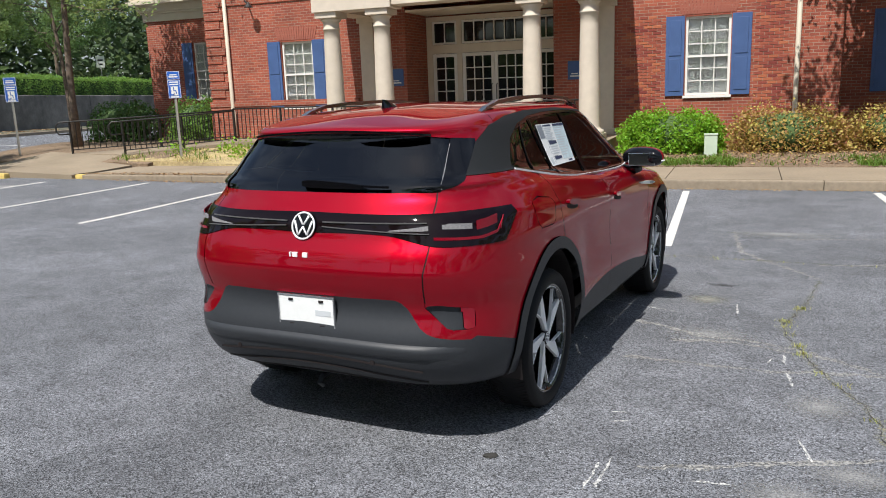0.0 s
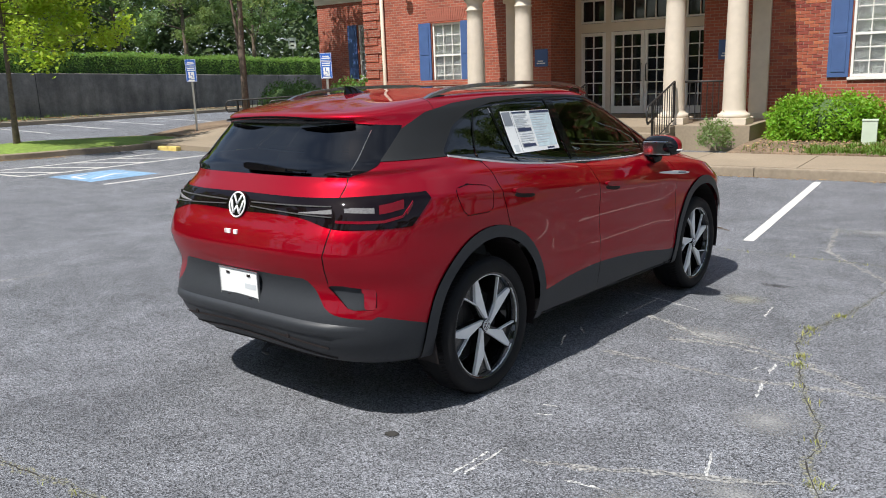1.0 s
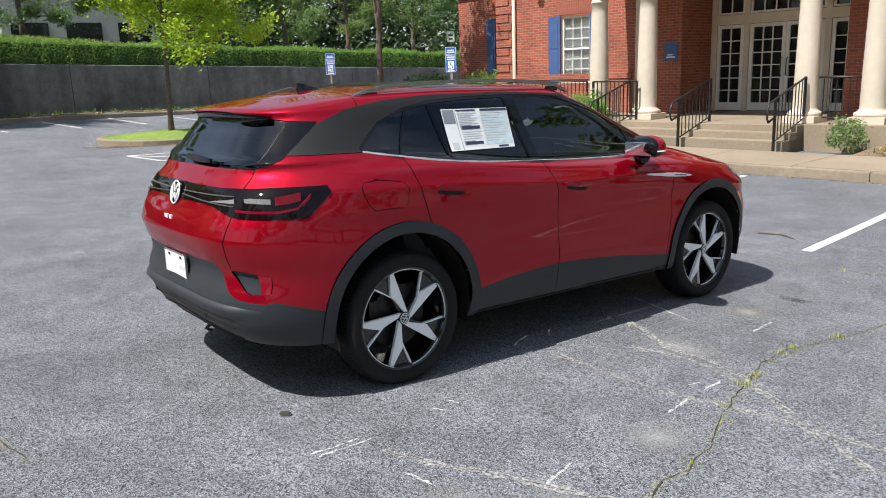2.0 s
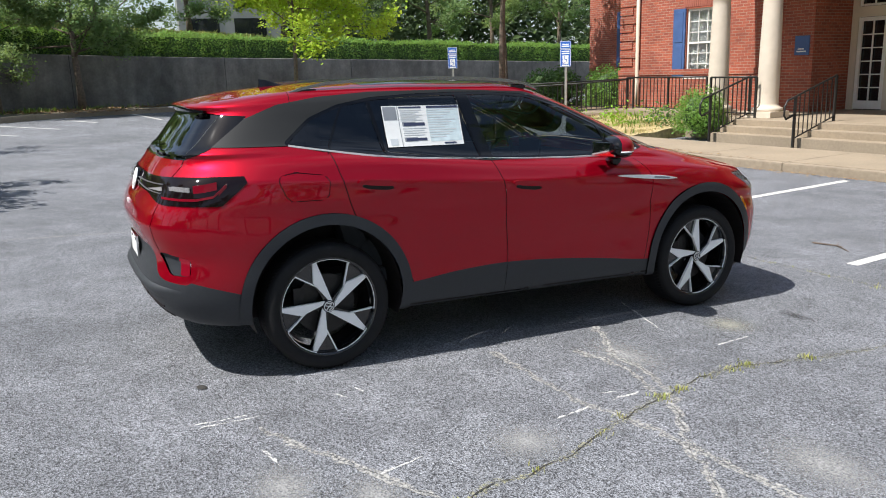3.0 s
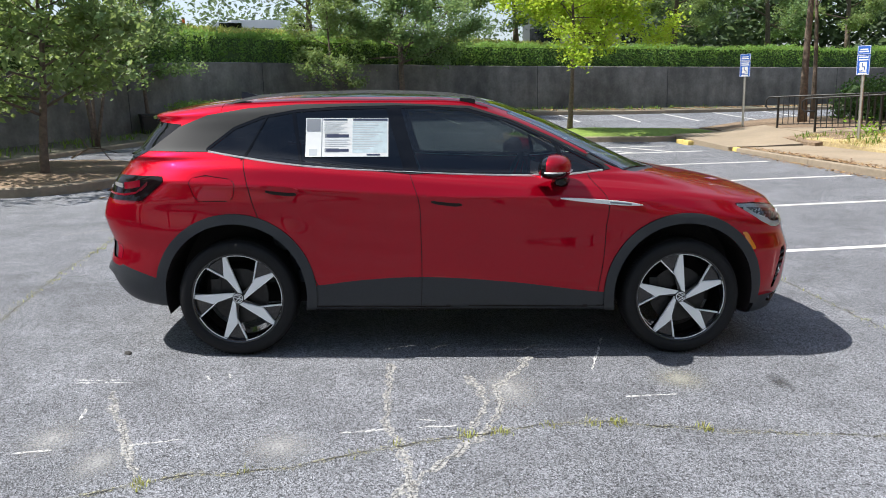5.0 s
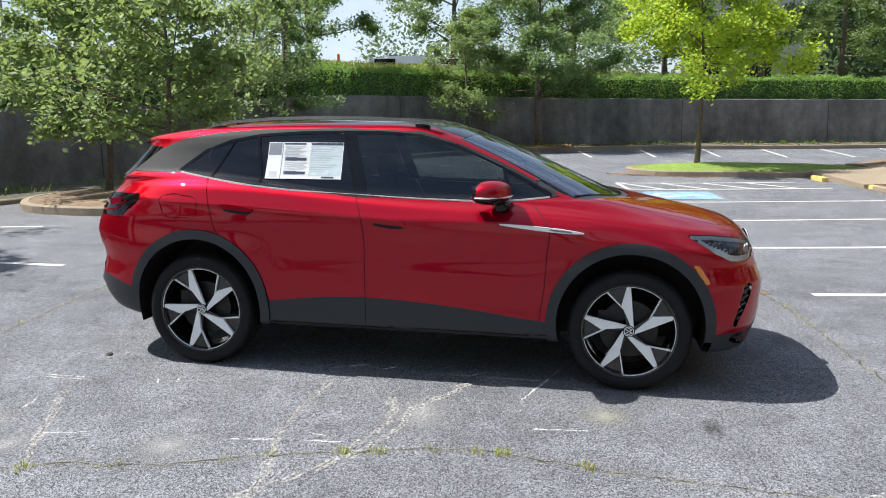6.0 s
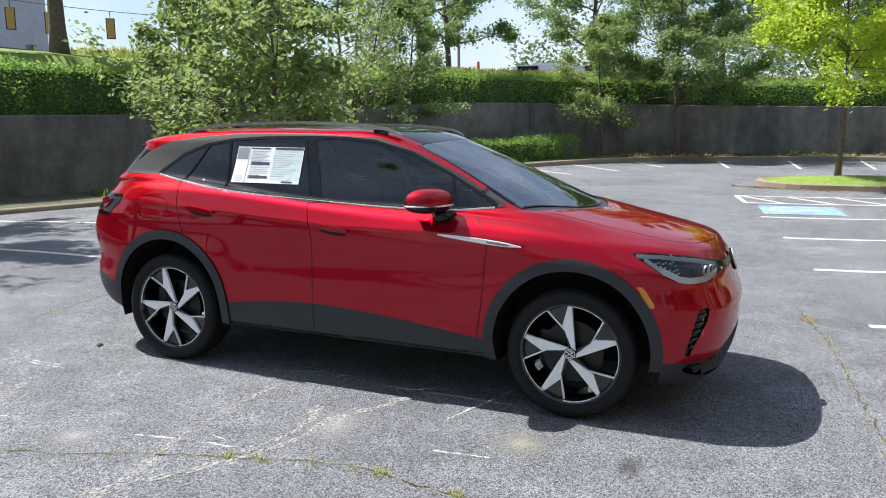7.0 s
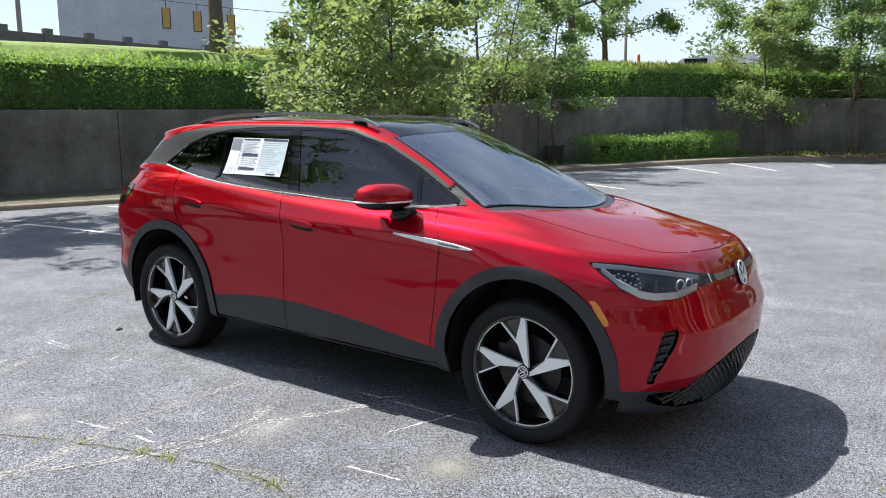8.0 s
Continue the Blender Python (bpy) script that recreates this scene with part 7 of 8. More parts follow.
for u0, u1, v0, v1 in ((0.60, 0.99, 0.01, 0.05), (0.21, 0.5, 0.02, 0.06), (0.25, 0.52, 0.42, 0.50), (0.25, 0.52, 0.80, 0.87), (0.74, 0.9, 0.93, 0.97)):
    patch(u0, u1, v0, v1, 0.0015, M_PRINT_DARK, "printed_bar", 3)
for i in range(7):
    patch(0.22, 0.22 + 0.28 - 0.04 * (i % 3), 0.10 + 0.042 * i, 0.118 + 0.042 * i, 0.0015, M_PRINT_PALE, "printed_line", 3)
for i in range(12):
    patch(0.57, 0.57 + 0.36 - 0.05 * (i % 4), 0.10 + 0.062 * i, 0.122 + 0.062 * i, 0.0015, M_PRINT_PALE, "printed_line", 3)
for i in range(4):
    patch(0.23, 0.53 - 0.03 * (i % 2), 0.55 + 0.055 * i, 0.568 + 0.055 * i, 0.0015, M_PRINT_PALE, "printed_line", 3)

# cabin
part("cabin_floor", boxes((-0.68, 0.68, -1.6, 0.95, 0.42, 0.5)), M_SEAT, car)
part("dashboard", boxes((-0.66, 0.66, 0.55, 1.0, 0.75, 1.08), bevel=0.05), M_SEAT, car)
part("screen", boxes((-0.14, 0.14, 0.50, 0.515, 1.05, 1.19), bevel=0.005), M_GLOSS_BLACK, car)


def seat(x, y, w):
    s = part("seat", boxes((x - w / 2, x + w / 2, y - 0.25, y + 0.27, 0.5, 0.68), bevel=0.05), M_SEAT, car)
    part("backrest", boxes((-w / 2, w / 2, -0.07, 0.07, 0, 0.62), bevel=0.05), M_SEAT, s, at=Matrix.Translation((x, y - 0.26, 0.62)) @ Matrix.Rotation(0.3, 4, "X"))
    part("headrest", boxes((x - 0.13, x + 0.13, y - 0.53, y - 0.43, 1.19, 1.36), bevel=0.04), M_SEAT, s)


for x, y, w in ((-0.36, 0.05, 0.5), (0.36, 0.05, 0.5), (-0.4, -0.85, 0.5), (0.4, -0.85, 0.5), (0.0, -0.85, 0.28)):
    seat(x, y, w)
bm = bmesh.new()
tube(bm, [(-0.36 + 0.18 * math.cos(a), 0.45 + 0.06 * math.sin(a), 1.0 + 0.17 * math.sin(a)) for a in np.linspace(0, 2 * math.pi, 25)[:-1]], 0.016, 6, True)
part("steering_wheel", bm, M_SEAT, car, smooth=True)
# ---------- plants ----------
def leaf_mat(name, base, through, hue=0.02):
    """Leaf: matt face with light that passes through."""
    m = mat(name, base, 0.55, per="island", hue=hue, spec=0.35)
    nt = m.node_tree
    n, link = nt.nodes, nt.links.new
    bsdf = n["Principled BSDF"]
    tr = n.new("ShaderNodeBsdfTranslucent")
    tr.inputs["Color"].default_value = (*through, 1)
    mix = n.new("ShaderNodeMixShader")
    mix.inputs[0].default_value = 0.34
    link(bsdf.outputs[0], mix.inputs[1])
    link(tr.outputs[0], mix.inputs[2])
    link(mix.outputs[0], n["Material Output"].inputs["Surface"])
    return m


M_LEAF = leaf_mat("leaf_green", (0.115, 0.19, 0.072), (0.38, 0.52, 0.17))
M_LEAF_YELLOW = leaf_mat("leaf_yellow_green", (0.27, 0.38, 0.03), (0.70, 0.85, 0.08))
M_LEAF_PALE = leaf_mat("leaf_pale", (0.15, 0.215, 0.08), (0.42, 0.54, 0.16))
M_LEAF_HEDGE = leaf_mat("hedge_leaf", (0.13, 0.24, 0.05), (0.42, 0.62, 0.12))
M_LEAF_DARK = leaf_mat("dark_leaf", (0.06, 0.125, 0.035), (0.14, 0.26, 0.05))
M_LEAF_BRIGHT = leaf_mat("bright_shrub_leaf", (0.17, 0.33, 0.025), (0.42, 0.66, 0.05))
M_LEAF_RUST = leaf_mat("rusty_shrub_leaf", (0.40, 0.27, 0.09), (0.58, 0.42, 0.12), 0.06)
M_LEAF_FAR = leaf_mat("far_leaf", (0.075, 0.115, 0.055), (0.20, 0.28, 0.11))
# solid fill of bushes and hedges; the shade inside is put into its darker green
M_CORE = mat("foliage_shade", (0.065, 0.11, 0.035), 0.95, vary=0.3, scale=9)
M_BLADE = leaf_mat("grass_blade", (0.11, 0.19, 0.03), (0.25, 0.36, 0.04))
M_LITTER = mat("dry_leaf_litter", (0.30, 0.19, 0.10), 0.9, per="island", hue=0.02)


def leaf_cloud(spots, size, rng, flat=0.5, aspect=1.7, squash=1.0):
    """Pointed leaves, each a folded pair of triangles, round the spots (x, y, z, spread)."""
    k = len(spots)
    c = np.array([s[:3] for s in spots]) + rng.normal(size=(k, 3)) * np.array([[s[3]] for s in spots]) * np.array([[1.0, 1.0, squash]])
    nrm = rng.normal(size=(k, 3))
    nrm[:, 2] = np.abs(nrm[:, 2]) + flat
    nrm /= np.linalg.norm(nrm, axis=1, keepdims=True)
    d = np.cross(nrm, rng.normal(size=(k, 3)))
    d /= np.linalg.norm(d, axis=1, keepdims=True) + 1e-9
    e = np.cross(nrm, d)
    L = size * rng.uniform(0.6, 1.35, size=(k, 1))
    W = L / aspect
    v = np.empty((k, 4, 3))
    v[:, 0] = c - d * L * 0.5
    v[:, 1] = c + e * W * 0.5 + nrm * W * 0.12
    v[:, 2] = c + d * L * 0.5
    v[:, 3] = c - e * W * 0.5 + nrm * W * 0.12
    return v.reshape(-1, 3)


def leaves_mesh(name, verts, material):
    k = len(verts) // 4
    me = bpy.data.meshes.new(name)
    me.from_pydata(verts.tolist(), [], [(4 * i, 4 * i + 1, 4 * i + 2, 4 * i + 3) for i in range(k)])
    me.materials.append(material)
    return me


def tree(at, height, spread, low, trunk_r, leaf, material, seed, count=5000, label="", lean=0.0, stems=1, limbs=16, open_=0.32, bark=None, name="tree"):
    """A tapered trunk with limbs, twigs and sprays; leaves sit along the sprays, leaving gaps."""
    leaf, count = leaf * 0.68, int(count * 1.9)
    rng = np.random.default_rng(seed)
    t = thing(name, label or "leafy green broadleaf tree", "tree", Matrix.Translation(at))
    bm = bmesh.new()
    sprays = []
    for s in range(stems):
        az = rng.uniform(0, 6.28)
        tilt = lean + (0.16 if s else 0.0) * (1 + s * 0.3)
        pts, rad = [], []
        for i in range(9):
            f = i / 8
            pts.append(Vector((math.cos(az) * tilt * height * f + 0.12 * math.sin(f * 5 + seed), math.sin(az) * tilt * height * f + 0.10 * math.sin(f * 4 + 2 * seed), -0.15 + height * 0.93 * f)))
            rad.append(trunk_r * (1.0 - 0.88 * f) * (1.25 if i == 0 else 1.0) * (1.0 if s == 0 else 0.7))
        tube(bm, pts, rad, 9)
        for j in range(limbs):
            f = low / height + (0.97 - low / height) * ((j + rng.uniform(0, 0.8)) / limbs)
            p = pts[min(int(f * 8), 7)].lerp(pts[min(int(f * 8) + 1, 8)], f * 8 - int(f * 8))
            g = (f - low / height) / (1 - low / height)
            reach = spread * (0.55 + 0.45 * math.sin(math.pi * min(1, g * 0.85 + 0.25))) * rng.uniform(0.65, 1.15) * (1.05 - 0.55 * g)
            a = j * 2.4 + rng.uniform(-0.5, 0.5)
            up = rng.uniform(-0.2, 0.75) + 0.55 * g
            end = p + Vector((math.cos(a) * reach, math.sin(a) * reach, reach * up))
            midp = p.lerp(end, 0.5) + Vector((0, 0, -0.08 * reach + 0.12))
            r0 = max(0.012, trunk_r * 0.42 * (1 - 0.7 * f))
            tube(bm, [p, midp, end], [r0, r0 * 0.6, r0 * 0.2], 5)
            for q in range(7):
                h = 0.28 + 0.72 * (q + rng.uniform()) / 7
                b = p.lerp(midp, h * 2) if h < 0.5 else midp.lerp(end, h * 2 - 1)
                w = a + (1 if q % 2 else -1) * rng.uniform(0.3, 1.3)
                ln = reach * rng.uniform(0.18, 0.42)
                tip = b + Vector((math.cos(w) * ln, math.sin(w) * ln, ln * rng.uniform(-0.4, 0.8)))
                tube(bm, [b, tip], [r0 * 0.3, r0 * 0.1], 3)
                sprays.append((b.lerp(tip, 0.3), tip + (tip - b) * 0.25))
                for e in range(3):
                    c = b.lerp(tip, rng.uniform(0.3, 1.0))
                    w2 = w + rng.uniform(-1.2, 1.2)
                    l2 = ln * rng.uniform(0.35, 0.7)
                    sprays.append((c, c + Vector((math.cos(w2) * l2, math.sin(w2) * l2, l2 * rng.uniform(-0.6, 0.5)))))
    part("trunk", bm, bark or M_BARK, t, smooth=True)
    full = rng.uniform(0.0, 1.0, (len(sprays) + 3) // 4).repeat(4)[:len(sprays)] ** 2 + 0.04
    pick = rng.choice(len(sprays), count, p=full / full.sum())
    u = rng.uniform(0, 1.0, count) ** 0.8
    near = 0.05 + 0.10 * open_ + 0.02 * spread
    spots = [(*(sprays[k][0].lerp(sprays[k][1], u[i])), near) for i, k in enumerate(pick)]
    part("crown", leaves_mesh("crown", leaf_cloud(spots, leaf, rng, 0.45, 1.5, 0.9), material), material, t)
    return t


def shrub(at, w, d, h, material, seed, count=2600, leaf=0.07, label="", turn=0.0, ragged=0.07, name="shrub"):
    """A rounded bush: a solid core coloured as inner shade, a shell of leaves with an uneven outline."""
    rng = np.random.default_rng(seed)
    t = thing(name, label, "shrub", Matrix.Translation(at) @ Matrix.Rotation(turn, 4, "Z"))
    a = rng.uniform(0, 2 * math.pi, count)
    cz = rng.uniform(-0.2, 1.0, count)
    r = np.sqrt(np.clip(1 - np.clip(cz, 0, 1) ** 2.6, 0, 1)) ** 0.8
    lump = 1 + 0.13 * np.sin(a * 3 + seed) * np.sin(cz * 5) + 0.09 * np.sin(a * 7 + cz * 9)
    deep = rng.uniform(0.72, 1.04, count) ** 0.7
    sx = np.sign(np.cos(a)) * np.abs(np.cos(a)) ** 0.75
    sy = np.sign(np.sin(a)) * np.abs(np.sin(a)) ** 0.75
    spots = np.stack((sx * r * w / 2 * lump * deep, sy * r * d / 2 * lump * deep, (0.18 + 0.82 * np.clip(cz, -0.18, 1)) * h * (0.96 + 0.08 * np.sin(a * 2 + 1)) * deep, np.full(count, ragged * 0.5)), 1)
    part("foliage", leaves_mesh("foliage", leaf_cloud([tuple(s) for s in spots], leaf, rng, 0.3), material), material, t)
    if h < 0.8:
        return t
    bm = bmesh.new()
    bmesh.ops.create_icosphere(bm, subdivisions=3, radius=1.0, matrix=Matrix.Translation((0, 0, h * 0.42)) @ Matrix.Diagonal((w * 0.40, d * 0.40, h * 0.44, 1)))
    for v in bm.verts:
        v.co *= 1 + 0.08 * noise.noise(v.co * 3)
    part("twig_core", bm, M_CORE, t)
    return t


def hedge(name, label, line_, z0, h, width, material, seed, per_m=420, leaf=0.085):
    """A clipped hedge along plan points; z0 and h are functions of the point's number."""
    rng = np.random.default_rng(seed)
    t = thing(name, label, "hedge")
    spots, core, faces = [], [], []
    for i, p in enumerate(line_):
        q = line_[min(i + 1, len(line_) - 1)]
        o = line_[max(i - 1, 0)]
        d = (Vector(q) - Vector(o)).normalized()
        nrm = Vector((-d.y, d.x))
        b, hh = z0(i), h(i)
        for s, z in ((-1, b - 0.3), (-1, b + hh * 0.88), (1, b + hh * 0.88), (1, b - 0.3)):
            core.append((p[0] + nrm.x * s * width * 0.34, p[1] + nrm.y * s * width * 0.34, z))
        if i > 1 and i < len(line_) - 1:
            for j in range(3):
                faces.append((4 * i - 4 + j, 4 * i + j, 4 * i + j + 1, 4 * i - 3 + j))
        if i:
            seg = (Vector(p) - Vector(line_[i - 1])).length
            for _ in range(int(per_m * seg)):
                u = rng.uniform()
                c = Vector(line_[i - 1]).lerp(Vector(p), u)
                bump = 0.07 * math.sin(c.x * 2.1 + c.y * 1.3) + 0.06 * math.sin(c.x * 5.3 - c.y * 4.1)
                if rng.uniform() < 0.42:
                    spots.append((c.x + nrm.x * rng.uniform(-0.5, 0.5) * width, c.y + nrm.y * rng.uniform(-0.5, 0.5) * width, b + hh * (0.96 + bump) + 0.06 * rng.normal(), 0.04))
                else:
                    s = -1 if rng.uniform() < 0.5 else 1
                    spots.append((c.x + nrm.x * s * width * (0.47 + bump), c.y + nrm.y * s * width * (0.47 + bump), b + hh * rng.uniform(0.0, 1.0), 0.05))
    part("foliage", leaves_mesh("foliage", leaf_cloud(spots, leaf, rng, 0.3), material), material, t)
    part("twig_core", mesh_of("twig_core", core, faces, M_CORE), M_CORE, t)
    return t


# hedge on top of the retaining wall, and a low one at its foot
top_line = [(p.x + nrm.x * 1.0, p.y + nrm.y * 1.0) for p, r, nrm in WP]
runs = [r for _, r, _ in WP]
hedge("clipped_hedge", "long clipped green hedge on top of the retaining wall", top_line, lambda i: spline(WALL_TOP, runs[i]) - 0.1, lambda i: spline(((0, 1.35), (30, 1.3), (48, 1.15), (104, 1.2)), runs[i]), 1.5, M_LEAF_HEDGE, 11, 1350, 0.10)
foot = [(p.x - nrm.x * 1.1, p.y - nrm.y * 1.1) for p, r, nrm in WP if 36.2 < r < 44.8]
hedge("low_hedge", "low clipped green hedge at the foot of the wall", foot, lambda i: lot(*foot[i]), lambda i: 0.95, 1.1, M_LEAF_HEDGE, 12, 2000, 0.08)

# trees: island, wall foot, bank
tree((-18.34, 4.14, 0.22), 6.2, 2.5, 2.9, 0.085, 0.16, M_LEAF_YELLOW, 3, 15000, "young tree with bright yellow-green spring leaves on the island", limbs=24, open_=0.5)
tree((-17.6, 11.0, 0.45), 11, 3.6, 4.2, 0.115, 0.15, M_LEAF_PALE, 5, 9000, "tall slender tree with thin pale spring leaves beside the ramp", limbs=20, open_=0.7)
tree((-18.9, 11.9, 0.45), 9, 3.0, 3.6, 0.08, 0.15, M_LEAF_PALE, 6, 6000, "leaning slender tree with thin pale leaves", lean=0.12, limbs=16, open_=0.7)
tree((-28.2, -4.15, 0.5), 6.0, 2.2, 1.7, 0.075, 0.17, M_LEAF_PALE, 7, 6000, "small tree with a pale thin trunk at the wall", limbs=18, open_=0.5)
tree((-30.2, -1.2, 0.7), 8.5, 3.9, 2.0, 0.15, 0.17, M_LEAF, 8, 24000, "full dark green tree before the retaining wall", limbs=24, open_=0.5)
island_tree = tree((-8.2, -6.75, 0.25), 4.5, 2.3, 1.3, 0.085, 0.19, M_LEAF_PALE, 21, 4300, "green tree with low hanging branches on the parking island", limbs=22, open_=0.4)
tree((-9.3, -8.9, 0.25), 4.4, 2.3, 1.4, 0.09, 0.19, M_LEAF_PALE, 22, 4400, "green tree with low hanging branches on the parking island", limbs=22, open_=0.4)
tree((-15.6, -9.2, 0.3), 7.5, 2.1, 1.9, 0.07, 0.15, M_LEAF_PALE, 23, 4200, "many-stemmed tree with sparse leaves", stems=4, limbs=10, open_=0.5)
tree((-20.4, -9.2, 0.75), 6.2, 1.8, 1.5, 0.07, 0.16, M_LEAF, 24, 5500, "small tree with pale flowers before the wall", limbs=16, open_=0.5)
tree((-12.2, -16.6, 3.85), 9, 3.4, 3.4, 0.26, 0.19, M_LEAF, 25, 9000, "street tree with a dark trunk on the grass bank", limbs=16, open_=0.5)
tree((-27.0, -11.8, 4.2), 9, 3.2, 2.2, 0.2, 0.19, M_LEAF, 26, 9500, "street tree on the bank behind the hedge", limbs=16, open_=0.5)
tall = tree((-1.9, -12.7, 0.15), 11, 3.0, 5.2, 0.16, 0.22, M_LEAF, 27, 8000, "tall green tree beside the bays near the wall", limbs=20, open_=0.5)
planter = thing("planter", "dark square planter holding a small tree at the wall", "planter", Matrix.Translation((-20.4, -9.2, lot(-20.4, -9.2))) @ Matrix.Rotation(0.5, 4, "Z"))
bm = boxes((-0.30, 0.30, -0.30, 0.30, 0.1, 0.72), bevel=0.02)
for v in bm.verts:
    k = 0.82 + 0.18 * v.co.z / 0.72
    v.co.x, v.co.y = v.co.x * k, v.co.y * k
part("pot", bm, M_IRON, planter)
part("rim", boxes((-0.33, 0.33, -0.33, 0.33, 0.722, 0.79), bevel=0.015), M_IRON, planter)
# unseen trees added on the car park's open side, for the windows to mirror
for x, y, turn, size in ((20.5, -4.0, 0.4, 1.0), (22.0, 2.5, 1.7, 0.9), (21.0, 8.0, 2.9, 0.95), (26.0, -0.5, 4.0, 1.15), (27.5, 5.5, 5.0, 1.1), (18.0, -9.0, 0.9, 1.1), (10.5, -14.0, 2.2, 1.0), (23.0, 11.0, 3.3, 1.2), (11.5, -8.5, 5.5, 0.95), (1.8, -16.2, 0.2, 1.3), (5.5, -17.0, 1.9, 1.35), (9.3, -16.4, 3.6, 1.25), (13.2, -17.5, 4.7, 1.3), (6.7, 10.9, 2.6, 0.98), (9.5, 10.6, 1.1, 0.98), (13.0, 10.9, 4.4, 1.05), (17.0, 11.5, 2.0, 1.0)):
    copy_thing(tall if size > 1 else island_tree, Matrix.Translation((x, y, lot(x, y))) @ Matrix.Rotation(turn, 4, "Z") @ Matrix.Scale(size if size > 1 else size * 1.3, 4))
front_at = sd(5.3, 11.2, 0.0)
tree((front_at.x, front_at.y, 0.0), 11, 3.8, 5.2, 0.19, 0.17, M_LEAF_PALE, 28, 15000, "slender tree with thin yellowish leaves in the bed by the facade", limbs=18, open_=0.6)
for i, (x, y, z, h, r, m) in enumerate(((-36, -6, 4.3, 10, 3.6, M_LEAF), (-38, 0, 4.2, 9, 3.2, M_LEAF_PALE), (-41, 5, 4.0, 9, 3.2, M_LEAF), (-39.5, 10, 3.8, 8, 2.9, M_LEAF_PALE), (-42, 14.5, 3.6, 10, 3.6, M_LEAF_PALE), (-42, 20, 3.3, 9, 3.2, M_LEAF), (-44, 26, 3.0, 10, 3.6, M_LEAF_PALE), (-46, 33, 2.8, 11, 4.0, M_LEAF), (-33, -13, 4.4, 9, 3.2, M_LEAF), (-22, -15.5, 4.1, 8, 2.8, M_LEAF), (-17.5, -15.5, 4.0, 8, 2.8, M_LEAF_PALE))):
    tree((x, y, z), h, r, 1.4, 0.16, 0.20, m, 40 + i, 16500, "leafy tree on the bank behind the hedge", limbs=18, open_=0.6)
# shrubs by the building
def bush_at(s, d, z):
    v = sd(s, d, z)
    return (v.x, v.y, v.z)


shrub(bush_at(0.1, 12.9, 0.05), 2.2, 1.4, 0.98, M_LEAF_BRIGHT, 31, 11000, 0.08, "rounded bright green clipped shrub in the mulch bed", radians(TURN_B))
shrub(bush_at(2.5, 13.1, 0.05), 2.4, 1.4, 0.98, M_LEAF_RUST, 32, 7500, 0.075, "ragged shrub with rusty brown and yellow leaves", radians(TURN_B), 0.2)
shrub(bush_at(4.9, 13.3, 0.05), 2.6, 1.4, 1.0, M_LEAF_RUST, 33, 6500, 0.07, "ragged grey-brown shrub in the mulch bed", radians(TURN_B), 0.2)
shrub(bush_at(-1.75, 11.6, 0.08), 0.55, 0.5, 0.5, M_LEAF_PALE, 34, 1500, 0.055, "small loose yellowish shrub beside the steps", 0, 0.12)
shrub(bush_at(-7.85, 11.7, 0.1), 1.0, 0.9, 0.95, M_LEAF_HEDGE, 35, 5200, 0.06, "loose green shrub beside the steps", 0, 0.14)
shrub(bush_at(-9.2, 12.0, 0.1), 0.8, 0.7, 0.45, M_LEAF_DARK, 36, 500, 0.08, "low dark shrub in the straw bed", 0, 0.3)
shrub(bush_at(-14.6, 15.4, 0.3), 1.9, 1.6, 1.35, M_LEAF_HEDGE, 37, 5000, 0.09, "rounded clipped green shrub behind the railing")
shrub(bush_at(-17.0, 14.8, 0.35), 2.2, 1.8, 1.3, M_LEAF_DARK, 38, 5000, 0.09, "rounded dark green shrub behind the railing")
for i, (s, d) in enumerate(((-12.3, 11.5), (-11.0, 11.9), (-10.2, 11.4), (-9.8, 12.2))):
    shrub(bush_at(s, d, 0.15), 0.45, 0.4, 0.3, M_LEAF_BRIGHT, 60 + i, 160, 0.09, "small light green plant in the straw bed", 0, 0.3)
# far woods
rng = np.random.default_rng(77)
spots = []
for i in range(90):
    a = rng.uniform(radians(128), radians(236))
    dist = rng.uniform(75, 120)
    x, y = dist * math.cos(a), dist * math.sin(a)
    if a > radians(196):
        h = rng.uniform(3.0, 5.0)
    else:
        h = rng.uniform(8, 15)
    for _ in range(330):
        u = rng.uniform(0, 1)
        w = 5.5 * math.sqrt(max(0.05, 1 - u * u * 0.9))
        b, rr = rng.uniform(0, 6.28), math.sqrt(rng.uniform())
        spots.append((x + w * rr * math.cos(b), y + w * rr * math.sin(b), 2.0 + h * u, 0.5))
for i in range(46):
    x, y, h = -50 - rng.uniform(0, 9), 16 + i * 0.95, rng.uniform(6.5, 10.5)
    for _ in range(420):
        u = rng.uniform(0, 1)
        w = 3.0 * math.sqrt(max(0.05, 1 - u * u * 0.9))
        b, rr = rng.uniform(0, 6.28), math.sqrt(rng.uniform())
        spots.append((x + w * rr * math.cos(b), y + w * rr * math.sin(b), 2.6 + h * u, 0.35))
woods = new("far_woods", leaves_mesh("far_woods", leaf_cloud(spots, 0.65, rng), M_LEAF_FAR))
tagged(woods, "distant belt of dark green trees", "woods", kind="stuff")
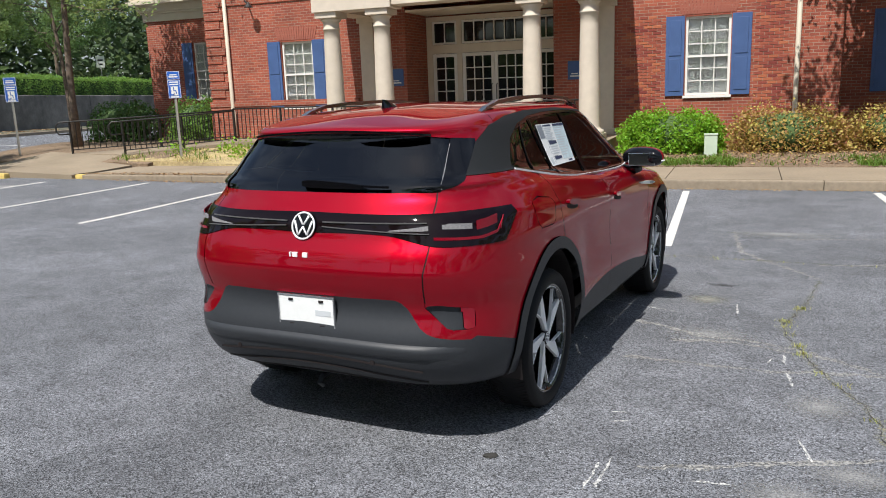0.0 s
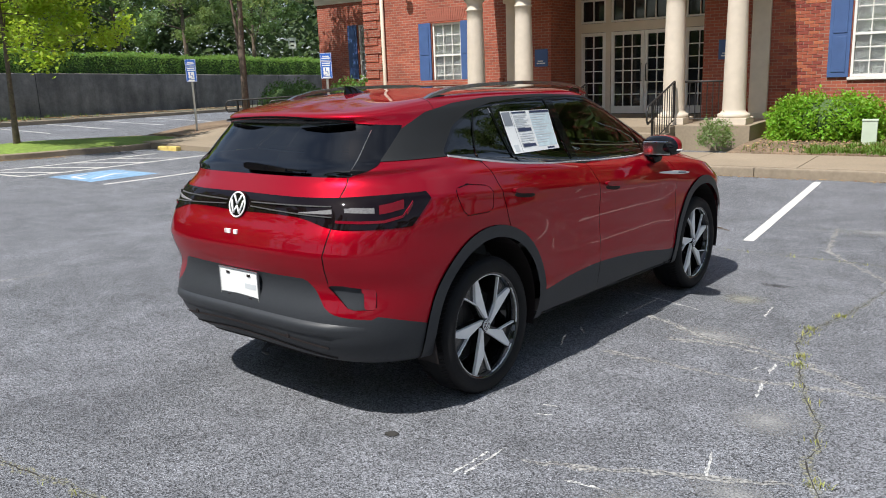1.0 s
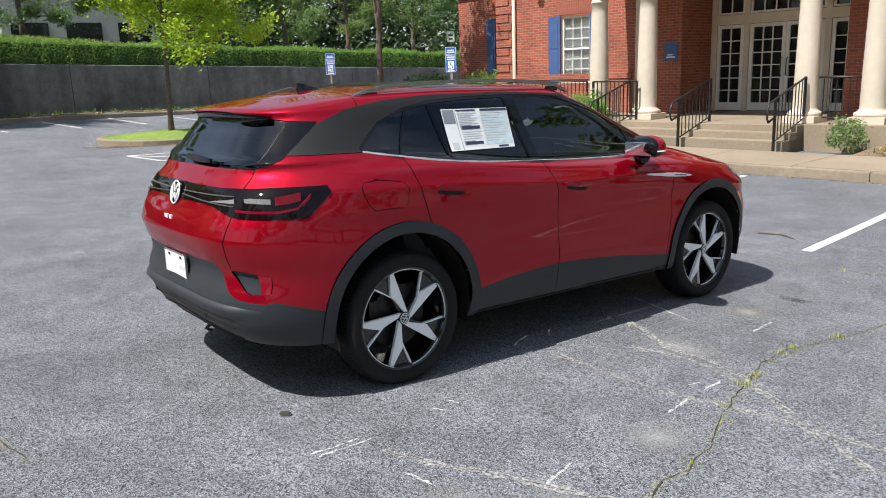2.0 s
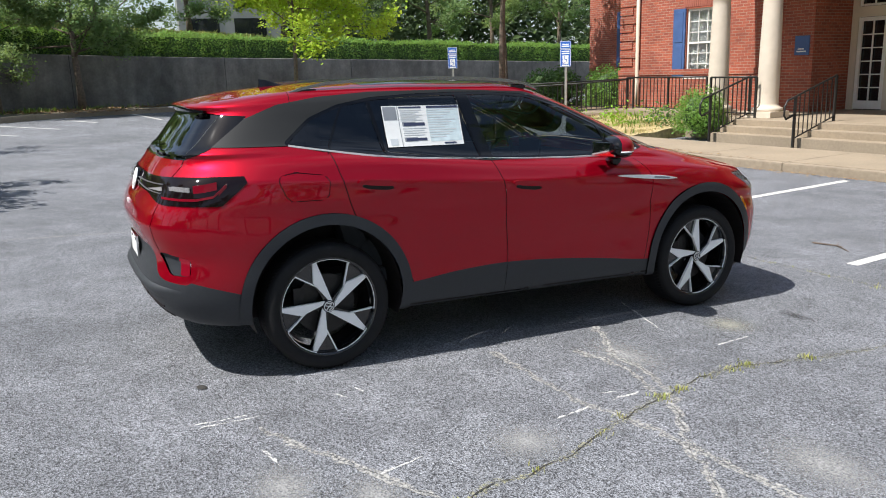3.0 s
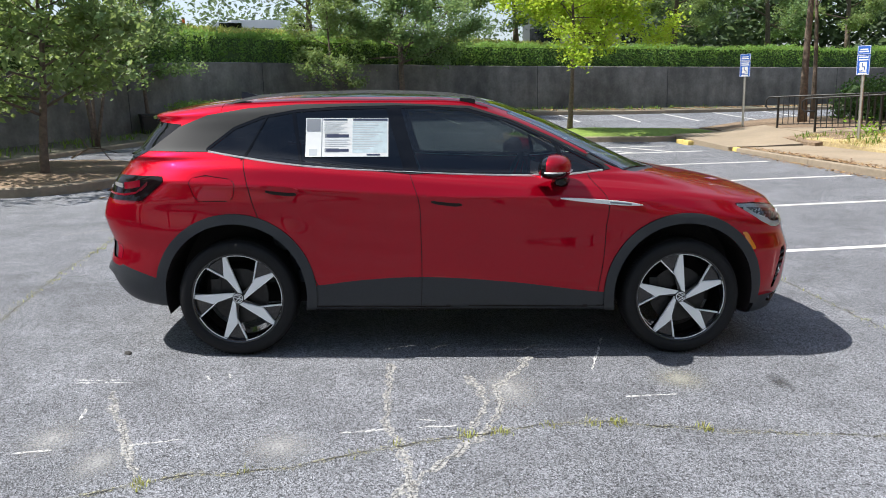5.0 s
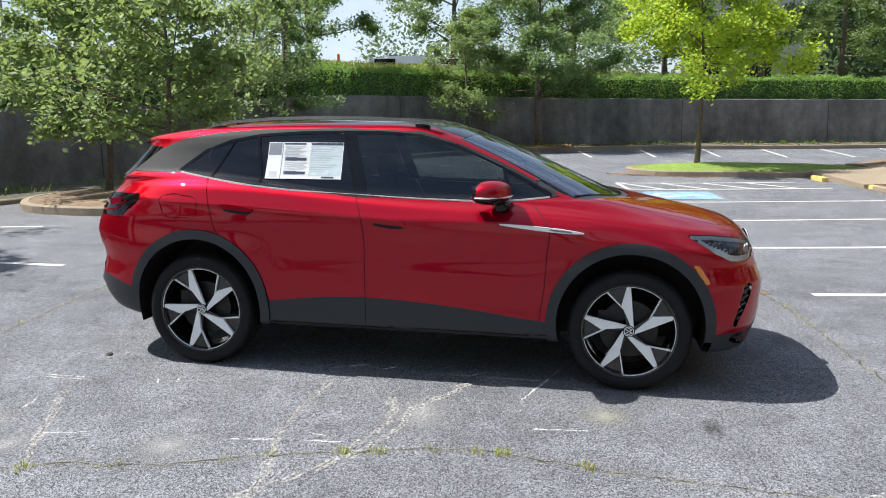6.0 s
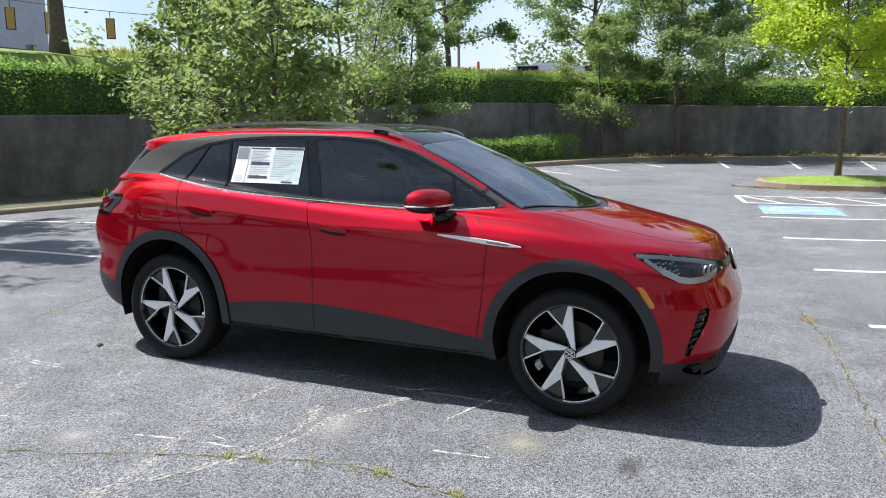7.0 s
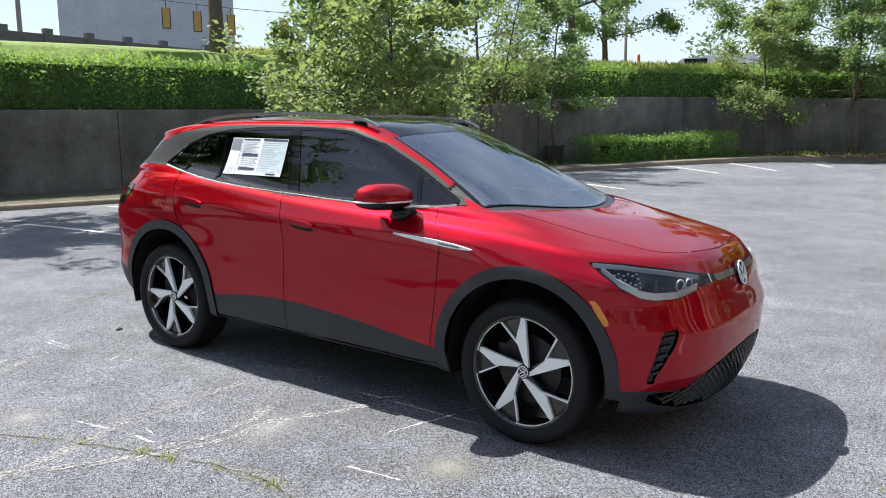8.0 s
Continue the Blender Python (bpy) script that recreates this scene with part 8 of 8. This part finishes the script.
# ---------- cracks, weeds, scuffs and litter on the ground ----------
def patchy(name, base, scale, lo, hi, spot=False):
    """Dust or paint that covers the ground in specks, fading out round a spot."""
    m = mat(name, base, 0.9, vary=0.2, scale=40)
    nt = m.node_tree
    n, link = nt.nodes, nt.links.new
    geo = n.new("ShaderNodeNewGeometry").outputs["Position"]
    t = n.new("ShaderNodeTexNoise")
    t.inputs["Scale"].default_value, t.inputs["Detail"].default_value, t.inputs["Roughness"].default_value = scale, 4.0, 0.7
    link(geo, t.inputs["Vector"])
    value = t.outputs["Fac"]
    if spot:
        g = n.new("ShaderNodeTexGradient")
        g.gradient_type = "SPHERICAL"
        link(n.new("ShaderNodeTexCoord").outputs["Object"], g.inputs["Vector"])
        plus = n.new("ShaderNodeMath")
        plus.operation = "MULTIPLY_ADD"
        link(g.outputs["Fac"], plus.inputs[0])
        plus.inputs[1].default_value = 0.45
        link(value, plus.inputs[2])
        value = plus.outputs[0]
    r = n.new("ShaderNodeMapRange")
    r.inputs["From Min"].default_value, r.inputs["From Max"].default_value = lo, hi
    link(value, r.inputs["Value"])
    link(r.outputs[0], n["Principled BSDF"].inputs["Alpha"])
    return m


M_CRACK = mat("open_crack", (0.035, 0.033, 0.030), 0.95)
M_DUST = patchy("dusty_crack", (0.34, 0.335, 0.32), 55, 0.39, 0.57)
M_MOSS = patchy("dry_moss", (0.33, 0.32, 0.21), 60, 0.48, 0.68)
M_SCRATCH = patchy("white_scratch", (0.58, 0.58, 0.56), 80, 0.36, 0.56)
M_SCUFF = patchy("pale_scuff", (0.27, 0.27, 0.268), 90, 0.66, 1.0, True)
M_SCUFF_YELLOW = patchy("yellowish_scuff", (0.25, 0.245, 0.21), 90, 0.62, 0.98, True)
M_STAIN = patchy("oil_stain", (0.07, 0.07, 0.073), 30, 0.5, 1.1, True)
M_DIRT = patchy("brown_dirt", (0.20, 0.13, 0.08), 60, 0.60, 0.80, True)
ground_rng = np.random.default_rng(5)


def wander(points, step, stray):
    """The line through the points in short steps that stray to both sides."""
    out = []
    for a, b in zip(points, points[1:]):
        a, b = Vector(a), Vector(b)
        k = max(1, int((b - a).length / step))
        for i in range(k):
            out.append(a.lerp(b, i / k))
    out.append(Vector(points[-1]))
    return [p + Vector(ground_rng.normal(size=2)) * stray for p in out]


def band(name, label, line_, width, material, lift, uneven=0.6):
    v, f = [], []
    for i, p in enumerate(line_):
        d = (line_[min(i + 1, len(line_) - 1)] - line_[max(i - 1, 0)]).normalized()
        w = width / 2 * (1 + uneven * ground_rng.uniform(-1, 1)) * (0.25 if i in (0, len(line_) - 1) else 1)
        for s in (-1, 1):
            x, y = p.x - d.y * s * w, p.y + d.x * s * w
            v.append((x, y, lot(x, y) + lift))
        if i:
            f.append((2 * i - 2, 2 * i, 2 * i + 1, 2 * i - 1))
    return tagged(new(name, mesh_of(name, v, f, material)), label, "ground mark", kind="structure")


def tuft(spots, count, height, spread, rng):
    """Thin grass blades round plan spots (x, y, weight), as vertices and faces."""
    v, f = [], []
    w = np.array([s[2] for s in spots])
    for k in rng.choice(len(spots), count, p=w / w.sum()):
        x, y = spots[k][0] + rng.normal() * spread, spots[k][1] + rng.normal() * spread
        z = (spots[k][3] if len(spots[k]) > 3 else lot(x, y))
        a, h, lean = rng.uniform(0, 6.28), height * rng.uniform(0.4, 1.3), rng.uniform(0.2, 0.9)
        d, o = Vector((math.cos(a), math.sin(a), 0)), Vector((-math.sin(a), math.cos(a), 0)) * h * 0.09
        p = Vector((x, y, z - 0.003))
        q, t = p + d * h * lean * 0.4 + Vector((0, 0, h * 0.6)), p + d * h * lean + Vector((0, 0, h * 0.9))
        n = len(v)
        v += [tuple(c) for c in (p - o, p + o, q + o * 0.7, q - o * 0.7, t)]
        f += [(n, n + 1, n + 2, n + 3), (n + 3, n + 2, n + 4)]
    return v, f


M_WEED = leaf_mat("yellow_green_weed", (0.40, 0.40, 0.12), (0.40, 0.42, 0.10), 0.03)
WEEDY = (
    ((2.75, -1.85), (2.58, -1.48), (2.47, -1.26), (2.48, -1.06), (2.42, -.88), (2.39, -.74), (2.28, -.54), (2.21, -.38), (2.13, -.14), (2.08, .08), (1.98, .37), (1.95, .69), (2.04, 1.16), (2.08, 1.37), (2.10, 1.69), (2.16, 2.3)),
    ((0.64, -3.2), (.24, -3.27), (-.04, -3.31), (-1.34, -3.53), (-2.73, -3.65), (-4.91, -3.88)),
    ((-2.69, 2.67), (-1.69, 2.82), (-.87, 2.9), (-.07, 2.95), (1.0, 3.02), (2.2, 3.0), (3.3, 3.05)),
)
for pts in WEEDY:
    w = wander(pts, 0.05, 0.008)
    band("dry_moss_strip", "strip of dry yellow moss along a crack", w, 0.042, M_MOSS, 0.003)
    band("weedy_crack", "dark open crack in the asphalt with weeds", w, 0.005, M_CRACK, 0.004, 0.9)
spots = [(2.10, -0.02, 2.2), (2.07, .15, 3), (2.2, -.36, 1.2), (2.45, -1.0, 1), (2.55, -1.42, 2), (2.0, .40, 1.2), (1.97, .62, 1.5), (1.96, .75, 3.5), (2.04, 1.16, 3), (2.3, -0.55, 0.8)]
for x in np.linspace(-4.9, 0.6, 30):
    spots.append((x, -3.30 + 0.115 * (x - 0.3), 0.25 + 0.6 * (ground_rng.uniform() > 0.75)))
for x in np.linspace(-2.6, 3.2, 30):
    spots.append((x, 2.97 - 0.02 * (x - 1) ** 2 * (x < 1), 0.2 + 0.5 * (ground_rng.uniform() > 0.7)))
v, f = tuft(spots, 800, 0.028, 0.026, ground_rng)
tagged(new("crack_weeds", mesh_of("crack_weeds", v, f, M_WEED)), "yellow-green weeds growing out of the asphalt cracks", "weeds", kind="stuff")
for pts in (((1.06, -.43), (1.47, -.43), (1.87, -.42), (2.11, -.37), (2.34, -.30), (2.65, -.27), (2.97, -.23), (3.6, -.2)), ((.95, .44), (1.14, .37), (1.46, .18), (1.75, .18), (2.02, .09), (2.56, -.27), (3.0, -.5)), ((1.5, -1.95), (1.86, -1.79), (2.02, -1.69), (2.28, -1.59), (2.48, -1.45)), ((1.28, .03), (1.68, .11), (2.04, 0)), ((2.16, 2.3), (1.4, 3.4), (1.2, 4.6)), ((2.9, 1.2), (3.3, 2.1), (3.2, 3.1), (3.9, 4.4)), ((-3.2, -4.4), (-4.2, -3.2), (-4.0, -1.5)), ((2.1, 2.9), (4.0, 3.6), (6.2, 3.5)), ((1.7, 4.2), (3.1, 4.6), (4.6, 4.4), (5.9, 4.9))):
    w = wander(pts, 0.045, 0.010)
    band("pale_crack", "pale dust-filled crack in the asphalt", w, 0.042, M_DUST, 0.0025)
    band("fine_crack", "fine dark crack in the asphalt", w, 0.0018, M_CRACK, 0.0045, 0.9)
for a, b in (((1.38, -2.2), (1.37, -1.89)), ((1.33, -2.25), (1.33, -1.97)), ((1.72, -1.99), (1.92, -1.96)), ((2.0, -.25), (1.98, -.07)), ((1.9, -.27), (1.93, -.16)), ((0.57, .97), (1.21, .77)), ((1.62, .87), (1.59, 1.17)), ((1.26, -1.5), (1.35, -1.44)), ((1.24, -1.37), (1.31, -1.35)), ((2.26, -2.14), (2.22, -1.94)), ((2.06, -.63), (2.02, -.41)), ((2.12, -1.39), (2.18, -1.61))):
    band("white_scratch", "white scratch on the asphalt", wander((a, b), 0.03, 0.004), 0.013, M_SCRATCH, 0.003, 0.8)
disc = mesh_of("scuff", [(0, 0, 0)] + [(math.cos(a), math.sin(a), 0) for a in np.linspace(0, 2 * math.pi, 25)[:-1]], [(0, i + 1, (i + 1) % 24 + 1) for i in range(24)], M_SCUFF)
for x, y, rx, ry, m, name, label in ((1.40, 1.81, 0.15, 0.07, M_STAIN, "oil_stain", "small dark oil stain on the asphalt"), (1.35, 1.25, 0.26, 0.24, M_SCUFF_YELLOW, "pale_patch", "pale yellowish worn patch of asphalt"), (2.34, -1.69, 0.32, 0.2, M_SCUFF, "pale_patch", "pale scuffed patch of asphalt"), (2.98, .1, 0.5, 0.35, M_SCUFF, "pale_patch", "pale scuffed patch of asphalt"), (2.2, -.9, 0.3, 0.3, M_SCUFF, "pale_patch", "pale scuffed patch of asphalt"), (1.5, .25, .5, .3, M_SCUFF, "pale_patch", "pale scuffed patch of asphalt"), (-2.2, 2.75, 0.2, 0.1, M_DIRT, "dirt_patch", "small patch of brown dirt on the asphalt"), (2.1, -2.0, 0.35, 0.25, M_SCUFF, "pale_patch", "pale scuffed patch of asphalt"), (1.7, 4.6, 1.2, .6, M_SCUFF, "pale_patch", "pale scuffed patch of asphalt")):
    me = disc.copy()
    me.materials.clear()
    me.materials.append(m)
    ob = tagged(new(name, me), label, "ground mark", kind="structure")
    ob.matrix_world = Matrix.Translation((x, y, lot(x, y) + 0.0018)) @ LEVEL @ Matrix.Diagonal((rx, ry, 1, 1))
bm = bmesh.new()
bmesh.ops.create_icosphere(bm, subdivisions=2, radius=1.0)
for v in bm.verts:
    v.co = Vector((v.co.x * 0.035, v.co.y * 0.022, max(v.co.z, -0.4) * 0.012)) * (1 + 0.5 * noise.noise(v.co * 2.3))
deb = new("debris", bpy.data.meshes.new("debris"))
bm.to_mesh(deb.data)
bm.free()
deb.data.materials.append(M_CRACK)
deb.matrix_world = Matrix.Translation((0.86, -2.10, lot(0.86, -2.10) + 0.004)) @ Matrix.Rotation(0.5, 4, "Z")
tagged(deb, "small dark scrap of debris on the asphalt", "debris")


def twig(name, label, pts, r, forks):
    """A dry stick lying on the ground with a few side shoots."""
    bm = bmesh.new()
    line_ = [Vector(p) for p in pts]
    tube(bm, line_, [r * (1 - 0.6 * i / (len(line_) - 1)) for i in range(len(line_))], 6)
    for i, dx, dy, dz in forks:
        tube(bm, [line_[i], line_[i] + Vector((dx, dy, dz))], [r * 0.6, r * 0.25], 5)
    tagged(part(name, bm, M_BARK), label, "twig")


z0 = lot(0.05, 3.95) + 0.008
twig("fallen_twig", "thin dry twig lying on the asphalt", [(-0.15, 3.95, z0), (0.08, 4.0, z0 + 0.006), (0.28, 3.90, z0)], 0.010, ((1, 0.10, -0.05, 0.012), (1, -0.06, 0.10, 0.006)))
z0 = lot(-10.4, -6.9) + 0.24
twig("dead_branch", "dead branch lying on the soil island", [(-10.9, -7.6, z0), (-10.6, -7.1, z0 + 0.2), (-10.2, -6.7, z0 + 0.22), (-9.7, -6.3, z0)], 0.022, ((1, -0.1, -0.3, 0.35), (2, 0.25, 0.1, 0.2), (2, 0.05, 0.35, -0.1)))


def litter(name, label, spots, size, material, rng):
    tagged(new(name, leaves_mesh(name, leaf_cloud(spots, size, rng, 2.5, 1.6, 0.15), material)), label, "leaf litter", kind="stuff")


spots = []
for i in range(1500):
    s = ground_rng.uniform(-7, 8)
    d = 8.28 - abs(ground_rng.normal()) * 0.08
    if ground_rng.uniform() < 0.4:
        s = 5.2 + ground_rng.normal() * 0.45
        d = 8.2 - abs(ground_rng.normal()) * 0.16
    v = sd(s, d)
    spots.append((v.x, v.y, lot(v.x, v.y) + 0.012, 0.01))
for i in range(1500):
    s, d = -9.2 + ground_rng.normal() * 1.8, 8.42 + abs(ground_rng.normal()) * 0.16
    v = sd(s, d)
    spots.append((v.x, v.y, 0.055, 0.006))
for i in range(700):
    s, d = -9.0 + ground_rng.normal() * 1.8, 8.26 - abs(ground_rng.normal()) * 0.12
    v = sd(s, d)
    spots.append((v.x, v.y, lot(v.x, v.y) + 0.012, 0.01))
for _ in range(900):
    u = ground_rng.uniform() ** 1.4
    x, y = -17.25 + 0.95 * u + ground_rng.normal() * 0.13, 1.75 + 2.6 * u + ground_rng.normal() * 0.16
    spots.append((x, y, lot(x, y) + 0.018, 0.012))
litter("kerb_litter", "dry brown leaves gathered along the kerb", spots, 0.045, M_LITTER, ground_rng)
spots = []
for i in range(3600):
    s, d = ground_rng.uniform(-1.0, 9), 10.4 + 2.6 * ground_rng.uniform() ** 0.8
    v = sd(s, d)
    spots.append((v.x, v.y, 0.09 + 0.02 * (d - 10.35), 0.012))
litter("bed_litter", "brown leaves and bark chips on the planting bed", spots, 0.06, M_LITTER, ground_rng)
spots = []
for i in range(260):
    s, d = ground_rng.uniform(-1.0, 9), 10.45 + 1.5 * ground_rng.uniform() ** 1.5
    v = sd(s, d)
    spots.append((v.x, v.y, 0.2 + 2.0 * (math.sin(s * 1.9) > 0.2), 0.07))
v, f = tuft(spots, 5200, 0.10, 0.09, ground_rng)
tagged(new("bed_grass", mesh_of("bed_grass", v, f, M_BLADE)), "thin patchy grass on the planting bed", "grass", kind="stuff")
spots = []
for i in range(1500):
    x, y = -29.3 + ground_rng.normal() * 0.8, -2.6 + ground_rng.normal() * 1.6
    spots.append((x, y, lot(x, y) + 0.20, 0.02))
for i in range(3200):
    p, r, nrm = WP[int(ground_rng.integers(33, 56))]
    o = -abs(ground_rng.normal()) * 0.9 - 0.3
    spots.append((p.x + nrm.x * max(o, -2.5), p.y + nrm.y * max(o, -2.5), lot(p.x, p.y) + 0.175, 0.05))
for i in range(700):
    x, y = -8.9 + ground_rng.normal() * 0.7, -5.15 + ground_rng.normal() * 0.22
    spots.append((x, y, lot(x, y) + 0.012, 0.01))
litter("verge_litter", "heap of dry brown leaves at the foot of the wall", spots, 0.14, M_LITTER, ground_rng)
# loose straw and weeds on the bed before the ramp wall
M_STRAW_BLADE = leaf_mat("straw_blade", (0.62, 0.52, 0.26), (0.5, 0.42, 0.2), 0.02)
for name, label, m, count, tall in (("loose_straw", "loose pale straw scattered over the bed", M_STRAW_BLADE, 5200, 0.07), ("bed_weeds", "light green weeds in the straw bed", M_BLADE, 380, 0.16)):
    spots = []
    for i in range(240):
        s, d = ground_rng.uniform(-13.4, -8.7), ground_rng.uniform(10.35, 12.7)
        v = sd(s, d)
        spots.append((v.x, v.y, 0.2 + (1.5 if math.sin(s * 2.7) * math.sin(d * 3.1) > 0.25 else 0.0), 0.06 + 0.10 * min(1, max(0, (-8.8 - s) / 3)) + 0.06 * (d - 10.3)))
    v, f = tuft(spots, count, tall, 0.12, ground_rng)
    tagged(new(name, mesh_of(name, v, f, m)), label, "straw" if "straw" in name else "weeds", kind="stuff")
# weeds at the foot of the low hedge and the long wall
spots = []
for i in range(260):
    p, r, nrm = WP[int(ground_rng.integers(14, 50))]
    o = -ground_rng.uniform(0.1, 2.1)
    spots.append((p.x + nrm.x * o, p.y + nrm.y * o, ground_rng.uniform(0.1, 1.0) ** 2, lot(p.x, p.y) + 0.17))
v, f = tuft(spots, 1500, 0.18, 0.22, ground_rng)
tagged(new("verge_weeds", mesh_of("verge_weeds", v, f, M_BLADE)), "rough grass and weeds along the wall foot", "weeds", kind="stuff")
# rough grass on the bank, before the guard rail
spots = []
for i in range(420):
    p, r, nrm = WP[int(ground_rng.integers(18, len(WP) - 25))]
    o = ground_rng.uniform(3.2, 9.0)
    spots.append((p.x + nrm.x * o, p.y + nrm.y * o, 1.0, spline(BANK, r) + spline(((3.2, -0.12), (4.0, 0.0), (7.0, 0.35), (9.5, 0.5)), o)))
v, f = tuft(spots, 26000, 0.30, 0.45, ground_rng)
tagged(new("bank_grass", mesh_of("bank_grass", v, f, M_WEED)), "tall rough grass on the bank", "grass", kind="stuff")
# ---------- cars on the street above ----------
parked_car(from8(-162.8, 54, 4.72), radians(20), M_CAR_WHITE, "white car on the street behind the hedge")
parked_car(from8(-167.5, 55, 4.72), radians(20), M_CAR_WHITE, "white pickup on the street behind the hedge")
parked_car(from8(-165.2, 59, 4.76), radians(25), M_CAR_WHITE, "white delivery van on the street behind the hedge", True)
cone = thing("road_marker", "orange road marker beside the street", "marker", Matrix.Translation(from8(-158.9, 45, 4.75)))
M_ORANGE = mat("orange_plastic", (0.7, 0.14, 0.02), 0.5)
bm = bmesh.new()
lathe(bm, [(0.16, 0.0), (0.10, 0.3), (0.08, 0.9), (0.06, 0.95)], 12)
part("body", bm, M_ORANGE, cone)
# ---------- single bricks of the front wall, by the right-hand window ----------
M_BRICK_ONE = mat("single_brick", (0.31, 0.076, 0.044), 0.85, vary=0.18, scale=30, bump=0.35, bump_scale=70, per="object", hue=0.012)
BW, BH, J = 0.205, 0.072, 0.006
brick_mesh = bpy.data.meshes.new("brick")
bm = boxes((J, BW - J, -0.007, 0.010, J * 0.8, BH - J * 0.8))
bmesh.ops.bevel(bm, geom=[e for e in bm.edges if all(v.co.y < 0 for v in e.verts)], offset=0.003, segments=1, affect="EDGES")
bm.to_mesh(brick_mesh)
bm.free()
brick_mesh.materials.append(M_BRICK_ONE)
for s0, s1, z0, z1 in ((1.72, 2.56, 0.95, 3.6), (-1.30, -0.24, 1.0, 3.2)):
    for row in range(int(z0 / BH), int(z1 / BH)):
        shift = BW / 2 if row % 2 == 0 else 0.0
        n = math.ceil((s0 + shift) / BW)
        while (n + 1) * BW - shift <= s1:
            part("brick", brick_mesh, M_BRICK_ONE, building, at=Matrix.Translation((n * BW - shift, FD - 0.001, row * BH)))
            n += 1
